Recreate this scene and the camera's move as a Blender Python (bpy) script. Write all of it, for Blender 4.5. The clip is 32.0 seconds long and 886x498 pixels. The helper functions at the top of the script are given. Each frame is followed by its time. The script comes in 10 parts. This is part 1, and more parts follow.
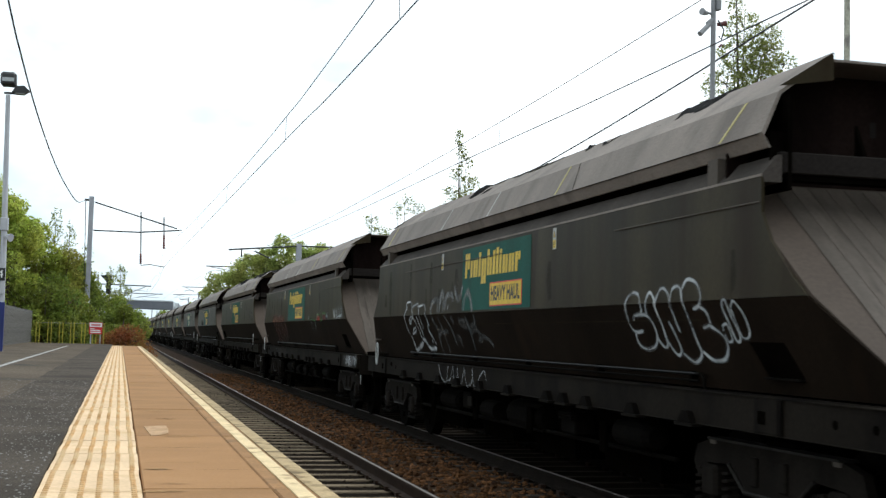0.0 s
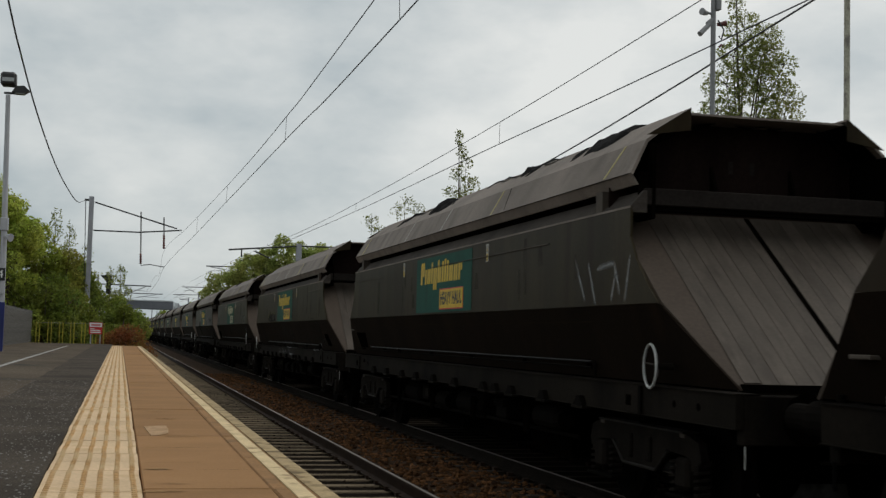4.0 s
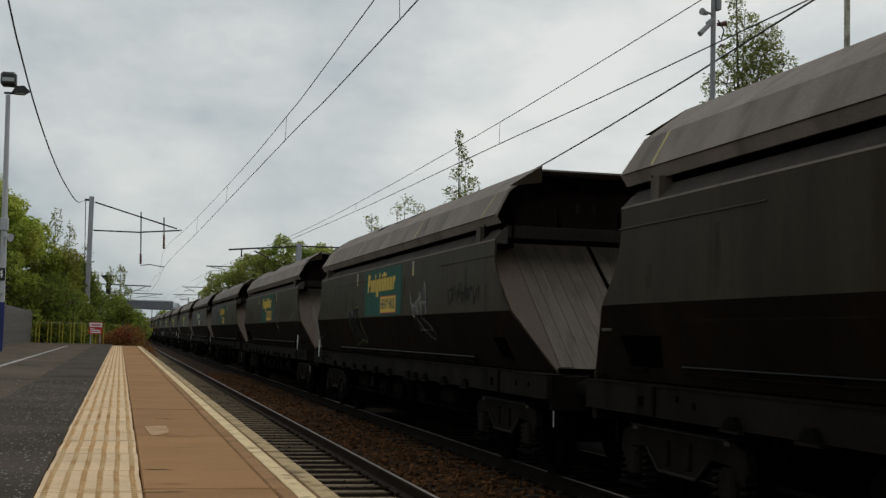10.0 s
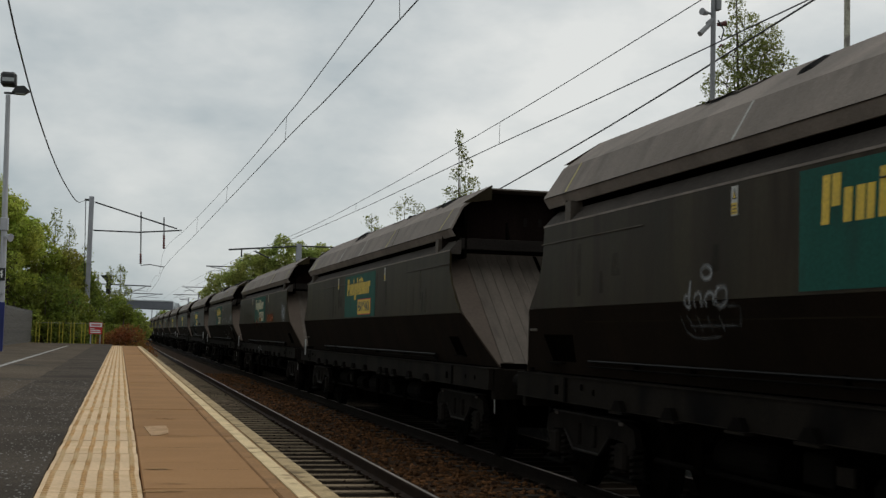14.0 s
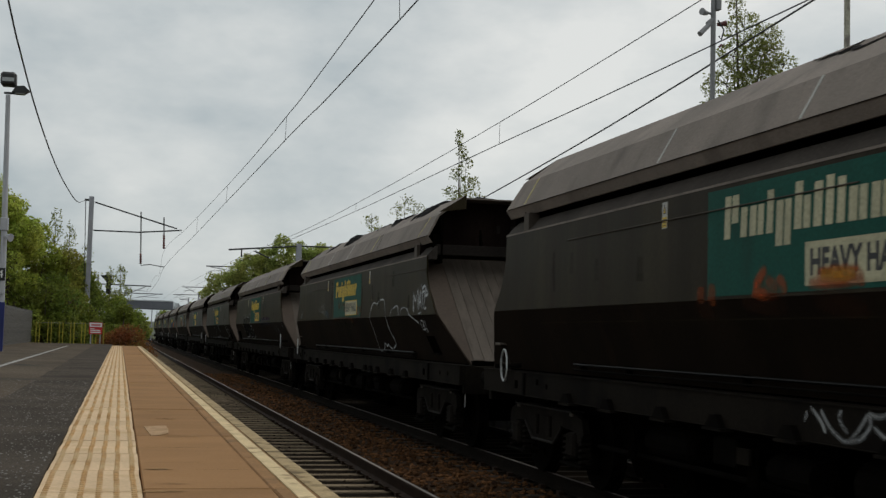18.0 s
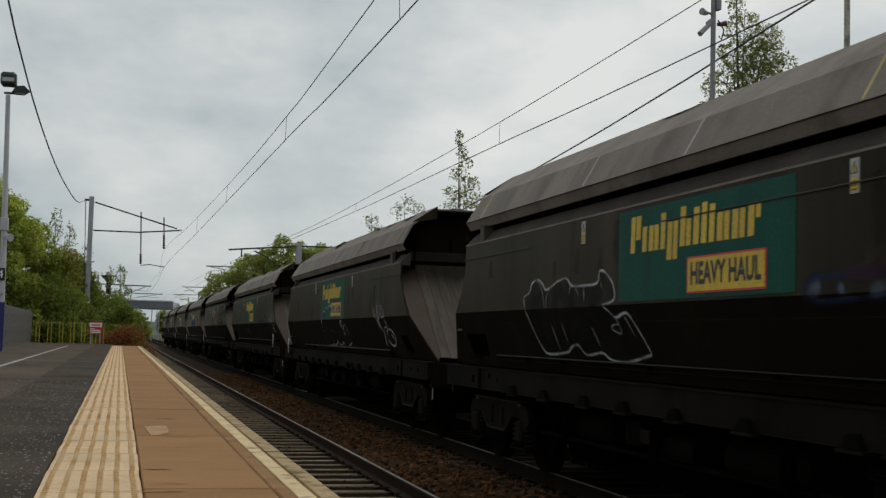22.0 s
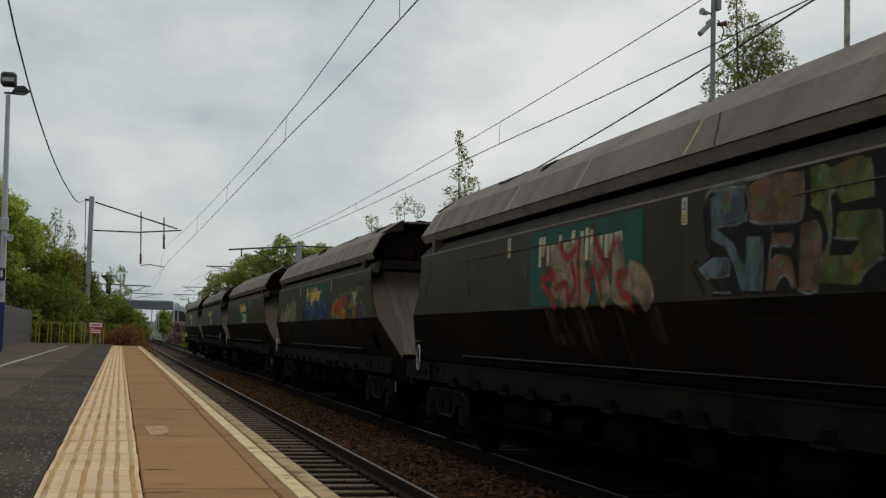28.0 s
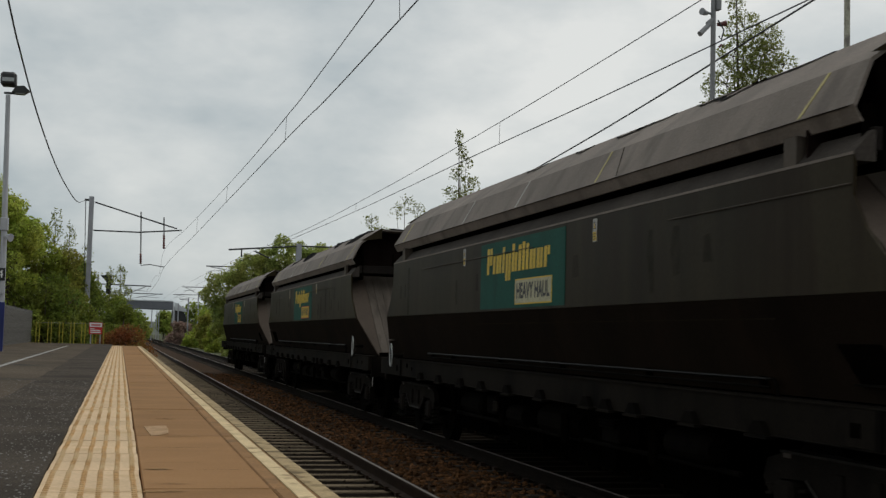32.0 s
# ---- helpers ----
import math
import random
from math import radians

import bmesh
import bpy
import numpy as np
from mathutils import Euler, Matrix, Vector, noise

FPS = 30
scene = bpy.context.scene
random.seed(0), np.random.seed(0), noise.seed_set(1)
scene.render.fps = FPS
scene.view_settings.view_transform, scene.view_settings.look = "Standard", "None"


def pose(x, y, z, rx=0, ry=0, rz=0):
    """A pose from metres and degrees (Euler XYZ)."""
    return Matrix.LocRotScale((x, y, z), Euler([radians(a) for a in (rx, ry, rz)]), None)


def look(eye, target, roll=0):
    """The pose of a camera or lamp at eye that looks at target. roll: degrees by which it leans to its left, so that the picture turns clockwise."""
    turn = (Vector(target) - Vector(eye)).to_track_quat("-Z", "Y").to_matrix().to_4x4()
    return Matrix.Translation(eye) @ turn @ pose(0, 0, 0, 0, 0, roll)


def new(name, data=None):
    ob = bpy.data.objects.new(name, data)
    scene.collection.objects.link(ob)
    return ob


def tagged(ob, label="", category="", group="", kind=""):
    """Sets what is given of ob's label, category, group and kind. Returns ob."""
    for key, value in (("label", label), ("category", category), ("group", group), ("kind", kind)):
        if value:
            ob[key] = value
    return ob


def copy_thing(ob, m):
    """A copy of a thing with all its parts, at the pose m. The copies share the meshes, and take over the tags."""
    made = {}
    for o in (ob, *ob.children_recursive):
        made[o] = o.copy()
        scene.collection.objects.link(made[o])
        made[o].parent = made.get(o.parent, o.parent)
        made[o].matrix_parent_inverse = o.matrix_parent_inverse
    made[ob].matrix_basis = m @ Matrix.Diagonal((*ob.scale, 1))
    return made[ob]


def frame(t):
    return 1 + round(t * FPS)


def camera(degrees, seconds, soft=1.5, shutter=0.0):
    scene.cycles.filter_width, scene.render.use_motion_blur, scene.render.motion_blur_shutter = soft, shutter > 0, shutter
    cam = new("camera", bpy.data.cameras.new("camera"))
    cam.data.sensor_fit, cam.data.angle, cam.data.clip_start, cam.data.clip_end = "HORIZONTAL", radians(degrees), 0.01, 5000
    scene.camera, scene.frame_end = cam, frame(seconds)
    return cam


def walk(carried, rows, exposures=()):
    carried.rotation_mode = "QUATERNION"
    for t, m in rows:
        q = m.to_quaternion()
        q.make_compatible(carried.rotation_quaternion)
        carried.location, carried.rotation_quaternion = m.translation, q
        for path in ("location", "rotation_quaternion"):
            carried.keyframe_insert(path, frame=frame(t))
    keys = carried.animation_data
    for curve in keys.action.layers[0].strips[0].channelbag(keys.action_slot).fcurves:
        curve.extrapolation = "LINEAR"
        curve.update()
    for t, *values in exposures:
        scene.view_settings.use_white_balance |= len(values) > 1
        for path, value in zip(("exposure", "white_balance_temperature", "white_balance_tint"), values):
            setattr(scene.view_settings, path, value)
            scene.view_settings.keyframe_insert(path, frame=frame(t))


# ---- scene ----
FOV, EYE = 38.05, (0.0, 0.0, 0.6325)
cam = camera(FOV, 32.0, soft=1.4, shutter=0.12)
YAW, PITCH, ROLL = 13.981, 3.985, 1.503
AIM = (EYE[0] + math.sin(radians(YAW)) * math.cos(radians(PITCH)),
       EYE[1] + math.cos(radians(YAW)) * math.cos(radians(PITCH)),
       EYE[2] + math.sin(radians(PITCH)))
VIEW = look(EYE, AIM, ROLL)
walk(cam, [(0.0, VIEW), (32.0, VIEW)],
     exposures=[(0.0, 1.12, 6050, 8), (0.2, 0.95, 6080, 8), (0.5, 0.62, 6130, 8), (1.0, 0.4, 6330, 9), (1.5, 0.27, 6420, 9.5), (2.0, 0.17, 6470, 10), (3.0, 0.04, 6500, 10), (32.0, 0.0, 6500, 10)])

# ------------------------------------------------------------ light
SUN_UP, SUN_TURN = radians(49), radians(60)
world = bpy.data.worlds.new("overcast_sky")
scene.world = world
world.use_nodes = True
wn, wl = world.node_tree.nodes, world.node_tree.links
wn.clear()
w_out = wn.new("ShaderNodeOutputWorld")
w_mix = wn.new("ShaderNodeMixShader")
w_sky = wn.new("ShaderNodeTexSky")
w_sky.sky_type = "NISHITA"
w_sky.sun_disc = False
w_sky.sun_elevation, w_sky.sun_rotation = SUN_UP, SUN_TURN
w_b1, w_b2 = wn.new("ShaderNodeBackground"), wn.new("ShaderNodeBackground")
w_b1.inputs[1].default_value = 0.08
w_b2.inputs[1].default_value = 1.0
w_co = wn.new("ShaderNodeTexCoord")
w_map = wn.new("ShaderNodeMapping")
w_map.inputs["Scale"].default_value = (1.0, 1.0, 2.0)
w_map.inputs["Location"].default_value = (0.35, 0.1, 0.2)
w_n1, w_n2 = wn.new("ShaderNodeTexNoise"), wn.new("ShaderNodeTexNoise")
w_n1.inputs["Scale"].default_value, w_n1.inputs["Detail"].default_value = 5.0, 6.0
w_n2.inputs["Scale"].default_value, w_n2.inputs["Detail"].default_value = 11.0, 4.0
w_n1.inputs["Roughness"].default_value = 0.56
w_add = wn.new("ShaderNodeMath")
w_add.operation = "MULTIPLY_ADD"
w_add.inputs[1].default_value = 0.3
w_ramp = wn.new("ShaderNodeValToRGB")
w_ramp.color_ramp.elements[0].position, w_ramp.color_ramp.elements[1].position = 0.5, 0.95
w_ramp.color_ramp.elements[0].color = (0.405, 0.463, 0.485, 1)
w_ramp.color_ramp.elements[1].color = (0.765, 0.777, 0.752, 1)
w_mix.inputs[0].default_value = 0.93
wl.new(w_co.outputs["Generated"], w_map.inputs["Vector"])
wl.new(w_map.outputs["Vector"], w_n1.inputs["Vector"])
wl.new(w_map.outputs["Vector"], w_n2.inputs["Vector"])
wl.new(w_n2.outputs[0], w_add.inputs[0])
wl.new(w_n1.outputs[0], w_add.inputs[2])
w_dot = wn.new("ShaderNodeVectorMath")
w_dot.operation = "DOT_PRODUCT"
w_dot.inputs[1].default_value = Vector((34, 20, 40)).normalized()
w_glow = wn.new("ShaderNodeMapRange")
w_glow.inputs["From Min"].default_value, w_glow.inputs["From Max"].default_value = 0.35, 1.0
w_glow.inputs["To Min"].default_value, w_glow.inputs["To Max"].default_value = 0.0, 0.33
w_sum = wn.new("ShaderNodeMath")
wl.new(w_co.outputs["Generated"], w_dot.inputs[0])
wl.new(w_dot.outputs["Value"], w_glow.inputs["Value"])
wl.new(w_add.outputs[0], w_sum.inputs[0])
wl.new(w_glow.outputs[0], w_sum.inputs[1])
wl.new(w_sum.outputs[0], w_ramp.inputs[0])
wl.new(w_ramp.outputs[0], w_b2.inputs[0])
wl.new(w_sky.outputs[0], w_b1.inputs[0])
wl.new(w_b1.outputs[0], w_mix.inputs[1])
wl.new(w_b2.outputs[0], w_mix.inputs[2])
wl.new(w_mix.outputs[0], w_out.inputs[0])
sun = new("sun", bpy.data.lights.new("sun", "SUN"))
sun.data.energy, sun.data.angle, sun.data.color = 0.7, radians(30), (1.0, 0.96, 0.9)
sun.matrix_world = look((34, 20, 46), (0, 5, 0))


# ------------------------------------------------------------ materials
def mat(name, base, rough=0.7, metal=0.0, var=0.3, scale=2.0, grain=40.0, gvar=0.25, bump=0.15,
        stretch=(1, 1, 1), dirt=None, dirt_at=0.55, rnd=0.0, spec=0.4, gap=0.12, place=False, jit=False, piece=0.0):
    m = bpy.data.materials.new(name)
    m.use_nodes = True
    n, l = m.node_tree.nodes, m.node_tree.links
    p = n["Principled BSDF"]
    p.inputs["Roughness"].default_value, p.inputs["Metallic"].default_value = rough, metal
    p.inputs["Specular IOR Level"].default_value = spec
    co, mp = n.new("ShaderNodeTexCoord"), n.new("ShaderNodeMapping")
    mp.inputs["Scale"].default_value = stretch
    where = co.outputs["Object"]
    if place:
        # still pieces of one floor: the pattern runs on from piece to piece
        where = n.new("ShaderNodeNewGeometry").outputs["Position"]
    if jit:
        # alike wagons wear differently
        own, far, sm = n.new("ShaderNodeObjectInfo"), n.new("ShaderNodeVectorMath"), n.new("ShaderNodeVectorMath")
        far.operation, sm.operation = "SCALE", "ADD"
        far.inputs[0].default_value = (31.0, 77.0, 53.0)
        l.new(own.outputs["Random"], far.inputs["Scale"])
        l.new(where, sm.inputs[0])
        l.new(far.outputs[0], sm.inputs[1])
        where = sm.outputs[0]
    l.new(where, mp.inputs["Vector"])
    big, fine = n.new("ShaderNodeTexNoise"), n.new("ShaderNodeTexNoise")
    big.inputs["Scale"].default_value, big.inputs["Detail"].default_value = scale, 6
    fine.inputs["Scale"].default_value, fine.inputs["Detail"].default_value = grain, 3
    l.new(mp.outputs[0], big.inputs["Vector"])
    l.new(where, fine.inputs["Vector"])

    def ranged(src, lo, hi):
        r = n.new("ShaderNodeMapRange")
        r.inputs["From Min"].default_value, r.inputs["From Max"].default_value = 0.25, 0.75
        r.inputs["To Min"].default_value, r.inputs["To Max"].default_value = lo, hi
        l.new(src, r.inputs["Value"])
        return r.outputs[0]

    f = n.new("ShaderNodeMath")
    f.operation = "MULTIPLY"
    l.new(ranged(big.outputs[0], 1 - var, 1 + var), f.inputs[0])
    l.new(ranged(fine.outputs[0], 1 - gvar, 1 + gvar), f.inputs[1])
    out = f.outputs[0]
    if rnd:
        info, g = n.new("ShaderNodeObjectInfo"), n.new("ShaderNodeMath")
        r = n.new("ShaderNodeMapRange")
        r.inputs["To Min"].default_value, r.inputs["To Max"].default_value = 1 - rnd, 1 + rnd
        l.new(info.outputs["Random"], r.inputs["Value"])
        g.operation = "MULTIPLY"
        l.new(out, g.inputs[0])
        l.new(r.outputs[0], g.inputs[1])
        out = g.outputs[0]
    if piece:
        # each loose piece lighter or darker
        geo, g, r = n.new("ShaderNodeNewGeometry"), n.new("ShaderNodeMath"), n.new("ShaderNodeMapRange")
        r.inputs["To Min"].default_value, r.inputs["To Max"].default_value = 1 - piece, 1 + piece
        l.new(geo.outputs["Random Per Island"], r.inputs["Value"])
        g.operation = "MULTIPLY"
        l.new(out, g.inputs[0])
        l.new(r.outputs[0], g.inputs[1])
        out = g.outputs[0]
    mul = n.new("ShaderNodeVectorMath")
    mul.operation = "SCALE"
    mul.inputs[0].default_value = base
    l.new(out, mul.inputs["Scale"])
    col = mul.outputs[0]
    if dirt:
        mask, ramp, mx = n.new("ShaderNodeTexNoise"), n.new("ShaderNodeMapRange"), n.new("ShaderNodeMix")
        mask.inputs["Scale"].default_value, mask.inputs["Detail"].default_value = scale * 2.3, 8
        l.new(mp.outputs[0], mask.inputs["Vector"])
        ramp.inputs["From Min"].default_value, ramp.inputs["From Max"].default_value = dirt_at, dirt_at + gap
        l.new(mask.outputs[0], ramp.inputs["Value"])
        mx.data_type = "RGBA"
        mx.inputs[7].default_value = (*dirt, 1)
        l.new(ramp.outputs[0], mx.inputs[0])
        l.new(col, mx.inputs[6])
        col = mx.outputs[2]
    l.new(col, p.inputs["Base Color"])
    if bump:
        b = n.new("ShaderNodeBump")
        b.inputs["Strength"].default_value, b.inputs["Distance"].default_value = bump, 0.01
        l.new(fine.outputs[0], b.inputs["Height"])
        l.new(b.outputs[0], p.inputs["Normal"])
    return m


def leaf_mat(name, base, rnd=0.38):
    """Leaves: light and dark from leaf to leaf, some light through them."""
    m = bpy.data.materials.new(name)
    m.use_nodes = True
    n, l = m.node_tree.nodes, m.node_tree.links
    p, out = n["Principled BSDF"], n["Material Output"]
    p.inputs["Roughness"].default_value = 0.6
    p.inputs["Specular IOR Level"].default_value = 0.25
    geo, r, mul = n.new("ShaderNodeNewGeometry"), n.new("ShaderNodeMapRange"), n.new("ShaderNodeVectorMath")
    hue = n.new("ShaderNodeHueSaturation")
    r.inputs["To Min"].default_value, r.inputs["To Max"].default_value = 1 - rnd, 1 + rnd
    l.new(geo.outputs["Random Per Island"], r.inputs["Value"])
    mul.operation = "SCALE"
    mul.inputs[0].default_value = base
    l.new(r.outputs[0], mul.inputs["Scale"])
    l.new(mul.outputs[0], hue.inputs["Color"])
    r2, co, nz = n.new("ShaderNodeMapRange"), n.new("ShaderNodeTexCoord"), n.new("ShaderNodeTexNoise")
    nz.inputs["Scale"].default_value = 0.8
    l.new(co.outputs["Object"], nz.inputs["Vector"])
    r2.inputs["From Min"].default_value, r2.inputs["From Max"].default_value = 0.3, 0.7
    r2.inputs["To Min"].default_value, r2.inputs["To Max"].default_value = 0.485, 0.535
    l.new(nz.outputs[0], r2.inputs["Value"])
    l.new(r2.outputs[0], hue.inputs["Hue"])
    l.new(hue.outputs[0], p.inputs["Base Color"])
    tr, mx = n.new("ShaderNodeBsdfTranslucent"), n.new("ShaderNodeMixShader")
    l.new(hue.outputs[0], tr.inputs["Color"])
    mx.inputs[0].default_value = 0.5
    l.new(p.outputs[0], mx.inputs[1])
    l.new(tr.outputs[0], mx.inputs[2])
    l.new(mx.outputs[0], out.inputs["Surface"])
    return m


M = {
    "asphalt_dark": mat("relaid_asphalt", (0.06, 0.049, 0.0385), 0.85, spec=0.04, scale=1.1, grain=90, gvar=0.55, var=0.35, bump=0.5),
    "asphalt": mat("asphalt", (0.085, 0.067, 0.048), 0.85, spec=0.06, scale=0.35, grain=90, gvar=0.5, var=0.3, bump=0.5, dirt=(0.04, 0.036, 0.032), dirt_at=0.58),
    "chips": mat("chippings", (0.235, 0.225, 0.205), 0.8, rnd=0.3),
    "tactile": mat("tactile_buff", (0.625, 0.455, 0.285), 0.8, spec=0.06, scale=1.3, grain=50, gvar=0.12, var=0.14, rnd=0.07, place=True, dirt=(0.46, 0.305, 0.15), dirt_at=0.57, gap=0.2),
    "slab": mat("coping_slab", (0.292, 0.161, 0.073), 0.85, spec=0.06, scale=1.1, grain=60, gvar=0.1, var=0.13, rnd=0.08, stretch=(0.8, 1.5, 1), place=True, dirt=(0.345, 0.196, 0.092), dirt_at=0.55, gap=0.35),
    "edge_slab": mat("edge_slab", (0.275, 0.155, 0.073), 0.85, spec=0.06, scale=1.5, grain=60, gvar=0.2, var=0.25, rnd=0.08, place=True, dirt=(0.2, 0.12, 0.062), dirt_at=0.56),
    "cream": mat("cream_line_paint", (0.62, 0.48, 0.275), 0.7, spec=0.1, scale=2.6, grain=60, gvar=0.15, var=0.18, dirt=(0.26, 0.17, 0.085), dirt_at=0.57, gap=0.1),
    "cream_dirty": mat("dirty_nosing_paint", (0.37, 0.275, 0.15), 0.8, spec=0.08, scale=2.6, grain=60, gvar=0.2, var=0.25, dirt=(0.14, 0.1, 0.055), dirt_at=0.5, gap=0.14),
    "blister": mat("stained_blister", (0.53, 0.325, 0.15), 0.85, spec=0.06, scale=1.1, var=0.25, place=True, stretch=(2.6, 0.8, 1), dirt=(0.58, 0.42, 0.24), dirt_at=0.44, gap=0.16),
    "white_line": mat("white_line_paint", (0.27, 0.26, 0.24), 0.7, scale=1.5, dirt=(0.1, 0.1, 0.1), dirt_at=0.56),
    "patch": mat("pale_repair_patch", (0.4, 0.262, 0.15), 0.85, spec=0.06, scale=9, var=0.3, dirt=(0.3, 0.175, 0.085), dirt_at=0.52, gap=0.2),
    "scuff": mat("scuffed_slab", (0.32, 0.195, 0.09), 0.85, spec=0.06, scale=12, var=0.4),
    "hairline": mat("slab_crack", (0.13, 0.075, 0.037), 0.95, spec=0.02),
    "joint": mat("dark_joint", (0.05, 0.035, 0.025), 0.95),
    "concrete": mat("weathered_concrete", (0.27, 0.26, 0.24), 0.9, scale=1.2, grain=50, gvar=0.2, var=0.25,
                    dirt=(0.12, 0.11, 0.1), dirt_at=0.55),
    "sleeper": mat("sleeper_concrete", (0.225, 0.172, 0.115), 0.9, spec=0.06, scale=3, grain=60, gvar=0.2, var=0.25, rnd=0.15, place=True, dirt=(0.09, 0.065, 0.045), dirt_at=0.56),
    # far-track sleepers: the train's shade is put into this dark base
    "sleeper_shaded": mat("train_shaded_sleeper", (0.055, 0.045, 0.036), 0.9, spec=0.08, scale=3, grain=60, gvar=0.2, var=0.3, rnd=0.2),
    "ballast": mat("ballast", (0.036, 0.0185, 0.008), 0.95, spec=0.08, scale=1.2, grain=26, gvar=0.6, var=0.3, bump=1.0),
    "stone_dark": mat("dark_ballast_stone", (0.013, 0.0088, 0.0055), 0.95, spec=0.02, scale=7, grain=60, var=0.5),
    "stone": mat("ballast_stone", (0.083, 0.038, 0.015), 0.9, spec=0.08, scale=7, grain=60, var=0.4, piece=0.75),
    "railside": mat("rusty_rail", (0.03, 0.018, 0.012), 0.8, spec=0.08, scale=4, grain=60, var=0.3),
    # far-track rails, darkened in colour for the shade of the train
    "rail_shaded": mat("train_shaded_rail", (0.011, 0.008, 0.006), 0.85, spec=0.04, scale=4, grain=60, var=0.3),
    "railtop": mat("worn_rail_head", (0.24, 0.21, 0.185), 0.55, 0.3, scale=4, var=0.2, bump=0),
    "soil": mat("verge_soil", (0.06, 0.065, 0.03), 0.95, spec=0.08, scale=0.4, grain=10, gvar=0.5),
    "galv": mat("galvanised_steel", (0.36, 0.36, 0.39), 0.55, 0.3, scale=2, grain=20, var=0.12, gvar=0.1, bump=0.03),
    "pole_grey": mat("pale_grey_paint", (0.42, 0.42, 0.44), 0.5, scale=2, var=0.1, gvar=0.05, bump=0),
    "pole_dull": mat("dull_grey_paint", (0.25, 0.25, 0.255), 0.6, scale=2, var=0.15, gvar=0.05, bump=0),
    "pole_lichen": mat("weathered_column_paint", (0.4, 0.38, 0.3), 0.7, scale=2.5, var=0.3, dirt=(0.2, 0.18, 0.16), dirt_at=0.55),
    "wire": mat("wire", (0.05, 0.05, 0.055), 0.6, 0.3, bump=0),
    "insul": mat("brown_insulator", (0.12, 0.032, 0.03), 0.35, bump=0),
    "lampblack": mat("dark_lamp_housing", (0.03, 0.03, 0.03), 0.5, bump=0.05),
    "lens": mat("lamp_lens", (0.4, 0.42, 0.42), 0.2, bump=0),
    "blue": mat("blue_paint", (0.012, 0.02, 0.12), 0.5, var=0.15, bump=0),
    "black": mat("black_paint", (0.015, 0.015, 0.016), 0.5, bump=0.05),
    "white": mat("white_paint", (0.72, 0.72, 0.70), 0.5, var=0.1, gvar=0.05, bump=0),
    "wheel_white": mat("worn_white_paint", (0.4, 0.4, 0.38), 0.5, var=0.2, bump=0),
    "red": mat("red_paint", (0.55, 0.03, 0.03), 0.5, var=0.1, gvar=0.05, bump=0),
    "yellow": mat("yellow_rail_paint", (0.42, 0.36, 0.04), 0.5, var=0.25, bump=0.05),
    "fence": mat("fence_steel", (0.135, 0.128, 0.115), 0.8, 0.0, scale=3, var=0.25),
    "bark": mat("bark", (0.09, 0.07, 0.055), 0.9, scale=6, grain=30, var=0.4, bump=0.6),
    "birch": mat("birch_bark", (0.35, 0.33, 0.3), 0.8, scale=6, grain=30, var=0.4, dirt=(0.06, 0.05, 0.05)),
    "bridge": mat("bridge_steel", (0.15, 0.155, 0.175), 0.8, scale=0.4, var=0.2),
    "bridge_pale": mat("bridge_concrete", (0.5, 0.51, 0.53), 0.8, scale=0.4, var=0.2),
    # base paled to paint the haze of distance
    "far_hill": mat("far_hill", (0.12, 0.13, 0.1), 0.95, spec=0.08, scale=0.02, var=0.4),
}
LEAF = {
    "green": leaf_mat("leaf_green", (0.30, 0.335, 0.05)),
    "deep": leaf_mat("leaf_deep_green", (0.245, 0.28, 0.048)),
    # next two: lit and shaded foliage, the difference held in base colour
    "sunlit": leaf_mat("leaf_sunlit", (0.42, 0.45, 0.085)),
    "shade": leaf_mat("leaf_shaded", (0.178, 0.208, 0.034)),
    "mid": leaf_mat("leaf_mid_green", (0.34, 0.36, 0.1)),
    "olive": leaf_mat("leaf_olive", (0.27, 0.26, 0.05)),
    "rust": leaf_mat("leaf_rusty", (0.27, 0.115, 0.036)),
    "birch": leaf_mat("leaf_birch", (0.25, 0.26, 0.08)),
    "pink": leaf_mat("dry_willowherb", (0.3, 0.2, 0.165)),
}


# ------------------------------------------------------------ mesh helpers
def part(name, bm, material, parent=None, label="", at=None, smooth=False):
    me = bpy.data.meshes.new(name)
    bm.to_mesh(me)
    bm.free()
    me.materials.append(material)
    if smooth:
        me.polygons.foreach_set("use_smooth", [True] * len(me.polygons))
    ob = new(name, me)
    if at is not None:
        ob.matrix_basis = at
    if parent is not None:
        ob.parent = parent
    return tagged(ob, label)


def share(name, me, parent, at):
    ob = new(name, me)
    ob.parent = parent
    ob.matrix_basis = at
    return ob


def raw(name, verts, faces, material, parent=None, label="", smooth=False):
    me = bpy.data.meshes.new(name)
    me.from_pydata(verts, [], faces)
    me.materials.append(material)
    if smooth:
        me.polygons.foreach_set("use_smooth", [True] * len(me.polygons))
    ob = new(name, me)
    if parent is not None:
        ob.parent = parent
    return tagged(ob, label)


def box(bm, x0, x1, y0, y1, z0, z1, bevel=0.0):
    v = [bm.verts.new((x, y, z)) for z in (z0, z1) for x, y in ((x0, y0), (x1, y0), (x1, y1), (x0, y1))]
    fs = [bm.faces.new([v[i] for i in q]) for q in
          ((3, 2, 1, 0), (4, 5, 6, 7), (0, 1, 5, 4), (1, 2, 6, 5), (2, 3, 7, 6), (3, 0, 4, 7))]
    if bevel:
        es = {e for f in fs for e in f.edges}
        bmesh.ops.bevel(bm, geom=list(es), offset=bevel, segments=1, affect="EDGES")
    return bm


def boxed(*a, bevel=0.0):
    return box(bmesh.new(), *a, bevel=bevel)


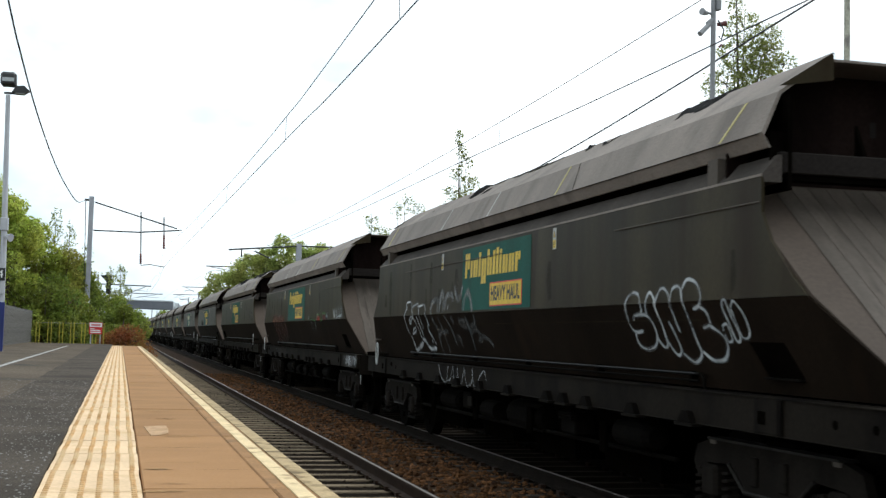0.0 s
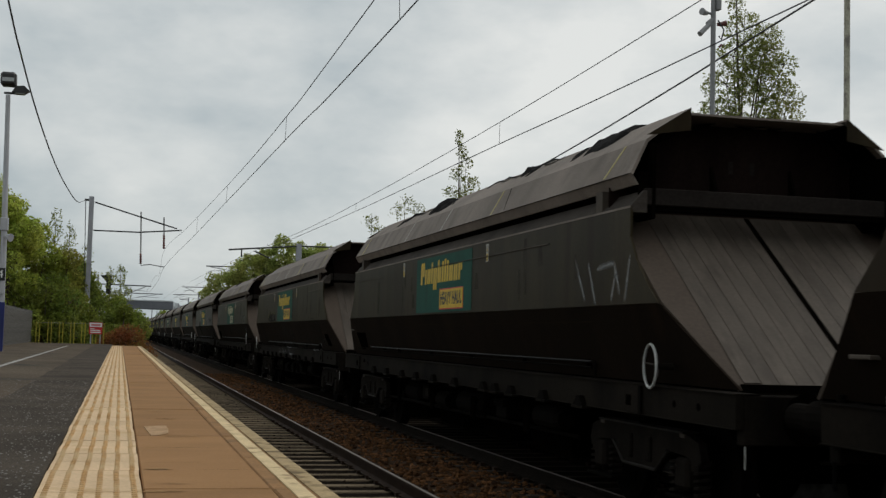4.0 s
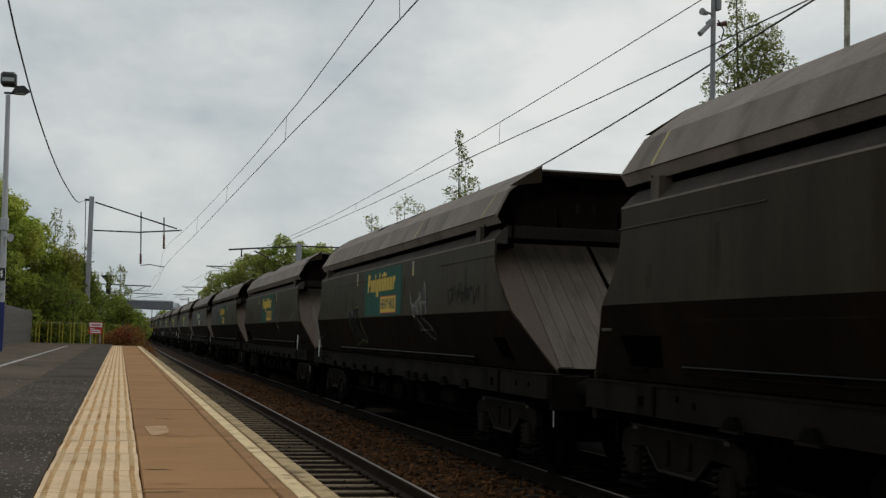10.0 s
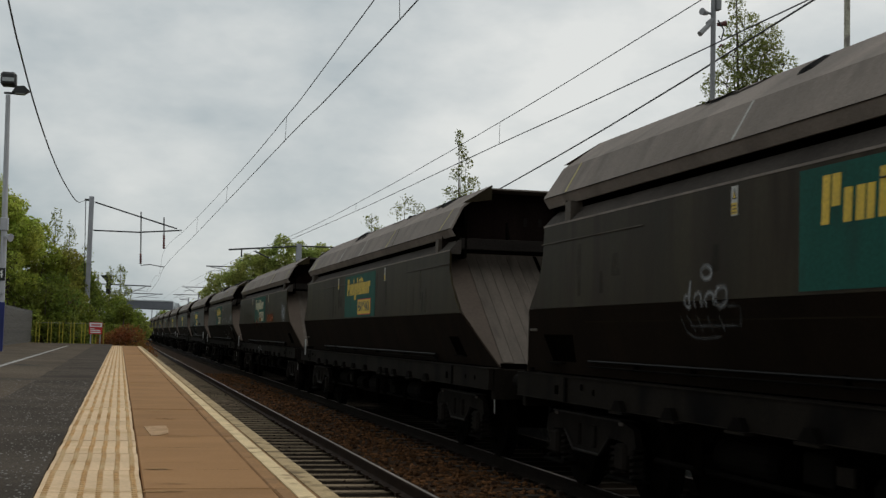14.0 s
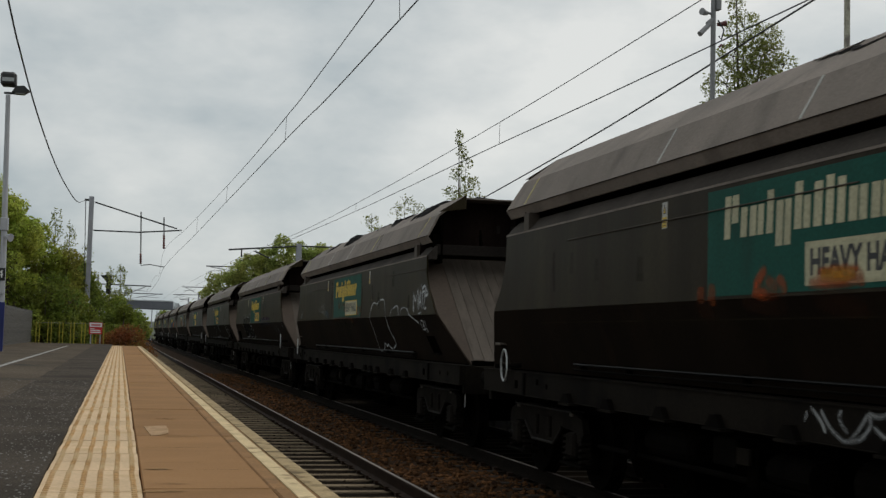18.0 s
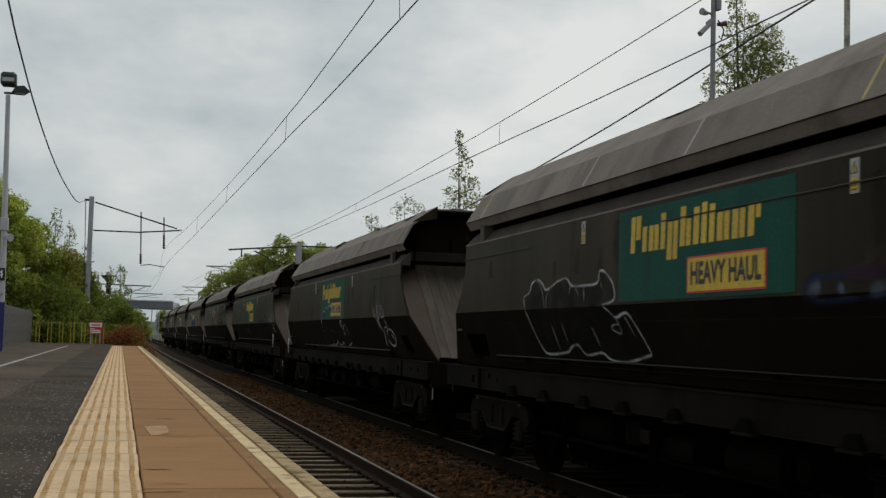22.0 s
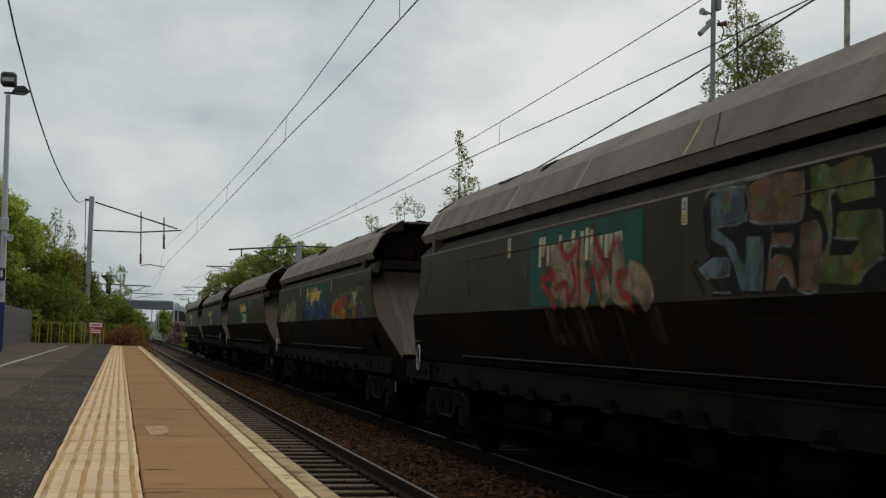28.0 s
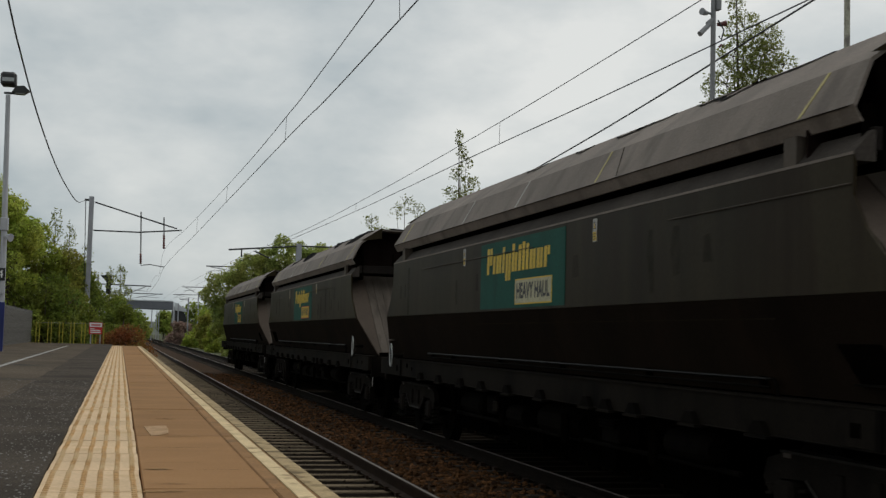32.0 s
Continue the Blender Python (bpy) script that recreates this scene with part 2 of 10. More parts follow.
def prism(bm, ring, shift):
    """A closed solid: the ring of 3D points, and the same ring moved by shift."""
    a = [bm.verts.new(p) for p in ring]
    b = [bm.verts.new(Vector(p) + Vector(shift)) for p in ring]
    k = len(a)
    bm.faces.new(a)
    bm.faces.new(b[::-1])
    for i in range(k):
        bm.faces.new((a[i], b[i], b[(i + 1) % k], a[(i + 1) % k]))
    bmesh.ops.recalc_face_normals(bm, faces=bm.faces)
    return bm


def tube(bm, pts, r, sides=8, caps=True):
    """A pipe along the points; r may be one radius or one for each point."""
    pts = [Vector(p) for p in pts]
    rs = r if isinstance(r, (list, tuple)) else [r] * len(pts)
    rings = []
    for i, p in enumerate(pts):
        d = (pts[min(i + 1, len(pts) - 1)] - pts[max(i - 1, 0)]).normalized()
        u = d.orthogonal().normalized() if i == 0 else (u - d * u.dot(d)).normalized()
        w = d.cross(u)
        rings.append([bm.verts.new(p + rs[i] * (math.cos(a) * u + math.sin(a) * w))
                      for a in (2 * math.pi * k / sides for k in range(sides))])
    for a, b in zip(rings, rings[1:]):
        for k in range(sides):
            bm.faces.new((a[k], a[(k + 1) % sides], b[(k + 1) % sides], b[k]))
    if caps:
        bm.faces.new(rings[0][::-1])
        bm.faces.new(rings[-1])
    return bm


def tubed(pts, r, sides=8):
    return tube(bmesh.new(), pts, r, sides)


def empty(name, x, y, z, label, category, group="", kind=""):
    ob = new(name)
    ob.location = (x, y, z)
    return tagged(ob, label, category, group, kind)


# ------------------------------------------------------------ plan, in metres
RAIL = -0.915            # top of the rails; the platform is at zero
EDGE = 0.865             # platform edge
T1, T2 = 2.313, 5.77     # centre lines of the two tracks
TACT = -0.288            # back of the tactile strip

# ground: one sheet to the horizon
bm = bmesh.new()
for x0, x1 in ((-3000, 3000),):
    v = [bm.verts.new(p) for p in ((x0, -3000, -1.32), (x1, -3000, -1.32), (x1, 3000, -1.32), (x0, 3000, -1.32))]
    bm.faces.new(v)
tagged(part("ground", bm, M["soil"]), "rough green and brown trackside ground", "ground", kind="structure")

# ballast bed under both tracks, with shoulders
prof = [(0.9, -1.3), (0.9, -1.115), (3.14, -1.115), (3.22, -1.08), (3.8, -1.1), (4.25, -1.12), (4.5, -1.105), (7.1, -1.105), (8.0, -1.31)]
bm = bmesh.new()
rows = []
for i in range(121):
    y = -30 + i * 3.0 if i < 80 else 210 + (i - 80) * 12
    rows.append([bm.verts.new((x, y, z + (0.02 * noise.noise((x * 2, y * 0.7, 0)) if -1.29 < z else 0))) for x, z in prof])
for a, b in zip(rows, rows[1:]):
    for k in range(len(prof) - 1):
        bm.faces.new((a[k], a[k + 1], b[k + 1], b[k]))
bed = part("ballast_bed", bm, M["ballast"])
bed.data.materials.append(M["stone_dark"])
# beyond x 4.9 the dark faces paint the shade under the train
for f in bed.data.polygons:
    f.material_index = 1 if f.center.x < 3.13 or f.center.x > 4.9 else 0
tagged(bed, "brown stone ballast, darker under the tracks, with the train's shade painted in", "ballast", kind="structure")

# loose ballast stones, thickest where the six-foot lies open to view
ICO = [(0, 0, 1), (0.894, 0, 0.447), (0.276, 0.851, 0.447), (-0.724, 0.526, 0.447), (-0.724, -0.526, 0.447), (0.276, -0.851, 0.447),
       (0.724, 0.526, -0.447), (-0.276, 0.851, -0.447), (-0.894, 0, -0.447), (-0.276, -0.851, -0.447), (0.724, -0.526, -0.447)]
ICOF = [(0, 1, 2), (0, 2, 3), (0, 3, 4), (0, 4, 5), (0, 5, 1), (1, 6, 2), (2, 7, 3), (3, 8, 4), (4, 9, 5), (5, 10, 1),
        (2, 6, 7), (3, 7, 8), (4, 8, 9), (5, 9, 10), (1, 10, 6)]
rng = random.Random(4)
sv, sf, tv, tf = [], [], [], []
for i in range(15000):
    y = 5 + 50 * rng.random() ** 1.7
    x = rng.uniform(3.05, 5.0) if i % 3 else rng.uniform(1.0, 3.1)
    if abs(x - T1 - 0.753) < 0.1 or abs(x - T2 + 0.753) < 0.1:
        continue
    r = rng.uniform(0.014, 0.034) * (1.15 if y > 15 else 1.0) * (1.0 if x > 3.1 else 0.6)
    a, ca, sa = rng.random() * 6.28, 0, 0
    ca, sa = math.cos(a), math.sin(a)
    sx, sy, sz = r * rng.uniform(0.8, 1.5), r * rng.uniform(0.8, 1.4), r * rng.uniform(0.6, 1.1)
    z = (-1.125 if x < 3.1 else -1.085 if x < 3.7 else -1.11) + r * 0.15
    vs, fs = (tv, tf) if x < 3.1 else (sv, sf)
    base = len(vs)
    for px, py, pz in ICO:
        k = rng.uniform(0.75, 1.2)
        px, py, pz = px * sx * k, py * sy * k, pz * sz * k
        vs.append((x + px * ca - py * sa, y + px * sa + py * ca, z + pz))
    fs += [tuple(base + q for q in f) for f in ICOF]
tagged(raw("ballast_stones", sv, sf, M["stone"]), "loose brown angular ballast stones beside the rails", "ballast", kind="stuff")
tagged(raw("ballast_stones", tv, tf, M["stone_dark"]), "dark ballast stones between the sleepers", "ballast", kind="stuff")


# ------------------------------------------------------------ tracks
def track(name, x, y0, y1, s0, pitch, label, wood):
    t = empty(name, x, 0, RAIL, label, "railway track", kind="structure")
    for side in (-1, 1):
        c = side * 0.753
        ring = [(c - 0.07, y0, -0.159), (c + 0.07, y0, -0.159), (c + 0.07, y0, -0.148), (c + 0.012, y0, -0.125), (c + 0.01, y0, -0.045),
                (c + 0.035, y0, -0.035), (c + 0.035, y0, -0.003), (c - 0.035, y0, -0.003), (c - 0.035, y0, -0.035),
                (c - 0.01, y0, -0.045), (c - 0.012, y0, -0.125), (c - 0.07, y0, -0.148)]
        rail = part("rail", prism(bmesh.new(), ring, (0, y1 - y0, 0)), M["railside"] if wood is M["sleeper"] else M["rail_shaded"], t)
        part("rail_head", boxed(c - 0.018, c + 0.014, y0, y1, -0.004, 0.0), M["railtop"], rail, "worn shiny running surface")
    bm = prism(bmesh.new(), [(-1.25, -0.13, -0.36), (1.25, -0.13, -0.36), (1.25, -0.09, -0.178), (0.45, -0.08, -0.186), (-0.45, -0.08, -0.186), (-1.25, -0.09, -0.178)], (0, 0.125, 0))
    first = part("sleeper", bm, wood, t, at=pose(0, s0, 0))
    clip = part("rail_clip", boxed(-0.9, -0.84, -0.05, 0.05, -0.178, -0.135), M["railside"], first)
    y = s0 + pitch
    k = 1
    while y < y1 - 1 and k < 254:
        share("sleeper", first.data, t, pose(rng.uniform(-0.02, 0.02), y + rng.uniform(-0.01, 0.01), 0, 0, 0, rng.uniform(-0.4, 0.4)))
        if 2 < y < 26:
            for cx in (0.0, 0.18, 1.555, 1.735):
                share("rail_clip", clip.data, t, pose(cx, y, 0))
        y += pitch
        k += 1
    return t


track("near_track", T1, -20, 420, 3.30 - 0.583 * 24, 0.583, "empty railway track with concrete sleepers and rusty rails", M["sleeper"])
track("far_track", T2, -20, 420, 3.5 - 0.65 * 22, 0.65, "railway track with the train's shade painted into sleepers and rails", M["sleeper_shaded"])

# ------------------------------------------------------------ platform
PEND = 54.0
plat = empty("platform", 0, 0, 0, "station platform with buff tactile strip and brown coping slabs", "platform", kind="structure")
part("surface", boxed(-9.0, TACT - 0.004, -12, 58.5, -0.25, 0.0), M["asphalt"], plat, "dark grey worn asphalt")
bm = bmesh.new()
le, ri = [], []
for i in range(92):
    y = -11 + i * 0.75
    le.append(bm.verts.new((-0.98 + 0.06 * noise.noise((y * 0.8, 1.0, 0)), y, 0.003)))
    ri.append(bm.verts.new((TACT - 0.006, y, 0.003)))
for i in range(91):
    bm.faces.new((le[i], ri[i], ri[i + 1], le[i + 1]))
part("relaid_strip", bm, M["asphalt_dark"], plat, "darker relaid asphalt beside the tactile strip")
part("platform_wall", boxed(-8.9, EDGE - 0.18, -12, 57.5, -1.32, -0.251), M["concrete"], plat, "weathered concrete platform wall")
part("bedding", boxed(TACT, EDGE - 0.06, -12, PEND, -0.25, -0.064), M["joint"], plat)
part("ramp", prism(bmesh.new(), [(TACT, PEND + 0.01, -0.02), (EDGE, PEND + 0.01, -0.02), (EDGE, PEND + 0.01, -1.3), (TACT, PEND + 0.01, -1.3)], (0, 0.3, 0)), M["concrete"], plat)

bm = bmesh.new()
box(bm, 0.003, 0.397, 0.003, 0.397, -0.06, 0.0)
for i in range(6):
    for j in range(6):
        cx, cy = 0.033 + i * 0.0668, 0.033 + j * 0.0668
        lo = [bm.verts.new((cx + 0.0135 * math.cos(a), cy + 0.0135 * math.sin(a), 0.0005)) for a in (k * math.pi / 3 for k in range(6))]
        hi = [bm.verts.new((cx + 0.010 * math.cos(a), cy + 0.010 * math.sin(a), 0.0055)) for a in (k * math.pi / 3 for k in range(6))]
        bm.faces.new(hi)
        for k in range(6):
            bm.faces.new((lo[k], lo[(k + 1) % 6], hi[(k + 1) % 6], hi[k]))
for f in bm.faces:
    f.material_index = 1 if f.calc_center_median().z > 0.0002 else 0
tile = part("tactile_slab", bm, M["tactile"], plat, "buff slab with rows of raised blisters", at=pose(TACT, -11.6, 0.004))
tile.data.materials.append(M["blister"])
k = 1
while -11.6 + 0.4 * (k + 1) < PEND:
    share("tactile_slab", tile.data, plat, pose(TACT + rng.uniform(-0.003, 0.003), -11.6 + 0.4 * k, 0.004 + rng.uniform(-0.0015, 0.0015), 0, 0, rng.uniform(-0.25, 0.25)))
    k += 1
W = 0.63 - 0.115
slab = part("coping_slab", boxed(0, W, 0.012, 2.69, -0.06, 0.0, bevel=0.006), M["slab"], plat, "brown concrete paving slab", at=pose(0.117, -10.92, 0))
edge = part("edge_coping", boxed(0, EDGE - 0.64, 0.002, 1.352, -0.09, 0.0, bevel=0.008), M["edge_slab"], plat, "worn concrete edge coping", at=pose(0.637, -10.92, 0))
for k in range(1, 24):
    y = -10.92 + 2.71 * k
    share("coping_slab", slab.data, plat, pose(0.117, y, rng.uniform(-0.003, 0.002), 0, 0, 0))
for k in range(1, 48):
    share("edge_coping", edge.data, plat, pose(0.637 + rng.uniform(-0.004, 0.004), -10.92 + 1.355 * k, rng.uniform(-0.003, 0.002)))
part("edge_line", boxed(0.70, 0.768, -10.9, PEND - 0.2, -0.001, 0.004), M["cream"], plat, "cream painted edge line, worn")
part("edge_line_outer", boxed(0.785, 0.86, -10.9, PEND - 0.2, -0.001, 0.0045), M["cream_dirty"], plat, "cream painted nosing, worn and dirty")
part("bay_line", boxed(-1.90, -1.82, -11.5, 50, 0.0, 0.004), M["white_line"], plat, "faded white painted line")
bm = prism(bmesh.new(), [(0.207, 8.0, -0.002), (0.26, 8.06, -0.002), (0.318, 8.2, -0.002), (0.33, 8.55, -0.002), (0.322, 8.9, -0.002), (0.25, 8.82, -0.002), (0.178, 8.76, -0.002), (0.195, 8.35, -0.002)], (0, 0, 0.005))
part("repair_patch", bm, M["patch"], plat, "pale mortar patch")
# cracks across the slabs and pale scuffs on them
for x0, x1, y, d in ((0.13, 0.5, 7.18, 0.012), (0.35, 0.62, 6.05, 0.008), (0.14, 0.42, 6.38, 0.007), (0.2, 0.45, 9.55, 0.012), (0.13, 0.3, 11.9, 0.012),
                     (0.25, 0.6, 12.6, 0.016), (0.5, 0.63, 5.32, 0.012), (0.15, 0.5, 15.1, 0.02), (0.2, 0.6, 17.9, 0.02)):
    bm = bmesh.new()
    n = 9
    a = [bm.verts.new((x0 + (x1 - x0) * i / n, y + 0.02 * noise.noise((i * 0.7, y, 0)), 0.0035)) for i in range(n + 1)]
    b = [bm.verts.new((v.co.x, v.co.y + d * (0.3 + 0.7 * math.sin(math.pi * min(0.97, max(0.03, i / n)))), 0.0035)) for i, v in enumerate(a)]
    for i in range(n):
        bm.faces.new((a[i], a[i + 1], b[i + 1], b[i]))
    part("crack", bm, M["hairline"], plat)
for i in range(15):
    y = 4.8 + 22 * rng.random() ** 1.6
    x, lx, ly = rng.uniform(0.16, 0.45), rng.uniform(0.05, 0.13), rng.uniform(0.01, 0.028) * (1 + y / 12)
    bm = bmesh.new()
    up, dn = [], []
    for k in range(13):
        u = k / 12
        e = math.sin(math.pi * u) ** 0.7 + 0.02
        up.append(bm.verts.new((x + lx * (2 * u - 1), y + ly * e * rng.uniform(0.2, 1.0), 0.0032)))
        dn.append(bm.verts.new((x + lx * (2 * u - 1), y - ly * e * rng.uniform(0.2, 1.0), 0.0032)))
    for k in range(12):
        bm.faces.new((dn[k], dn[k + 1], up[k + 1], up[k]))
    part("scuff", bm, M["scuff"], plat, "faint pale scuffed mark")
# pale chippings on the asphalt
sv, sf = [], []
for i in range(3600):
    y = 3.5 + 13 * rng.random() ** 1.9
    x = TACT - 0.03 - rng.random() ** 1.3 * 1.6
    r = (0.003 + 0.0075 * rng.random() ** 2) * (1.0 if y < 7 else 0.75)
    b = len(sv)
    a0 = rng.random() * 6
    for k in range(5):
        sv.append((x + r * math.cos(a0 + k * 1.257) * rng.uniform(0.6, 1.4), y + 1.6 * r * math.sin(a0 + k * 1.257), 0.0045))
    sv.append((x, y, 0.009))
    sf += [(b + k, b + (k + 1) % 5, b + 5) for k in range(5)]
more = random.Random(41)
for i in range(1500):
    x, y, r = TACT - 0.03 - more.random() ** 1.3 * 1.6, more.uniform(-11, 3.6), 0.003 + 0.0075 * more.random() ** 2
    b, a0 = len(sv), more.random() * 6
    sv += [(x + r * math.cos(a0 + k * 1.257), y + 1.6 * r * math.sin(a0 + k * 1.257), 0.0045) for k in range(5)] + [(x, y, 0.009)]
    sf += [(b + k, b + (k + 1) % 5, b + 5) for k in range(5)]
raw("chippings", sv, sf, M["chips"], plat, "pale stone chips bedded in the asphalt")

# platform on the other side of the line, behind the train
far_plat = empty("far_platform", 0, 0, 0, "opposite platform behind the train", "platform", kind="structure")
part("surface", boxed(T2 + 1.46, 13.5, -14, 50, -0.25, 0.0), M["asphalt"], far_plat)
part("platform_wall", boxed(T2 + 1.62, 13.4, -14, 50, -1.32, -0.251), M["concrete"], far_plat)


# ------------------------------------------------------------ the coal wagon
# wagon space: x across, y along the line from the near end of the hood, z up from the rail
TOPLEN, HALF, LOW = 13.75, 1.40, 1.15
Z_SILL, Z_KNEE, Z_FOOT = 2.77, 1.895, 1.21
HOOD = [(1.40, 3.075), (1.215, 3.40), (0.797, 3.71)]
M.update({
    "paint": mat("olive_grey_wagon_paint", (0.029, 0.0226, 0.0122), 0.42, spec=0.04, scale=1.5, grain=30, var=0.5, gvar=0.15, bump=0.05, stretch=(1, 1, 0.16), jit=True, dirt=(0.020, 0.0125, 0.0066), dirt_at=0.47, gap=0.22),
    # coal dust, and the shade of the downward-facing sheet, both in the colour
    "paint_low": mat("coal_dusted_shaded_paint", (0.0107, 0.0070, 0.0045), 0.75, spec=0.02, scale=1.1, grain=30, var=0.4, gvar=0.2, bump=0.05, stretch=(1, 1, 0.3), jit=True, dirt=(0.0165, 0.0098, 0.0058), dirt_at=0.55, gap=0.2),
    "hood": mat("dusty_grey_hood", (0.198, 0.166, 0.142), 0.65, spec=0.1, scale=1.0, grain=55, var=0.24, gvar=0.22, bump=0.12, stretch=(1, 1.2, 0.5), jit=True, dirt=(0.105, 0.088, 0.076), dirt_at=0.52, gap=0.3),
    "ledge": mat("dusty_ledge", (0.05, 0.042, 0.036), 0.8, spec=0.08, scale=1.5, var=0.35, jit=True),
    "slope": mat("bare_grey_slope_sheet", (0.082, 0.067, 0.054), 0.65, spec=0.12, scale=1.5, grain=30, var=0.3, gvar=0.12, bump=0.08,
                 dirt=(0.05, 0.039, 0.031), dirt_at=0.5, gap=0.25, jit=True, rnd=0.09, stretch=(2.5, 0.6, 0.6)),
    "slope_strip": mat("pinkish_grey_sheet", (0.066, 0.05, 0.039), 0.7, spec=0.1, scale=1.5, grain=30, var=0.2, gvar=0.12, bump=0.08),
    "joint_dark": mat("dark_weld_joint", (0.019, 0.0148, 0.0092), 0.9, spec=0.02, bump=0),
    "bulkhead": mat("dark_brown_bulkhead", (0.012, 0.0075, 0.0062), 0.9, spec=0.02, scale=1.5, grain=30, var=0.5, stretch=(2, 1, 0.4), jit=True),
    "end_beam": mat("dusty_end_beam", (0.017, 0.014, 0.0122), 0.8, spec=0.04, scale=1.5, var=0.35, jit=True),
    # near-black base stands in for shade under the wagon and in recesses
    "under": mat("shade_black_steel", (0.0026, 0.0021, 0.0016), 0.95, spec=0.0, scale=3, grain=30, var=0.4, bump=0.2),
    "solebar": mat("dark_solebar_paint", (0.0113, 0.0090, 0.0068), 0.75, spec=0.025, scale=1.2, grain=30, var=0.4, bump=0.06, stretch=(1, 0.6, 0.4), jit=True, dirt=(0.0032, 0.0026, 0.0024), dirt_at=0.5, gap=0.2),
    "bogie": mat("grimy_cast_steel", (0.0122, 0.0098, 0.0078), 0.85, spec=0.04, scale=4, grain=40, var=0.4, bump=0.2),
    # lighter steel that paints highlights on the bogie frame's lip and rib
    "bogie_highlight": mat("highlit_cast_steel", (0.021, 0.018, 0.0152), 0.7, spec=0.1, scale=5, grain=40, var=0.5, bump=0.2),
    "coal": mat("coal", (0.012, 0.0115, 0.0115), 0.9, spec=0.04, scale=6, grain=40, var=0.6, gvar=0.5, bump=1.0),
    "pipe": mat("greasy_black_pipe", (0.003, 0.0028, 0.0025), 0.42, scale=3, bump=0.02, spec=0.05),
    "gear": mat("dark_brake_gear", (0.0044, 0.0036, 0.0028), 0.85, spec=0.02, scale=4, grain=40, var=0.5, bump=0.2, jit=True),
    "logo_green": mat("faded_green_panel", (0.007, 0.07, 0.051), 0.6, spec=0.1, scale=1.5, var=0.25, bump=0.02, stretch=(1, 1, 0.3), dirt=(0.012, 0.033, 0.026), dirt_at=0.56, gap=0.2),
    "logo_yellow": mat("yellow_panel_paint", (0.6, 0.4, 0.022), 0.5, scale=2, var=0.2, bump=0.02),
    "logo_pale": mat("pale_faded_panel", (0.42, 0.39, 0.25), 0.6, scale=2, var=0.2, bump=0.02),
    "tape_yellow": mat("yellow_marking_tape", (0.45, 0.38, 0.14), 0.6, var=0.2, bump=0),
    "tape_white": mat("pale_marking_tape", (0.4, 0.39, 0.36), 0.6, var=0.2, bump=0),
})


def side_x(z):
    """Half width of the wagon's side at height z."""
    if z < Z_FOOT:
        return 1.40
    return HALF if z >= Z_KNEE else LOW + (HALF - LOW) * (z - Z_FOOT) / (Z_KNEE - Z_FOOT)


def slope_y(z):
    return 0.5 - 2.15 * (2.80 - z) / (2.80 - Z_FOOT)


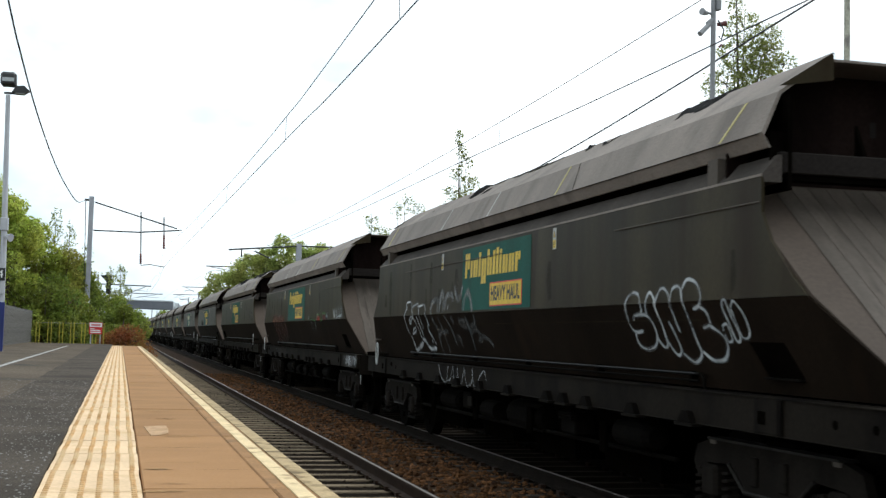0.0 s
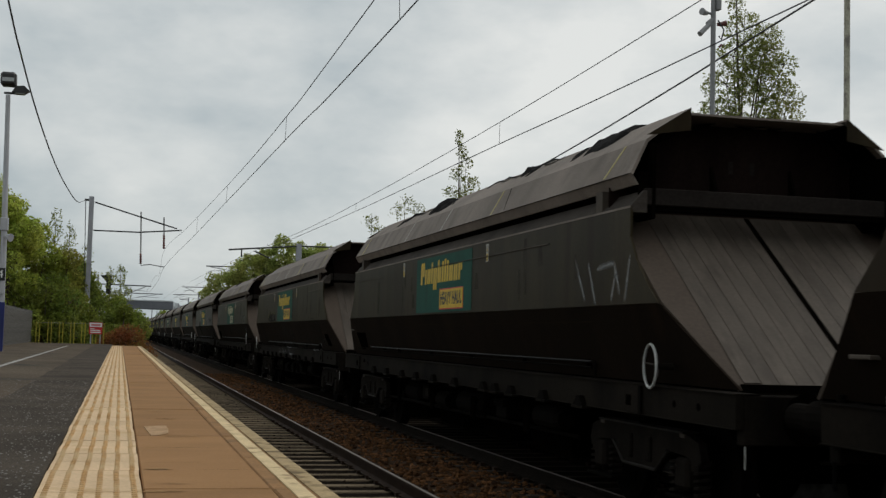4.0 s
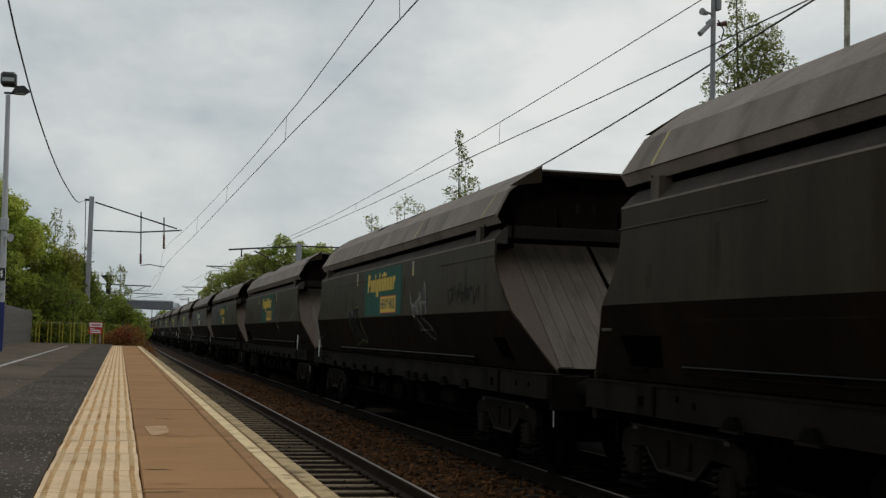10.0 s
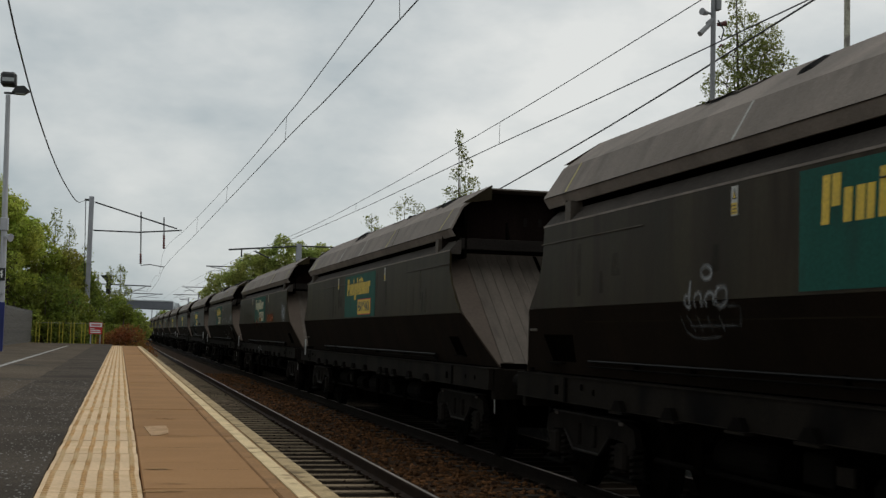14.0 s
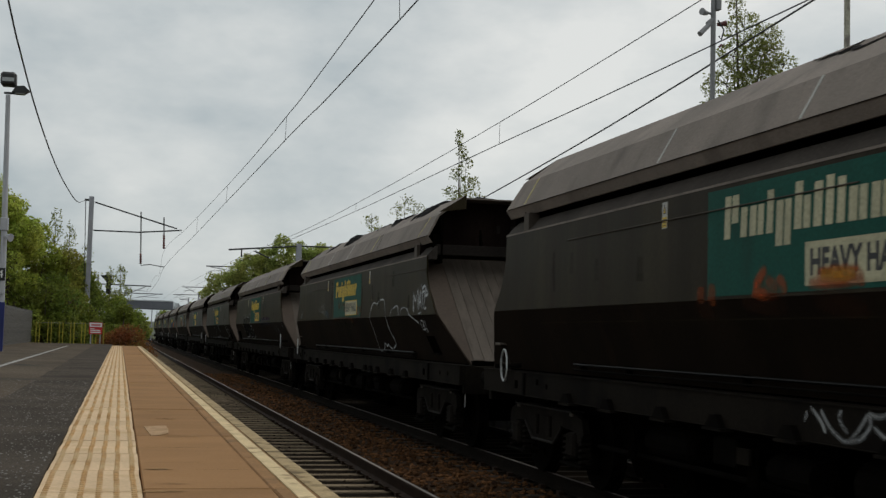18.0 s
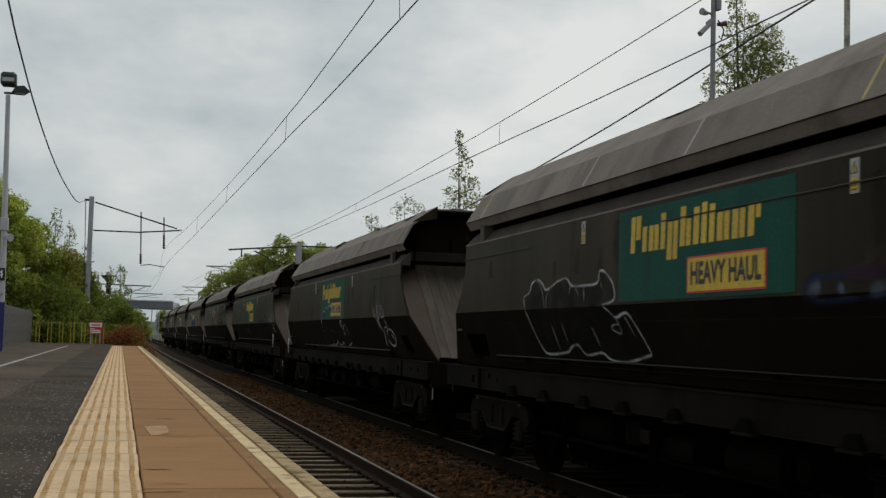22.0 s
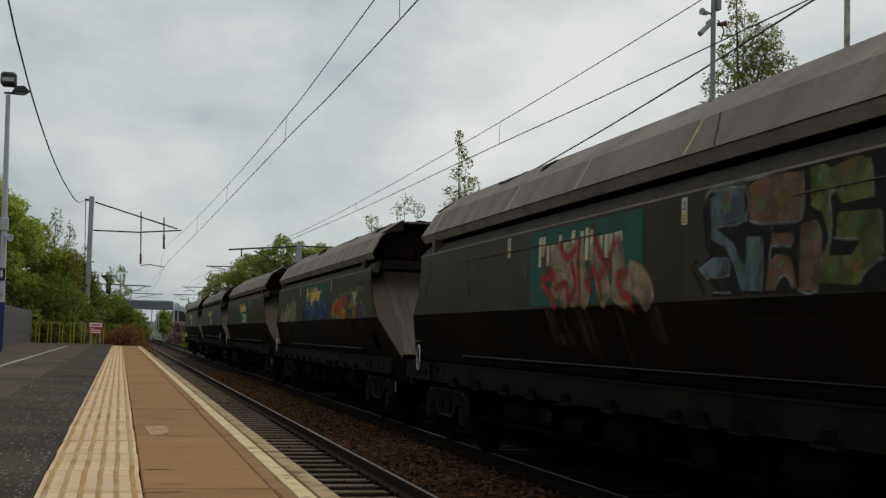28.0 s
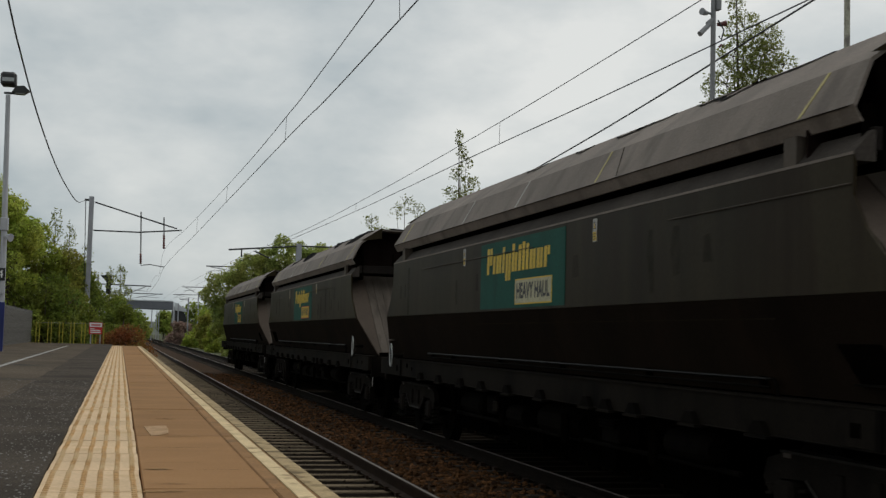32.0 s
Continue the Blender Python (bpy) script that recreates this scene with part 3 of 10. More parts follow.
def build_wagon():
    w = empty("coal_wagon", T2, 0, RAIL, "dark olive-grey bogie coal hopper wagon with a green panel", "coal wagon", "wagons of the coal train")
    for s, near in ((-1, True), (1, False)):
        # upper side sheet, with its cut-back lower corners
        ring = [(s * HALF, y, z) for y, z in ((-0.06, Z_SILL), (-0.06, 2.5), (-0.2, 2.29), (-0.46, 2.06), (-0.69, Z_KNEE),
                                              (14.23, Z_KNEE), (13.94, 2.17), (13.83, 2.355), (13.78, 2.5), (13.76, Z_SILL))]
        up = part("side_sheet", prism(bmesh.new(), ring, (-s * 0.025, 0, 0)), M["paint"], w)
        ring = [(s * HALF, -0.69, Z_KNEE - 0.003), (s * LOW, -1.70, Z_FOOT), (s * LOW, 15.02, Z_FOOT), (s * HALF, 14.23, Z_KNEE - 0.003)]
        lo = part("lower_side_sheet", prism(bmesh.new(), ring, (-s * 0.025, 0, 0)), M["paint_low"], w, "coal-dusted lower sheet, with its underside shade painted in")
        # sloping sill ledge and the dark recess above it
        ring = [(s * HALF, -0.06, Z_SILL), (s * 1.265, -0.06, Z_SILL + 0.15), (s * 1.24, -0.06, Z_SILL + 0.15), (s * 1.24, -0.06, Z_SILL - 0.05), (s * (HALF - 0.03), -0.06, Z_SILL - 0.05)]
        part("sill_ledge", prism(bmesh.new(), ring, (0, TOPLEN + 0.08, 0)), M["ledge"], w, "dusty sloping ledge")
        # thin pale strip stands in for skylight catching the ledge's edge
        part("sill_edge", boxed(*sorted((s * 1.403, s * 1.395)), -0.06, TOPLEN + 0.02, Z_SILL - 0.012, Z_SILL + 0.006), M["hood"], w, "pale strip painted as the edge's highlight")
        # near-black wall paints the shade of the recess
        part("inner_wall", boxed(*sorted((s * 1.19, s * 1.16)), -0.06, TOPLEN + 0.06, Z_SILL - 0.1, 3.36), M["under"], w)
        # hood: two raked sheets and an upright lip
        t = 0.02
        (bx, bz), (kx, kz), (ax, az) = HOOD
        ring = [(s * (bx - 0.06), -0.05, bz - 0.105), (s * bx, -0.06, bz), (s * kx, 0.04, kz), (s * ax, 0.0, az), (s * (ax - 0.005), 0.0, az - t), (s * (kx - t), 0.04, kz - t),
                (s * (bx - t), -0.06, bz - t), (s * (bx - 0.06 - t), -0.05, bz - 0.105)]
        bm = bmesh.new()
        a = [bm.verts.new(p) for p in ring]
        b = [bm.verts.new((p[0], TOPLEN - p[1], p[2])) for p in ring]
        for i in range(len(a)):
            j = (i + 1) % len(a)
            bm.faces.new((a[i], a[j], b[j], b[i]))
        for q in (a, b):
            bm.faces.new((q[0], q[1], q[6], q[7]))
            bm.faces.new((q[1], q[2], q[5], q[6]))
            bm.faces.new((q[2], q[3], q[4], q[5]))
        bmesh.ops.recalc_face_normals(bm, faces=bm.faces)
        hood = part("side_hood", bm, M["hood"], w, "dusty grey raked hood sheet")
        part("lip_seam", boxed(*sorted((s * (bx + 0.003), s * (bx - 0.002))), 0.0, TOPLEN, bz - 0.009, bz - 0.003), M["solebar"], hood)
        for i, (y, tilt) in enumerate(((0.6, -0.1), (3.9, 0.25), (4.44, 0), (7.02, 0), (9.39, 0), (TOPLEN - 0.65, 0.02))):
            if i == 1 and not near:
                continue
            d = Vector((s * (kx - bx), 0, kz - bz))
            n = Vector((s * d.z * s, 0, 0))
            p0, p1 = Vector((s * bx, y, bz)) + d * 0.03, Vector((s * bx, y + tilt, bz)) + d * 0.98
            off = Vector((d.z * s, 0, -d.x * s)).normalized() * 0.004
            wd = 0.035 if i != 1 else 0.012
            bm = prism(bmesh.new(), [p0 + off, p1 + off, p1 + off + Vector((0, wd, 0)), p0 + off + Vector((0, wd, 0))], off * -0.9)
            part("hood_tape" if i != 1 else "hood_seam", bm, M["tape_yellow"] if i in (0, 2, 5) else M["under"] if i == 1 else M["tape_white"], hood, "worn marking tape" if i != 1 else "")
        # black lining carries the shade inside the hood
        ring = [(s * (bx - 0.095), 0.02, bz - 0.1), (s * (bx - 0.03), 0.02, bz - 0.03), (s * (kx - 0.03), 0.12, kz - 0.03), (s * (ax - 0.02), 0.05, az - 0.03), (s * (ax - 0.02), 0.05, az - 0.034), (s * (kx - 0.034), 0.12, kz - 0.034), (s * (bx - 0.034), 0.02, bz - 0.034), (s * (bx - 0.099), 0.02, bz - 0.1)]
        part("hood_lining", prism(bmesh.new(), ring, (0, TOPLEN - 0.14, 0)), M["under"], hood, "inside of the hood, painted black for its shade")
        # plates added in black for the shadow at each slot end
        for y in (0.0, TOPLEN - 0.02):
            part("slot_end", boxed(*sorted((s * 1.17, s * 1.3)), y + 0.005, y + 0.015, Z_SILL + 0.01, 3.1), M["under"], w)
        for y in (0.645, TOPLEN - 0.8):
            part("hood_post", boxed(*sorted((s * 1.395, s * 1.27)), y, y + 0.17, Z_SILL - 0.02, 2.975), M["slope"], w)
        # solebar with brackets
        ring = [(s * 1.40, -2.12, 0.945), (s * 1.40, -2.12, 1.19), (s * 1.40, 14.6, 1.19), (s * 1.40, 14.6, 0.945)]
        sb = part("solebar", prism(bmesh.new(), ring, (-s * 0.06, 0, 0)), M["solebar"], w)
        part("solebar_flange", boxed(*sorted((s * 1.412, s * 1.2)), -2.12, 14.6, 1.19, 1.2), M["solebar"], sb)
        part("solebar_flange", boxed(*sorted((s * 1.412, s * 1.2)), -2.12, 14.6, 0.938, 0.945), M["solebar"], sb)
        if not near:
            continue
        # feet along the lower edge
        for y in (1.08, 2.2, 3.35, 4.0, 4.5, 5.9, 7.1, 8.2, 9.2, 10.4, 11.5):
            bk = part("bracket", prism(bmesh.new(), [(s * 1.401, y - 0.13, 0.94), (s * 1.401, y - 0.05, 1.035), (s * 1.401, y + 0.04, 1.035), (s * 1.401, y + 0.13, 0.94)], (s * 0.05, 0, 0)), M["gear"], sb)
            part("foot_plate", boxed(*sorted((s * 1.46, s * 1.36)), y - 0.16, y + 0.16, 0.915, 0.937), M["solebar"], bk)
        for y in (-0.34, 13.0):
            part("jacking_pad", boxed(*sorted((s * 1.412, s * 1.36)), y, y + 0.34, 0.946, 1.189, bevel=0.006), M["solebar"], sb)
            part("jacking_hole", boxed(*sorted((s * 1.416, s * 1.41)), y + 0.17, y + 0.28, 1.01, 1.10), M["under"], sb)
            # dark strip paints the upright shadow at the pad's edge
            part("solebar_rib", boxed(*sorted((s * 1.42, s * 1.412)), y - 0.06, y, 0.946, 1.189), M["gear"], sb)
        for y in (-1.05, -1.5, 12.2):
            part("bolt_hole", tubed([(s * 1.396, y, 1.07), (s * 1.404, y, 1.07)], 0.03, 10), M["under"], sb)
        part("release_tab", boxed(*sorted((s * 1.43, s * 1.405)), 12.48, 12.5, 1.08, 1.14, bevel=0.004), M["gear"], sb, "small dull release lever")
    # ends
    for e in (0, 1):
        def ey(y):
            return y if e == 0 else TOPLEN - y
        def eu(y):
            return y if e == 0 else 12.5 - y

        def es(y):
            return y if e == 0 else TOPLEN - 0.27 - y
        sx = HALF - 0.028
        ring = [(-sx, es(slope_y(Z_SILL)), Z_SILL), (-sx, es(slope_y(Z_KNEE)), Z_KNEE), (-LOW + 0.03, es(slope_y(Z_FOOT)), Z_FOOT),
                (LOW - 0.03, es(slope_y(Z_FOOT)), Z_FOOT), (sx, es(slope_y(Z_KNEE)), Z_KNEE), (sx, es(slope_y(Z_SILL)), Z_SILL)]
        sl = part("end_slope_sheet", prism(bmesh.new(), ring, (0, es(0.03) - es(0), -0.02)), M["slope_strip"], w, "grey sloping end sheet")
        # raised strips that run down the slope
        nrm = Vector((0, es(-0.577) - es(0), 0.816))
        for k in range(14):
            x0 = -1.06 + k * 0.1525
            x1 = x0 + 0.147
            zb = Z_FOOT + 0.03
            if max(abs(x0), abs(x1)) > 1.0:
                zb = Z_FOOT + 0.05
            top, bot = Vector((0, es(slope_y(Z_SILL - 0.02)), Z_SILL - 0.02)), Vector((0, es(slope_y(zb)), zb))
            q = [top + Vector((x0, 0, 0)), top + Vector((x1, 0, 0)), bot + Vector((x1, 0, 0)), bot + Vector((x0, 0, 0))]
            part("slope_strip", prism(bmesh.new(), [p + nrm * 0.001 for p in q], nrm * 0.007), M["slope"], sl)
        top, bot = Vector((0, es(slope_y(Z_SILL - 0.02)), Z_SILL - 0.02)), Vector((0, es(slope_y(1.3)), 1.3))
        part("slope_bar", prism(bmesh.new(), [top + Vector((-0.045, 0, 0)), top + Vector((0.005, 0, 0)), bot + Vector((0.005, 0, 0)), bot + Vector((-0.045, 0, 0))], nrm * 0.016), M["under"], sl, "dark bar down the middle")
        part("slope_lip", boxed(-LOW + 0.05, LOW - 0.05, *sorted((es(slope_y(Z_FOOT) - 0.02), es(slope_y(Z_FOOT) + 0.05))), Z_FOOT - 0.03, Z_FOOT + 0.045), M["under"], w)
        part("end_beam", boxed(-1.25, 1.25, *sorted((ey(-0.055), ey(0.1))), 2.79, 2.945, bevel=0.008), M["end_beam"], w, "dark grey cross beam")
        # black strip painted in for the shadow below the beam
        part("beam_slot", boxed(-1.2, 1.2, *sorted((ey(-0.02), ey(0.1))), 2.745, 2.79), M["under"], w)
        for x in (-0.4, 0.05):
            part("bulkhead_mark", boxed(x * 0.5 + 0.05, x * 0.5 + 0.1, *sorted((ey(0.545), ey(0.55))), 3.2, 3.32), M["end_beam"], w, "faint pale stencilled mark")
        for x in (-0.55, 0.25):
            part("beam_gusset", prism(bmesh.new(), [(x, ey(0.12), 2.96), (x, ey(0.0), 2.96), (x, ey(0.12), 3.2)], (0.03, 0, 0)), M["under"], w)
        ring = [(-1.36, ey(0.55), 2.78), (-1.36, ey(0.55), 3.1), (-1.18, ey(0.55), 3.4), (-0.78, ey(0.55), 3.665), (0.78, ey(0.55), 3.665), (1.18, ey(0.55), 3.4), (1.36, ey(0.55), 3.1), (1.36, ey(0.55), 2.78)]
        part("end_bulkhead", prism(bmesh.new(), ring, (0, ey(0.03) - ey(0), 0)), M["bulkhead"], w, "dark brown end bulkhead under the hood")
        for s in (-1, 1):
            ring = [(s * 1.21, ey(0.03), 3.44), (s * 0.797, ey(-0.005), 3.71), (s * 0.797, ey(-0.005), 3.50)]
            part("hood_gusset", prism(bmesh.new(), ring, (0, ey(0.015) - ey(0), 0)), M["paint"], w)
        part("end_hood", boxed(-0.795, 0.795, *sorted((ey(0.06), ey(1.0))), 3.655, 3.675), M["hood"], w)
        # headstock, drawgear and hoses
        part("headstock", boxed(-1.33, 1.33, *sorted((eu(-2.12), eu(-2.0))), 0.82, 1.19, bevel=0.01), M["solebar"], w)
        part("end_platform", boxed(-1.33, 1.33, *sorted((eu(-2.1), eu(-1.2))), 1.16, 1.19), M["under"], w)
        part("drawgear", tubed([(0, eu(-1.9), 0.98), (0, eu(-2.19 if e == 0 else -3.1), 0.98)], 0.16, 12), M["under"], w)
        if e == 1:
            for x in (-1.12, 1.12):
                part("buffer_drum", tubed([(x, 14.5, 1.06), (x, 14.62, 1.06), (x, 14.64, 1.06), (x, 15.1, 1.06), (x, 15.14, 1.06), (x, 15.4, 1.06)], [0.15, 0.15, 0.135, 0.135, 0.1, 0.1], 16), M["gear"], w, "dark round buffer housing")
            part("lamp_bracket", tubed([(-1.2, 14.7, 1.2), (-1.2, 14.7, 1.25)], 0.03, 8), M["gear"], w)
        part("buffer", tubed([(-0.86, eu(-2.12), 1.02), (-0.86, eu(-2.18), 1.02), (-0.86, eu(-2.19), 1.02)], [0.11, 0.11, 0.2], 12), M["under"], w)
        part("buffer", tubed([(0.86, eu(-2.12), 1.02), (0.86, eu(-2.18), 1.02), (0.86, eu(-2.19), 1.02)], [0.11, 0.11, 0.2], 12), M["under"], w)
        part("brake_hose", tubed([(-0.62, eu(-2.08), 0.95), (-0.62, eu(-2.16), 0.8), (-0.62, eu(-2.17), 0.5)], 0.016, 8), M["pipe"], w, "black brake hose")
        if e == 0:
            part("release_rod", tubed([(-1.31, -2.1, 0.96), (-1.31, -2.1, 0.65)], 0.006, 6), M["tape_white"], w, "thin pale rod")
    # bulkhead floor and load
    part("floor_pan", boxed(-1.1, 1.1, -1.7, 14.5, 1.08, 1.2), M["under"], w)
    vs, fs = [], []
    NX, NY = 15, 150
    for j in range(NY + 1):
        y = 0.58 + (TOPLEN - 1.16) * j / NY
        for i in range(NX + 1):
            x = -1.12 + 2.124 * i / NX
            h = 3.72 - 0.13 * (x / 0.8) ** 2 + 0.13 * noise.noise((x * 1.3, y * 0.7, 2.0)) - 0.8 * max(0, abs(x) - 0.9) + 0.07 * noise.noise((x * 5, y * 5, 0.3)) - 0.25 * max(0, 0.5 - (y - 0.58)) - 0.25 * max(0, 0.5 - (TOPLEN - 0.58 - y))
            vs.append((x, y, h))
    for j in range(NY):
        for i in range(NX):
            k = j * (NX + 1) + i
            fs.append((k, k + 1, k + NX + 2, k + NX + 1))
    raw("coal_load", vs, fs, M["coal"], w, "heaped black coal")
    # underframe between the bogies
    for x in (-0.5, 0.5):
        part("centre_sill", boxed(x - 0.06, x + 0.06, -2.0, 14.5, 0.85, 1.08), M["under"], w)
    # chutes reach low and wide to block light under the wagon
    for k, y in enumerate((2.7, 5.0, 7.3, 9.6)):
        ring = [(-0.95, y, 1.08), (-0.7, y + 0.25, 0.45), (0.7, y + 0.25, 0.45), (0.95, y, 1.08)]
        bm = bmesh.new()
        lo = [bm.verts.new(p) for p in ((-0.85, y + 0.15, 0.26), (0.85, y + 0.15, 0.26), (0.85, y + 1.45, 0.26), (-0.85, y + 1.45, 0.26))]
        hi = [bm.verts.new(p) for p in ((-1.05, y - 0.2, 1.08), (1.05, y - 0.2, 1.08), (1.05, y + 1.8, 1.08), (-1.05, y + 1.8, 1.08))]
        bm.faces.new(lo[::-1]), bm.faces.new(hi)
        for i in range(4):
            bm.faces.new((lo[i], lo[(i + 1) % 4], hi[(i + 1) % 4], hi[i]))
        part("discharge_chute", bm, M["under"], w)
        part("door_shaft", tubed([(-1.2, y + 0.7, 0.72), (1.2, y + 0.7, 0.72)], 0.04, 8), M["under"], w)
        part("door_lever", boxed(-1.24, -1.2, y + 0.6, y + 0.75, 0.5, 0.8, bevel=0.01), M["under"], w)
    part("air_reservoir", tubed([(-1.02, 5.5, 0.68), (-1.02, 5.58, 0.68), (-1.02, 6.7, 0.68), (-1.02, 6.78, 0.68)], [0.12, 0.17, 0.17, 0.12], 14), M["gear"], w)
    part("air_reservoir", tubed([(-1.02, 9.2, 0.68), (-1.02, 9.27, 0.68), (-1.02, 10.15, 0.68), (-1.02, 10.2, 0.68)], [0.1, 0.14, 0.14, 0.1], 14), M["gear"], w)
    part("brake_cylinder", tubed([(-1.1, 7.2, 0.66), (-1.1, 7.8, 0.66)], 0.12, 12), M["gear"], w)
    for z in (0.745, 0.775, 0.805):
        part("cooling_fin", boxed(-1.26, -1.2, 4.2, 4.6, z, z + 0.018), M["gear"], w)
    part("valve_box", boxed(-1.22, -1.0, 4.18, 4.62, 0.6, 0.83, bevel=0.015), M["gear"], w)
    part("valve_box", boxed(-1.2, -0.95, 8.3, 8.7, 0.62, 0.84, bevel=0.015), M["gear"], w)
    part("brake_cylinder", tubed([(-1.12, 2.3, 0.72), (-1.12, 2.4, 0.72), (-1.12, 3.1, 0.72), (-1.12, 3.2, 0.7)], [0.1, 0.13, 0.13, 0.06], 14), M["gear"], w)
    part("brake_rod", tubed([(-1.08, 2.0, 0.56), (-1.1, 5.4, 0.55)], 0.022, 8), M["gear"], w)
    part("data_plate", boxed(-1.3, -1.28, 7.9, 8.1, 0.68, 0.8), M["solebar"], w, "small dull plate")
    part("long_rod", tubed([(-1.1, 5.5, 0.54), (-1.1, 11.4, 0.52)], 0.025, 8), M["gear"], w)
    # bogies
    for by in (0.30, 13.1):
        b = new("bogie")
        b.parent = w
        b.location = (0, by, 0)
        tagged(b, "grimy steel bogie with coil springs")
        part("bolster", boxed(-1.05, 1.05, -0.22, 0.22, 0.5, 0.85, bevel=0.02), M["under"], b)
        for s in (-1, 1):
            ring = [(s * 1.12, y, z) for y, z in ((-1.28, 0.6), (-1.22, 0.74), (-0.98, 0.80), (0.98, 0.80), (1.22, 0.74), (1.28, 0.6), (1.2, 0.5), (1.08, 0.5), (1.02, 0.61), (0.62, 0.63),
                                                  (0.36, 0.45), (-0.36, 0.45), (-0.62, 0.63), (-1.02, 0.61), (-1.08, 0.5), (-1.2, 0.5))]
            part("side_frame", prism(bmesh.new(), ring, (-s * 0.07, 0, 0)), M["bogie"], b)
            part("frame_lip", boxed(*sorted((s * 1.15, s * 1.0)), -0.98, 0.98, 0.80, 0.818), M["bogie_highlight"], b)
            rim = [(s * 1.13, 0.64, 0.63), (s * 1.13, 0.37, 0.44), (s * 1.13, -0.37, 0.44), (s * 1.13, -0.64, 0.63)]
            part("frame_rib", tubed(rim, 0.017, 6), M["bogie_highlight"], b)
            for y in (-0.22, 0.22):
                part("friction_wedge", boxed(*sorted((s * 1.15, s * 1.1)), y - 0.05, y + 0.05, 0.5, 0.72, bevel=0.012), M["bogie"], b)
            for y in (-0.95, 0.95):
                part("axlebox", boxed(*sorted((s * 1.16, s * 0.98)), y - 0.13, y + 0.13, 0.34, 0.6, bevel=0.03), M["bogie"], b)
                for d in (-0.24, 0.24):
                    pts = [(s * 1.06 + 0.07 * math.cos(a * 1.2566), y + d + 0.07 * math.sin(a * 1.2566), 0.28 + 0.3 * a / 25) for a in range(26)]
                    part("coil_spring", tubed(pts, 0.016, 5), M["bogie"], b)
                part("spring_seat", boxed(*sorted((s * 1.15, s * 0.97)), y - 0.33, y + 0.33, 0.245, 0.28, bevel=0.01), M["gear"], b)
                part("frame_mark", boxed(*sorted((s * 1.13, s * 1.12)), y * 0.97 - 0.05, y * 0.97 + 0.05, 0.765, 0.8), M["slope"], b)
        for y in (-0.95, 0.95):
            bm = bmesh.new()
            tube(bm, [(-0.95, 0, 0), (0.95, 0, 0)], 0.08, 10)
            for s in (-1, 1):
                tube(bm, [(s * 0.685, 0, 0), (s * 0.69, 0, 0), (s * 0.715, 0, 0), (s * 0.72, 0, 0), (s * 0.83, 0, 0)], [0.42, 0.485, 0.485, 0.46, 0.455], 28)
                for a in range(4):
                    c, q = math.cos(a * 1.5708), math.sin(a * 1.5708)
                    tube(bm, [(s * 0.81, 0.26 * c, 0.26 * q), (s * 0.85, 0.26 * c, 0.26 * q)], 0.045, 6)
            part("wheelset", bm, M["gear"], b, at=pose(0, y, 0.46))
    return w


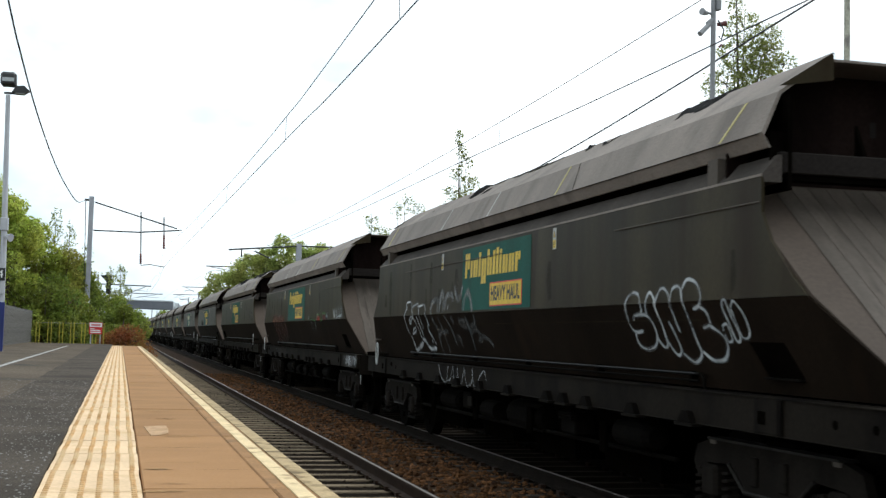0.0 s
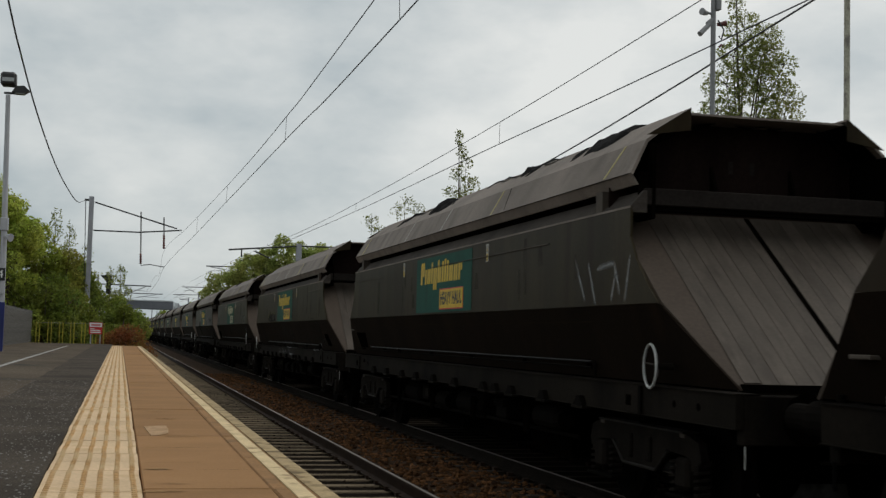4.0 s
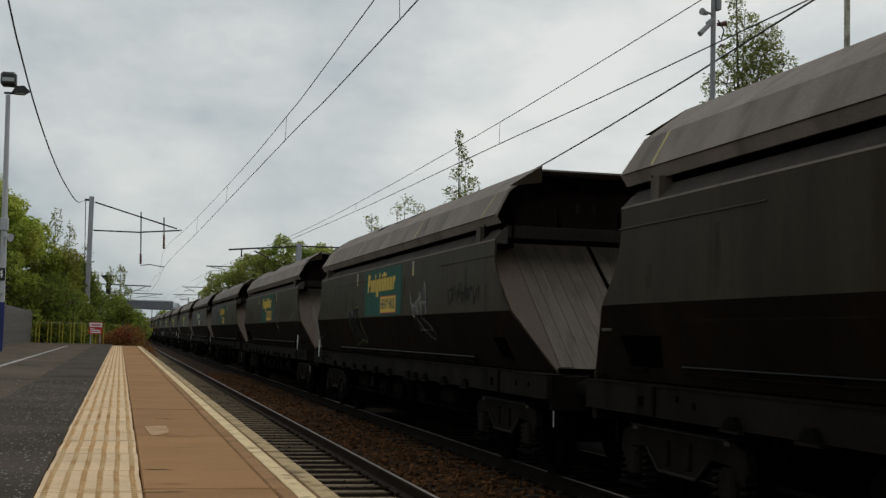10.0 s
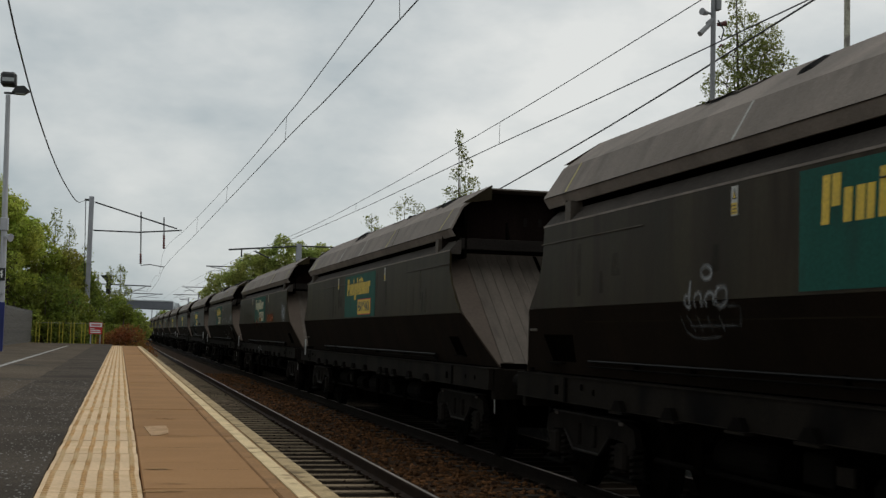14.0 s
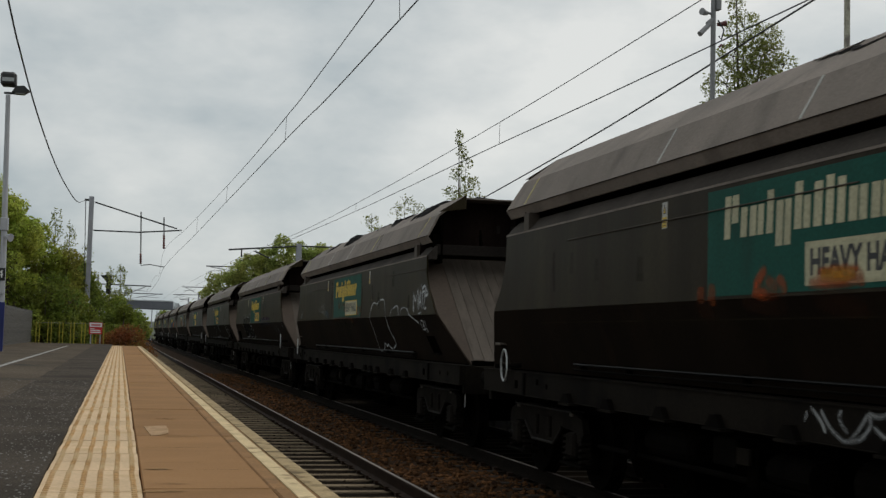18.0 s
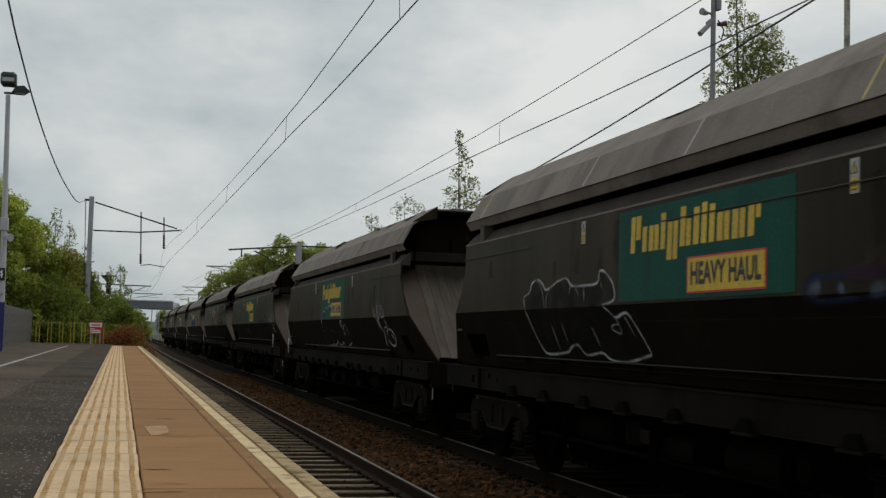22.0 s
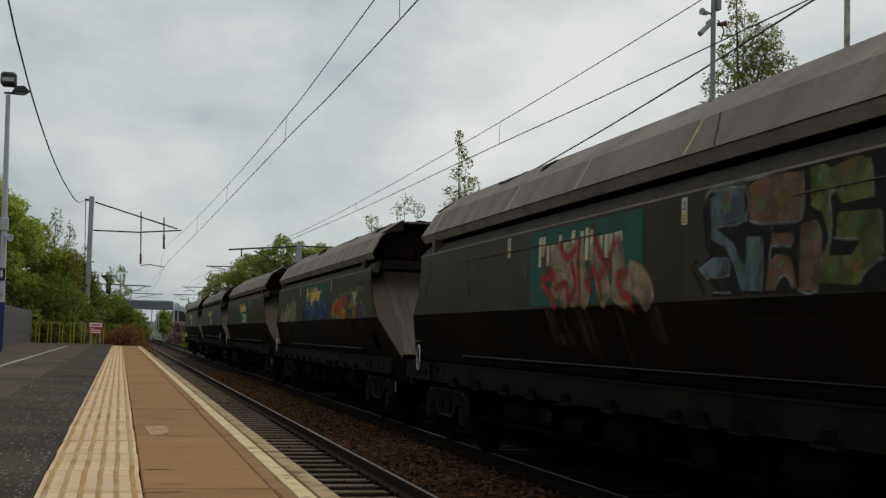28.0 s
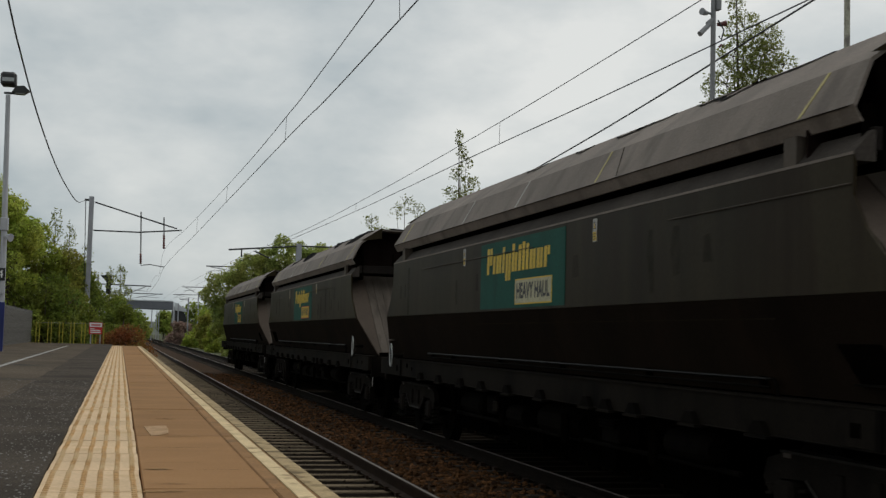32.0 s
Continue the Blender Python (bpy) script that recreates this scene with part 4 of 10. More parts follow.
def fittings(w, turned):
    """Conduits, joints, labels, hatch and step on the near side; the other way about on a wagon that runs turned."""
    def at(y):
        return TOPLEN - y if turned else y

    def span(a, b):
        return sorted((at(a), at(b)))

    for a, b in ((-0.05, 2.7), (6.3, 11.6)):
        y0, y1 = span(a, b)
        part("conduit", tubed([(-1.412, y0, 2.575), (-1.412, y1, 2.575)], 0.0055, 6), M["slope"], w)
    zs = (1.74, 1.752, 1.752, 1.74)
    part("sheet_joint", prism(bmesh.new(), [(-side_x(z) - 0.002, y, z) for z, y in zip(zs, (1.0, 1.0, 12.6, 12.6))], (0.002, 0, 0)), M["joint_dark"], w)
    for y in (4.36, 9.17):
        y = span(y, y + 0.1)[0]
        lab = part("warning_label", boxed(-1.405, -1.4, y, y + 0.1, 2.51, 2.73), M["tape_white"], w, "small white and yellow warning label")
        part("label_sign", prism(bmesh.new(), [(-1.4065, y + 0.014, 2.632), (-1.4065, y + 0.086, 2.632), (-1.4065, y + 0.05, 2.715)], (0.001, 0, 0)), M["black"], lab)
        part("label_sign", prism(bmesh.new(), [(-1.408, y + 0.033, 2.64), (-1.408, y + 0.067, 2.64), (-1.408, y + 0.05, 2.69)], (0.001, 0, 0)), M["logo_yellow"], lab)
        part("label_field", boxed(-1.4065, -1.4055, y + 0.008, y + 0.092, 2.52, 2.605), M["logo_yellow"], lab)
        for z in (2.53, 2.555, 2.58):
            part("label_bar", boxed(-1.408, -1.407, y + 0.018, y + 0.082, z, z + 0.008), M["black"], lab)
    # greasy pipes along the foot
    pz, py = (1.36, 12.75) if turned else (1.318, 11.8)
    for dz, r, mt in ((0, 0.013, "pipe"), (-0.055, 0.009, "gear")):
        part("side_pipe", tubed([(-1.245, 1.25, pz + dz), (-1.245, py, pz + dz)], r, 8), M[mt], w)
    part("pipe_elbow", tubed([(-1.245, 1.3, pz), (-1.245, 1.2, pz), (-1.25, 1.14, pz - 0.04), (-1.25, 1.13, 1.2)], 0.013, 8), M["gear"], w)
    for y in (1.4, 3.5, 5.8, 8.1, 10.4, 11.6):
        part("pipe_clip", boxed(-1.235, -1.16, y, y + 0.04, pz - 0.07, pz + 0.02), M["under"], w)
    # open hatch low at one end, and a step shelf at the other
    ring = [(-(side_x(z) + 0.004), at(y), z) for y, z in (((-0.25, 1.62), (0.66, 1.62), (0.5, 1.34), (-0.2, 1.34)) if turned else ((-0.19, 1.58), (0.31, 1.58), (0.17, 1.33), (-0.33, 1.33)))]
    h = part("hatch", prism(bmesh.new(), ring, (0.03, 0, 0)), M["under"], w, "black open hatch")
    part("hatch_lip", boxed(-side_x(1.33) - 0.05, -side_x(1.33), *span(-0.33, 0.17), 1.315, 1.33), M["gear"], h)
    sh = 1.655 if turned else 1.485
    part("step_shelf", boxed(-1.33, -1.2, 14.16, 14.4, sh, sh + 0.03, bevel=0.006), M["slope"], w, "small dusty step shelf")
    # sooty smudges and drip stains under the ledge
    rg = random.Random(7 + int(w.location.y * 3) % 97)
    for _ in range(12):
        y, z = rg.uniform(0.2, 13.4), rg.uniform(2.2, 2.72)
        bm = canvas()
        ribbon(bm, [(y, z), (y + rg.uniform(-0.02, 0.02), z - 0.2), (y + rg.uniform(-0.04, 0.04), z - rg.uniform(0.3, 0.8))], rg.uniform(0.08, 0.22), 0.0015)
        part("dirt_run", bm, GRIME if rg.random() < 0.6 else DUST, w)


def emblem(w, pale_word, pale_box, style):
    """The green panel with its yellow word shapes and boxed line."""
    x, o = -1.404, 0.0 if style == 0 else 0.14
    panel = part("emblem_panel", prism(bmesh.new(), [(x, 5.2 + o * 0.3, 1.92), (x, 5.2 + o * 0.3, 2.725), (x, 8.12 + 2 * o, 2.725), (x, 8.12 + 2 * o, 1.92)], (0.004, 0, 0)), M["logo_green"], w, "faded green panel")
    ink = M["logo_pale"] if pale_word else M["logo_yellow"]
    # plain slanted bars in place of the word: width, foot, head
    y, z0, H, lean = 7.98 + o, 2.34, 0.32, 0.02
    for i, (wd, a, b) in enumerate(((0.105, 0, 1), (0.112, 0.35, 1), (0.105, 0, 0.68), (0.107, 0, 0.68), (0.097, 0, 0.68), (0.102, 0, 0.95), (0.107, -0.3, 0.68), (0.097, -0.3, 0.68), (0.107, 0, 1), (0.097, 0, 0.68),
                     (0.112, 0, 0.92), (0.102, 0, 1), (0.102, 0, 0.92), (0.107, 0, 0.68), (0.097, 0, 0.68), (0.107, 0, 0.68), (0.097, 0, 0.68), (0.107, 0, 0.7), (0.082, 0.4, 0.7))):
        g = 0.012
        q = [(x - 0.003, y - lean * a, z0 + H * a), (x - 0.003, y + g - wd - lean * a, z0 + H * a), (x - 0.003, y + g - wd - lean * b, z0 + H * b), (x - 0.003, y - lean * b, z0 + H * b)]
        part("emblem_bar", prism(bmesh.new(), q, (0.0025, 0, 0)), ink, panel)
        y -= wd + (0.01 if i in (0, 3, 6, 8, 13, 15, 17) else 0.034)
    if style in (13, 14):
        return
    fr = part("emblem_frame", boxed(x - 0.003, x - 0.0005, 5.50 + o, 6.80 + o, 1.955, 2.245), M["red"] if not pale_box else ink, panel, "red-edged box")
    fld = part("emblem_box", boxed(x - 0.006, x - 0.003, 5.52 + o, 6.78 + o, 1.97, 2.23), M["logo_yellow"] if not pale_box else M["logo_pale"], panel, "plain box")
    fc = bpy.data.curves.new("lettering", "FONT")
    fc.body, fc.size, fc.align_x, fc.align_y = "HEAVY HAUL", 0.235, "CENTER", "CENTER"
    fc.materials.append(M["black"])
    fc.offset, fc.resolution_u = 0.009, 2
    tx = new("lettering", fc)
    tx.matrix_basis = pose(x - 0.0075, 6.15 + o, 2.1, 90, 0, -90)
    tx.scale = (0.83, 1, 1)
    tx.parent = panel
    tagged(tx, "dark words in the box")


def canvas():
    """A mesh for sprayed paint; its cover runs out to nothing at the edges."""
    bm = bmesh.new()
    bm.verts.layers.float.new("cover")
    return bm


def dab(bm, y, z, lift, cover):
    v = bm.verts.new((-(side_x(z) + lift), y, z))
    v[bm.verts.layers.float["cover"]] = cover
    return v


def ribbon(bm, pts, width, lift=0.002, full=1.0):
    """A sprayed stroke on the near side; pts are (y, z)."""
    ps = [Vector((0, y, z)) for y, z in pts]
    prev = None
    soft = min(0.022, width * 0.36)
    for i, p in enumerate(ps):
        d = (ps[min(i + 1, len(ps) - 1)] - ps[max(i - 1, 0)])
        d = d.normalized() if d.length > 1e-6 else Vector((0, 1, 0))
        n = Vector((0, -d.z, d.y))
        w = width * (0.5 if 0 < i < len(ps) - 1 else 0.3)
        q = [p + n * o for o in (w + soft, w - soft, soft - w, -w - soft)]
        row = [dab(bm, a.y, a.z, lift, c) for a, c in zip(q, (0.0, full, full, 0.0))]
        if prev:
            for k in range(3):
                bm.faces.new((prev[k], row[k], row[k + 1], prev[k + 1]))
        prev = row


def stroke(w, pts, width, lift, material, label, name="graffiti_line"):
    bm = canvas()
    ribbon(bm, pts, width, lift)
    return part(name, bm, material, w, label)


def smooth_loop(pts, n=6, closed=True):
    out, k = [], len(pts)
    for i in range(k if closed else k - 1):
        p0, p1, p2, p3 = (pts[(i + d) % k] if closed else pts[max(0, min(k - 1, i + d))] for d in (-1, 0, 1, 2))
        for j in range(n):
            t = j / n
            out.append(tuple(0.5 * (2 * b + (c - a) * t + (2 * a - 5 * b + 4 * c - d) * t * t + (3 * b - a - 3 * c + d) * t ** 3) for a, b, c, d in zip(p0, p1, p2, p3)))
    out.append(out[0] if closed else pts[-1])
    return out


GRAF = {}


def spray(colour, cover=0.92):
    """Worn spray paint: the wagon's own paint shows where it has gone."""
    key = (colour, cover)
    if key not in GRAF:
        m = mat("spray_paint", colour, 0.65, spec=0.1, scale=3, grain=30, var=0.35, gvar=0.25, bump=0, jit=True)
        n, l = m.node_tree.nodes, m.node_tree.links
        at, co, nz = n.new("ShaderNodeAttribute"), n.new("ShaderNodeTexCoord"), n.new("ShaderNodeTexNoise")
        at.attribute_name = "cover"
        nz.inputs["Scale"].default_value, nz.inputs["Detail"].default_value = 4.5, 7
        l.new(co.outputs["Object"], nz.inputs["Vector"])
        r, mul = n.new("ShaderNodeMapRange"), n.new("ShaderNodeMath")
        r.inputs["From Min"].default_value, r.inputs["From Max"].default_value = 0.32, 0.58
        r.inputs["To Min"].default_value, r.inputs["To Max"].default_value = cover * 0.35, cover
        l.new(nz.outputs[0], r.inputs["Value"])
        mul.operation = "MULTIPLY"
        l.new(at.outputs["Fac"], mul.inputs[0])
        l.new(r.outputs[0], mul.inputs[1])
        tr, mx = n.new("ShaderNodeBsdfTransparent"), n.new("ShaderNodeMixShader")
        l.new(mul.outputs[0], mx.inputs[0])
        l.new(tr.outputs[0], mx.inputs[1])
        l.new(n["Principled BSDF"].outputs[0], mx.inputs[2])
        l.new(mx.outputs[0], n["Material Output"].inputs["Surface"])
        GRAF[key] = m
    return GRAF[key]


def brush(w, pts, width, paint, label, lift, n):
    """One sprayed stroke through the points (y, z); n = 1 leaves its corners sharp."""
    stroke(w, smooth_loop(pts, n, False) if n > 1 else pts, width, lift, paint, label)


def area(w, loop, paint, label, lift, n):
    """A sprayed area inside a loop of (y, z), folded where the side sheet is."""
    loop = smooth_loop(loop, n)[:-1] if n > 1 else loop
    for up in (True, False):
        half = []
        for (y0, z0), (y1, z1) in zip(loop, loop[1:] + loop[:1]):
            if (z0 >= Z_KNEE) == up:
                half.append((y0, z0))
            if (z0 >= Z_KNEE) != (z1 >= Z_KNEE):
                half.append((y0 + (y1 - y0) * (Z_KNEE - z0) / (z1 - z0), Z_KNEE))
        if len(half) > 2:
            bm = canvas()
            bm.faces.new([dab(bm, y, z, lift, 1.0) for y, z in half])
            part("graffiti_fill", bm, paint, w, label)


def scrawl(w, y0, y1, z0, z1, n, line, width=0.03, seed=1, label="thin sprayed tag", lift=0.005):
    """A tag: short slanted and hooked strokes side by side, unevenly joined."""
    rg = random.Random(seed)
    step, h = (y1 - y0) / n, z1 - z0
    for i in range(n):
        y = y1 - step * (i + 0.5)
        base = z0 + rg.uniform(0, 0.15) * h
        pts = [(y + step * rg.uniform(0.2, 0.5), base + h * rg.uniform(0.6, 0.95)), (y + step * rg.uniform(0.0, 0.3), base + h * rg.uniform(0.0, 0.15)),
               (y - step * rg.uniform(0.1, 0.4), base + h * rg.uniform(0.3, 0.6)), (y - step * rg.uniform(0.3, 0.7), base + h * rg.uniform(0.55, 0.9))]
        if rg.random() < 0.5:
            pts.append((y - step * rg.uniform(0.3, 0.6), base + h * rg.uniform(0.0, 0.2)))
        stroke(w, smooth_loop(pts, 4, False), width * rg.uniform(0.7, 1.2), lift, line, label)
        if rg.random() < 0.6:
            q = base + h * rg.uniform(0.35, 0.75)
            stroke(w, smooth_loop([(y + step * 0.4, q), (y, q + h * rg.uniform(-0.08, 0.08)), (y - step * 0.45, q + h * rg.uniform(-0.1, 0.15))], 4, False), width * 0.7, lift, line, label)


def drips(w, y0, y1, z0, z1, n, line, width=0.02, seed=1, label="thin runs of spray paint", lift=0.004):
    rg = random.Random(seed)
    bm = canvas()
    for i in range(n):
        y, top = rg.uniform(y0, y1), z1 - rg.random() * 0.2 * (z1 - z0)
        ribbon(bm, [(y, top), (y + rg.uniform(-0.01, 0.01), top - (top - z0) * rg.uniform(0.4, 1.0))], width * rg.uniform(0.5, 1.3), lift)
    tagged(part("paint_run", bm, line, w), label, kind="stuff")


def coal_spill(w, seed):
    """Black coal streaks that lie over the top sheet of the hood and its upper edge."""
    rg = random.Random(seed)
    (kx, kz), (ax, az) = HOOD[1], HOOD[2]
    for i in range(rg.choice((2, 4, 5, 7))):
        y0, ln = rg.uniform(0.6, TOPLEN - 3.0), rg.uniform(0.4, 1.5)
        slant = rg.uniform(-0.6, 0.6)
        bm = bmesh.new()
        n, up, dn = 14, [], []
        reach = rg.uniform(0.1, 0.42)
        for k in range(n + 1):
            u = k / n
            env = math.sin(math.pi * min(0.98, max(0.02, u))) ** 0.6
            v = 1.0 - reach * env * rg.uniform(0.55, 1.0)
            y = y0 + ln * u
            h = 0.004 + 0.02 * env * rg.random()
            dn.append(bm.verts.new((-(kx + (ax - kx) * v) - 0.006, y + slant * (1 - v), kz + (az - kz) * v + 0.008)))
            up.append(bm.verts.new((-ax - 0.004 + 0.05, y, az + h)))
        for k in range(n):
            bm.faces.new((dn[k], dn[k + 1], up[k + 1], up[k]))
        part("coal_spill", bm, M["coal"], w, "spilt black coal on the hood")


def handwheel(w, y, z):
    hw = new("handwheel")
    hw.parent = w
    hw.location, hw.rotation_euler = (-1.43, y, z), (0, 0, radians(-6))
    tagged(hw, "white handbrake wheel")
    ring = [(0, 0.176 * math.cos(a), 0.182 * math.sin(a)) for a in (2 * math.pi * k / 28 for k in range(29))]
    part("rim", tube(bmesh.new(), ring, 0.0115, 8, caps=False), M["wheel_white"], hw)
    for k in range(3):
        a = k * math.pi * 2 / 3 + 0.15
        c, q = math.cos(a), math.sin(a)
        part("spoke", tubed([(0.07, 0.02 * c, 0.02 * q), (0.06, 0.08 * c, 0.08 * q), (0, 0.174 * c, 0.174 * q)], 0.008, 6), M["ledge"], hw)
    part("hub", tubed([(0.04, 0, 0), (0.2, 0, 0)], 0.03, 8), M["solebar"], hw)


PITCH_W, START = 17.9, 8.31
base_wagon = build_wagon()
wagons = [base_wagon]
for k in range(18):
    wagons.append(copy_thing(base_wagon, pose(T2, START + PITCH_W * k, RAIL)))
base_wagon.location = (T2, START - PITCH_W, RAIL)
REAR_WHEEL, FRONT_WHEEL = (2, 4, 6, 10, 12, 16), (0, 1, 3, 5, 7, 8, 9, 11, 13, 14, 15)
WHITE, DRAB, FAINT = spray((0.42, 0.43, 0.43)), spray((0.26, 0.26, 0.255), 0.65), spray((0.15, 0.15, 0.145), 0.42)
RED, CYAN, SOOT, RUSTY = spray((0.22, 0.03, 0.02), 0.7), spray((0.02, 0.15, 0.17), 0.75), spray((0.009, 0.0085, 0.008), 0.8), spray((0.4, 0.09, 0.025), 0.55)
PINKISH, LEAFY, LIME, GLOW = spray((0.17, 0.075, 0.055), 0.4), spray((0.07, 0.19, 0.06), 0.75), spray((0.2, 0.24, 0.02), 0.9), spray((0.22, 0.26, 0.13), 0.9)
SLATE, RUST, MOSS = spray((0.105, 0.14, 0.15), 0.92), spray((0.155, 0.085, 0.05), 0.92), spray((0.11, 0.115, 0.035), 0.92)
GRIME, DUST = spray((0.012, 0.009, 0.006), 0.3), spray((0.06, 0.05, 0.036), 0.42)
MARKS = {0: "white bubble letters and faded grey graffiti", 1: "red and green sprayed tags", 2: "a dull white sprayed tag", 3: "a yellowish outline and white paint runs",
         4: "a soft white tag, pale panel words", 5: "black bubble letters edged in yellow-green", 6: "small dull white tags", 8: "orange spray across its green panel",
         9: "orange letters and white sprayed arches", 10: "a white bubble outline and blue spray", 11: "white bubble letters over its green panel",
         12: "spiky blue-green letters and a white tag", 13: "red-edged cream letters and a blocky mural", 14: "orange, lime-green and blue graffiti along it", 15: "a pale box on its green panel"}
for k in range(-1, 18):
    w = wagons[k + 1]
    if k in MARKS:
        tagged(w, "dark olive coal wagon with " + MARKS[k], "coal wagon", "wagons of the coal train")
    fittings(w, k in REAR_WHEEL)
    emblem(w, k in (4, 8, 13), k in (4, 8, 9, 15), k)
    for c in w.children:
        if c.name.startswith("coal_load"):
            c.location.z = (0.06, -0.08, 0.09, -0.03, 0.05, -0.06, 0.03)[k % 7]
            c.location.y = (0.0, 0.2, -0.2)[k % 3]
    if k == 1:
        # its middle bar sits off centre
        for c in w.children_recursive:
            if c.name.startswith("slope_bar"):
                c.location.x -= 0.17
    coal_spill(w, 300 + k)
    if k in REAR_WHEEL:
        handwheel(w, -0.62, 1.362)
    if k in FRONT_WHEEL:
        handwheel(w, 13.66, 1.258)


def tags():
    """What is sprayed on each wagon, counted from the one that leads at the start."""
    w = wagons[1]
    brush(w, [(2.22, 1.66), (2.38, 1.65), (2.47, 1.7), (2.47, 1.84), (2.4, 1.94), (2.27, 1.99), (2.14, 1.97), (2.11, 1.86), (2.15, 1.81)], 0.03, WHITE, 'white bubble-letter outline', 0.005, 5)
    brush(w, [(2.35, 1.75), (2.31, 1.79), (2.1, 1.8), (1.98, 1.76), (1.94, 1.64), (2.03, 1.54), (2.22, 1.5), (2.38, 1.53), (2.41, 1.6), (2.38, 1.66)], 0.03, WHITE, 'white bubble-letter outline', 0.005, 5)
    brush(w, [(2.03, 1.8), (2, 1.88), (1.93, 1.97), (1.87, 1.98), (1.8, 1.92), (1.81, 1.85), (1.78, 1.74), (1.77, 1.64), (1.78, 1.55), (1.84, 1.52), (1.91, 1.55), (1.95, 1.61)], 0.03, WHITE, 'white bubble-letter outline', 0.005, 5)
    brush(w, [(1.79, 1.88), (1.74, 1.95), (1.66, 2.01), (1.57, 2), (1.5, 1.94), (1.49, 1.87), (1.48, 1.76), (1.46, 1.65)], 0.03, WHITE, 'white bubble-letter outline', 0.005, 5)
    brush(w, [(1.48, 1.9), (1.44, 1.99), (1.36, 2.02), (1.28, 2), (1.24, 1.89), (1.21, 1.73), (1.19, 1.58), (1.17, 1.49), (1.25, 1.43), (1.37, 1.41), (1.49, 1.46), (1.56, 1.51)], 0.03, WHITE, 'white bubble-letter outline', 0.005, 5)
    brush(w, [(1.62, 1.74), (1.57, 1.64), (1.54, 1.54), (1.55, 1.49), (1.62, 1.46), (1.69, 1.49), (1.75, 1.56), (1.76, 1.59)], 0.03, WHITE, 'white bubble-letter outline', 0.005, 5)
    brush(w, [(1.26, 1.98), (1.17, 2.06), (1.06, 2.06), (0.96, 2.02), (0.9, 1.93), (0.95, 1.86), (1.08, 1.83)], 0.03, WHITE, 'white bubble-letter outline', 0.005, 5)
    brush(w, [(0.96, 1.85), (0.87, 1.81), (0.85, 1.73), (0.9, 1.7), (1, 1.68)], 0.03, WHITE, 'white bubble-letter outline', 0.005, 5)
    brush(w, [(0.88, 1.7), (0.76, 1.66), (0.68, 1.6), (0.69, 1.52), (0.78, 1.45), (0.9, 1.43), (1.02, 1.44), (1.14, 1.5)], 0.03, WHITE, 'white bubble-letter outline', 0.005, 5)
    brush(w, [(0.67, 1.66), (0.65, 1.7), (0.58, 1.71), (0.56, 1.64), (0.57, 1.59), (0.64, 1.58), (0.67, 1.64)], 0.022, WHITE, 'white bubble-letter outline', 0.005, 5)
    brush(w, [(0.55, 1.88), (0.49, 1.89), (0.47, 1.77), (0.42, 1.64), (0.46, 1.58), (0.51, 1.6), (0.54, 1.73), (0.57, 1.82), (0.55, 1.88)], 0.022, WHITE, 'white bubble-letter outline', 0.005, 5)
    brush(w, [(0.44, 1.83), (0.37, 1.88), (0.32, 1.85), (0.26, 1.77), (0.25, 1.66), (0.31, 1.61), (0.39, 1.62), (0.42, 1.73), (0.44, 1.83)], 0.022, WHITE, 'white bubble-letter outline', 0.005, 5)
    brush(w, [(11.42, 1.98), (11.49, 1.99), (11.6, 1.94), (11.7, 1.86), (11.71, 1.76), (11.7, 1.64), (11.59, 1.57), (11.57, 1.48), (11.56, 1.37), (11.55, 1.32)], 0.03, WHITE, 'thin white bubble-letter outline', 0.005, 4)
    brush(w, [(11.41, 1.99), (11.52, 2.04), (11.46, 2.09), (11.29, 2.1), (11.17, 2.09), (11.14, 2.01), (11.08, 1.92), (11.06, 1.87)], 0.03, WHITE, 'thin white bubble-letter outline', 0.005, 4)
    brush(w, [(11.06, 1.87), (11.22, 1.87), (11.38, 1.82), (11.44, 1.79), (11.4, 1.76), (11.29, 1.81), (11.12, 1.85), (11.02, 1.8), (10.93, 1.64), (10.91, 1.53)], 0.03, WHITE, 'thin white bubble-letter outline', 0.005, 4)
    brush(w, [(11.44, 1.6), (11.28, 1.68), (11.14, 1.71), (11.12, 1.68), (11.22, 1.64), (11.46, 1.6)], 0.03, WHITE, 'thin white bubble-letter outline', 0.005, 4)
    brush(w, [(11.14, 2.01), (10.97, 2.04), (10.8, 2.06), (10.69, 2.06), (10.65, 1.92), (10.65, 1.86), (10.59, 1.69)], 0.03, WHITE, 'thin white bubble-letter outline', 0.005, 4)
    brush(w, [(10.84, 1.87), (10.79, 1.69), (10.73, 1.55), (10.68, 1.52)], 0.03, WHITE, 'thin white bubble-letter outline', 0.005, 4)
    brush(w, [(10.65, 2.02), (10.47, 2.03), (10.29, 2.04), (10.23, 1.99), (10.23, 1.87), (10.2, 1.77), (10.22, 1.73)], 0.03, WHITE, 'thin white bubble-letter outline', 0.005, 4)
    brush(w, [(10.24, 1.74), (10.32, 1.71), (10.31, 1.66), (10.23, 1.59), (10.14, 1.51), (10.1, 1.46)], 0.03, WHITE, 'thin white bubble-letter outline', 0.005, 4)
    brush(w, [(11.54, 1.5), (11.56, 1.4), (11.51, 1.35), (11.24, 1.4), (10.92, 1.48)], 0.06, WHITE, 'broad white foot of a letter', 0.005, 4)
    brush(w, [(10.86, 1.52), (10.71, 1.51), (10.61, 1.41), (10.38, 1.39), (10.16, 1.41)], 0.06, WHITE, 'broad white foot of a letter', 0.005, 4)
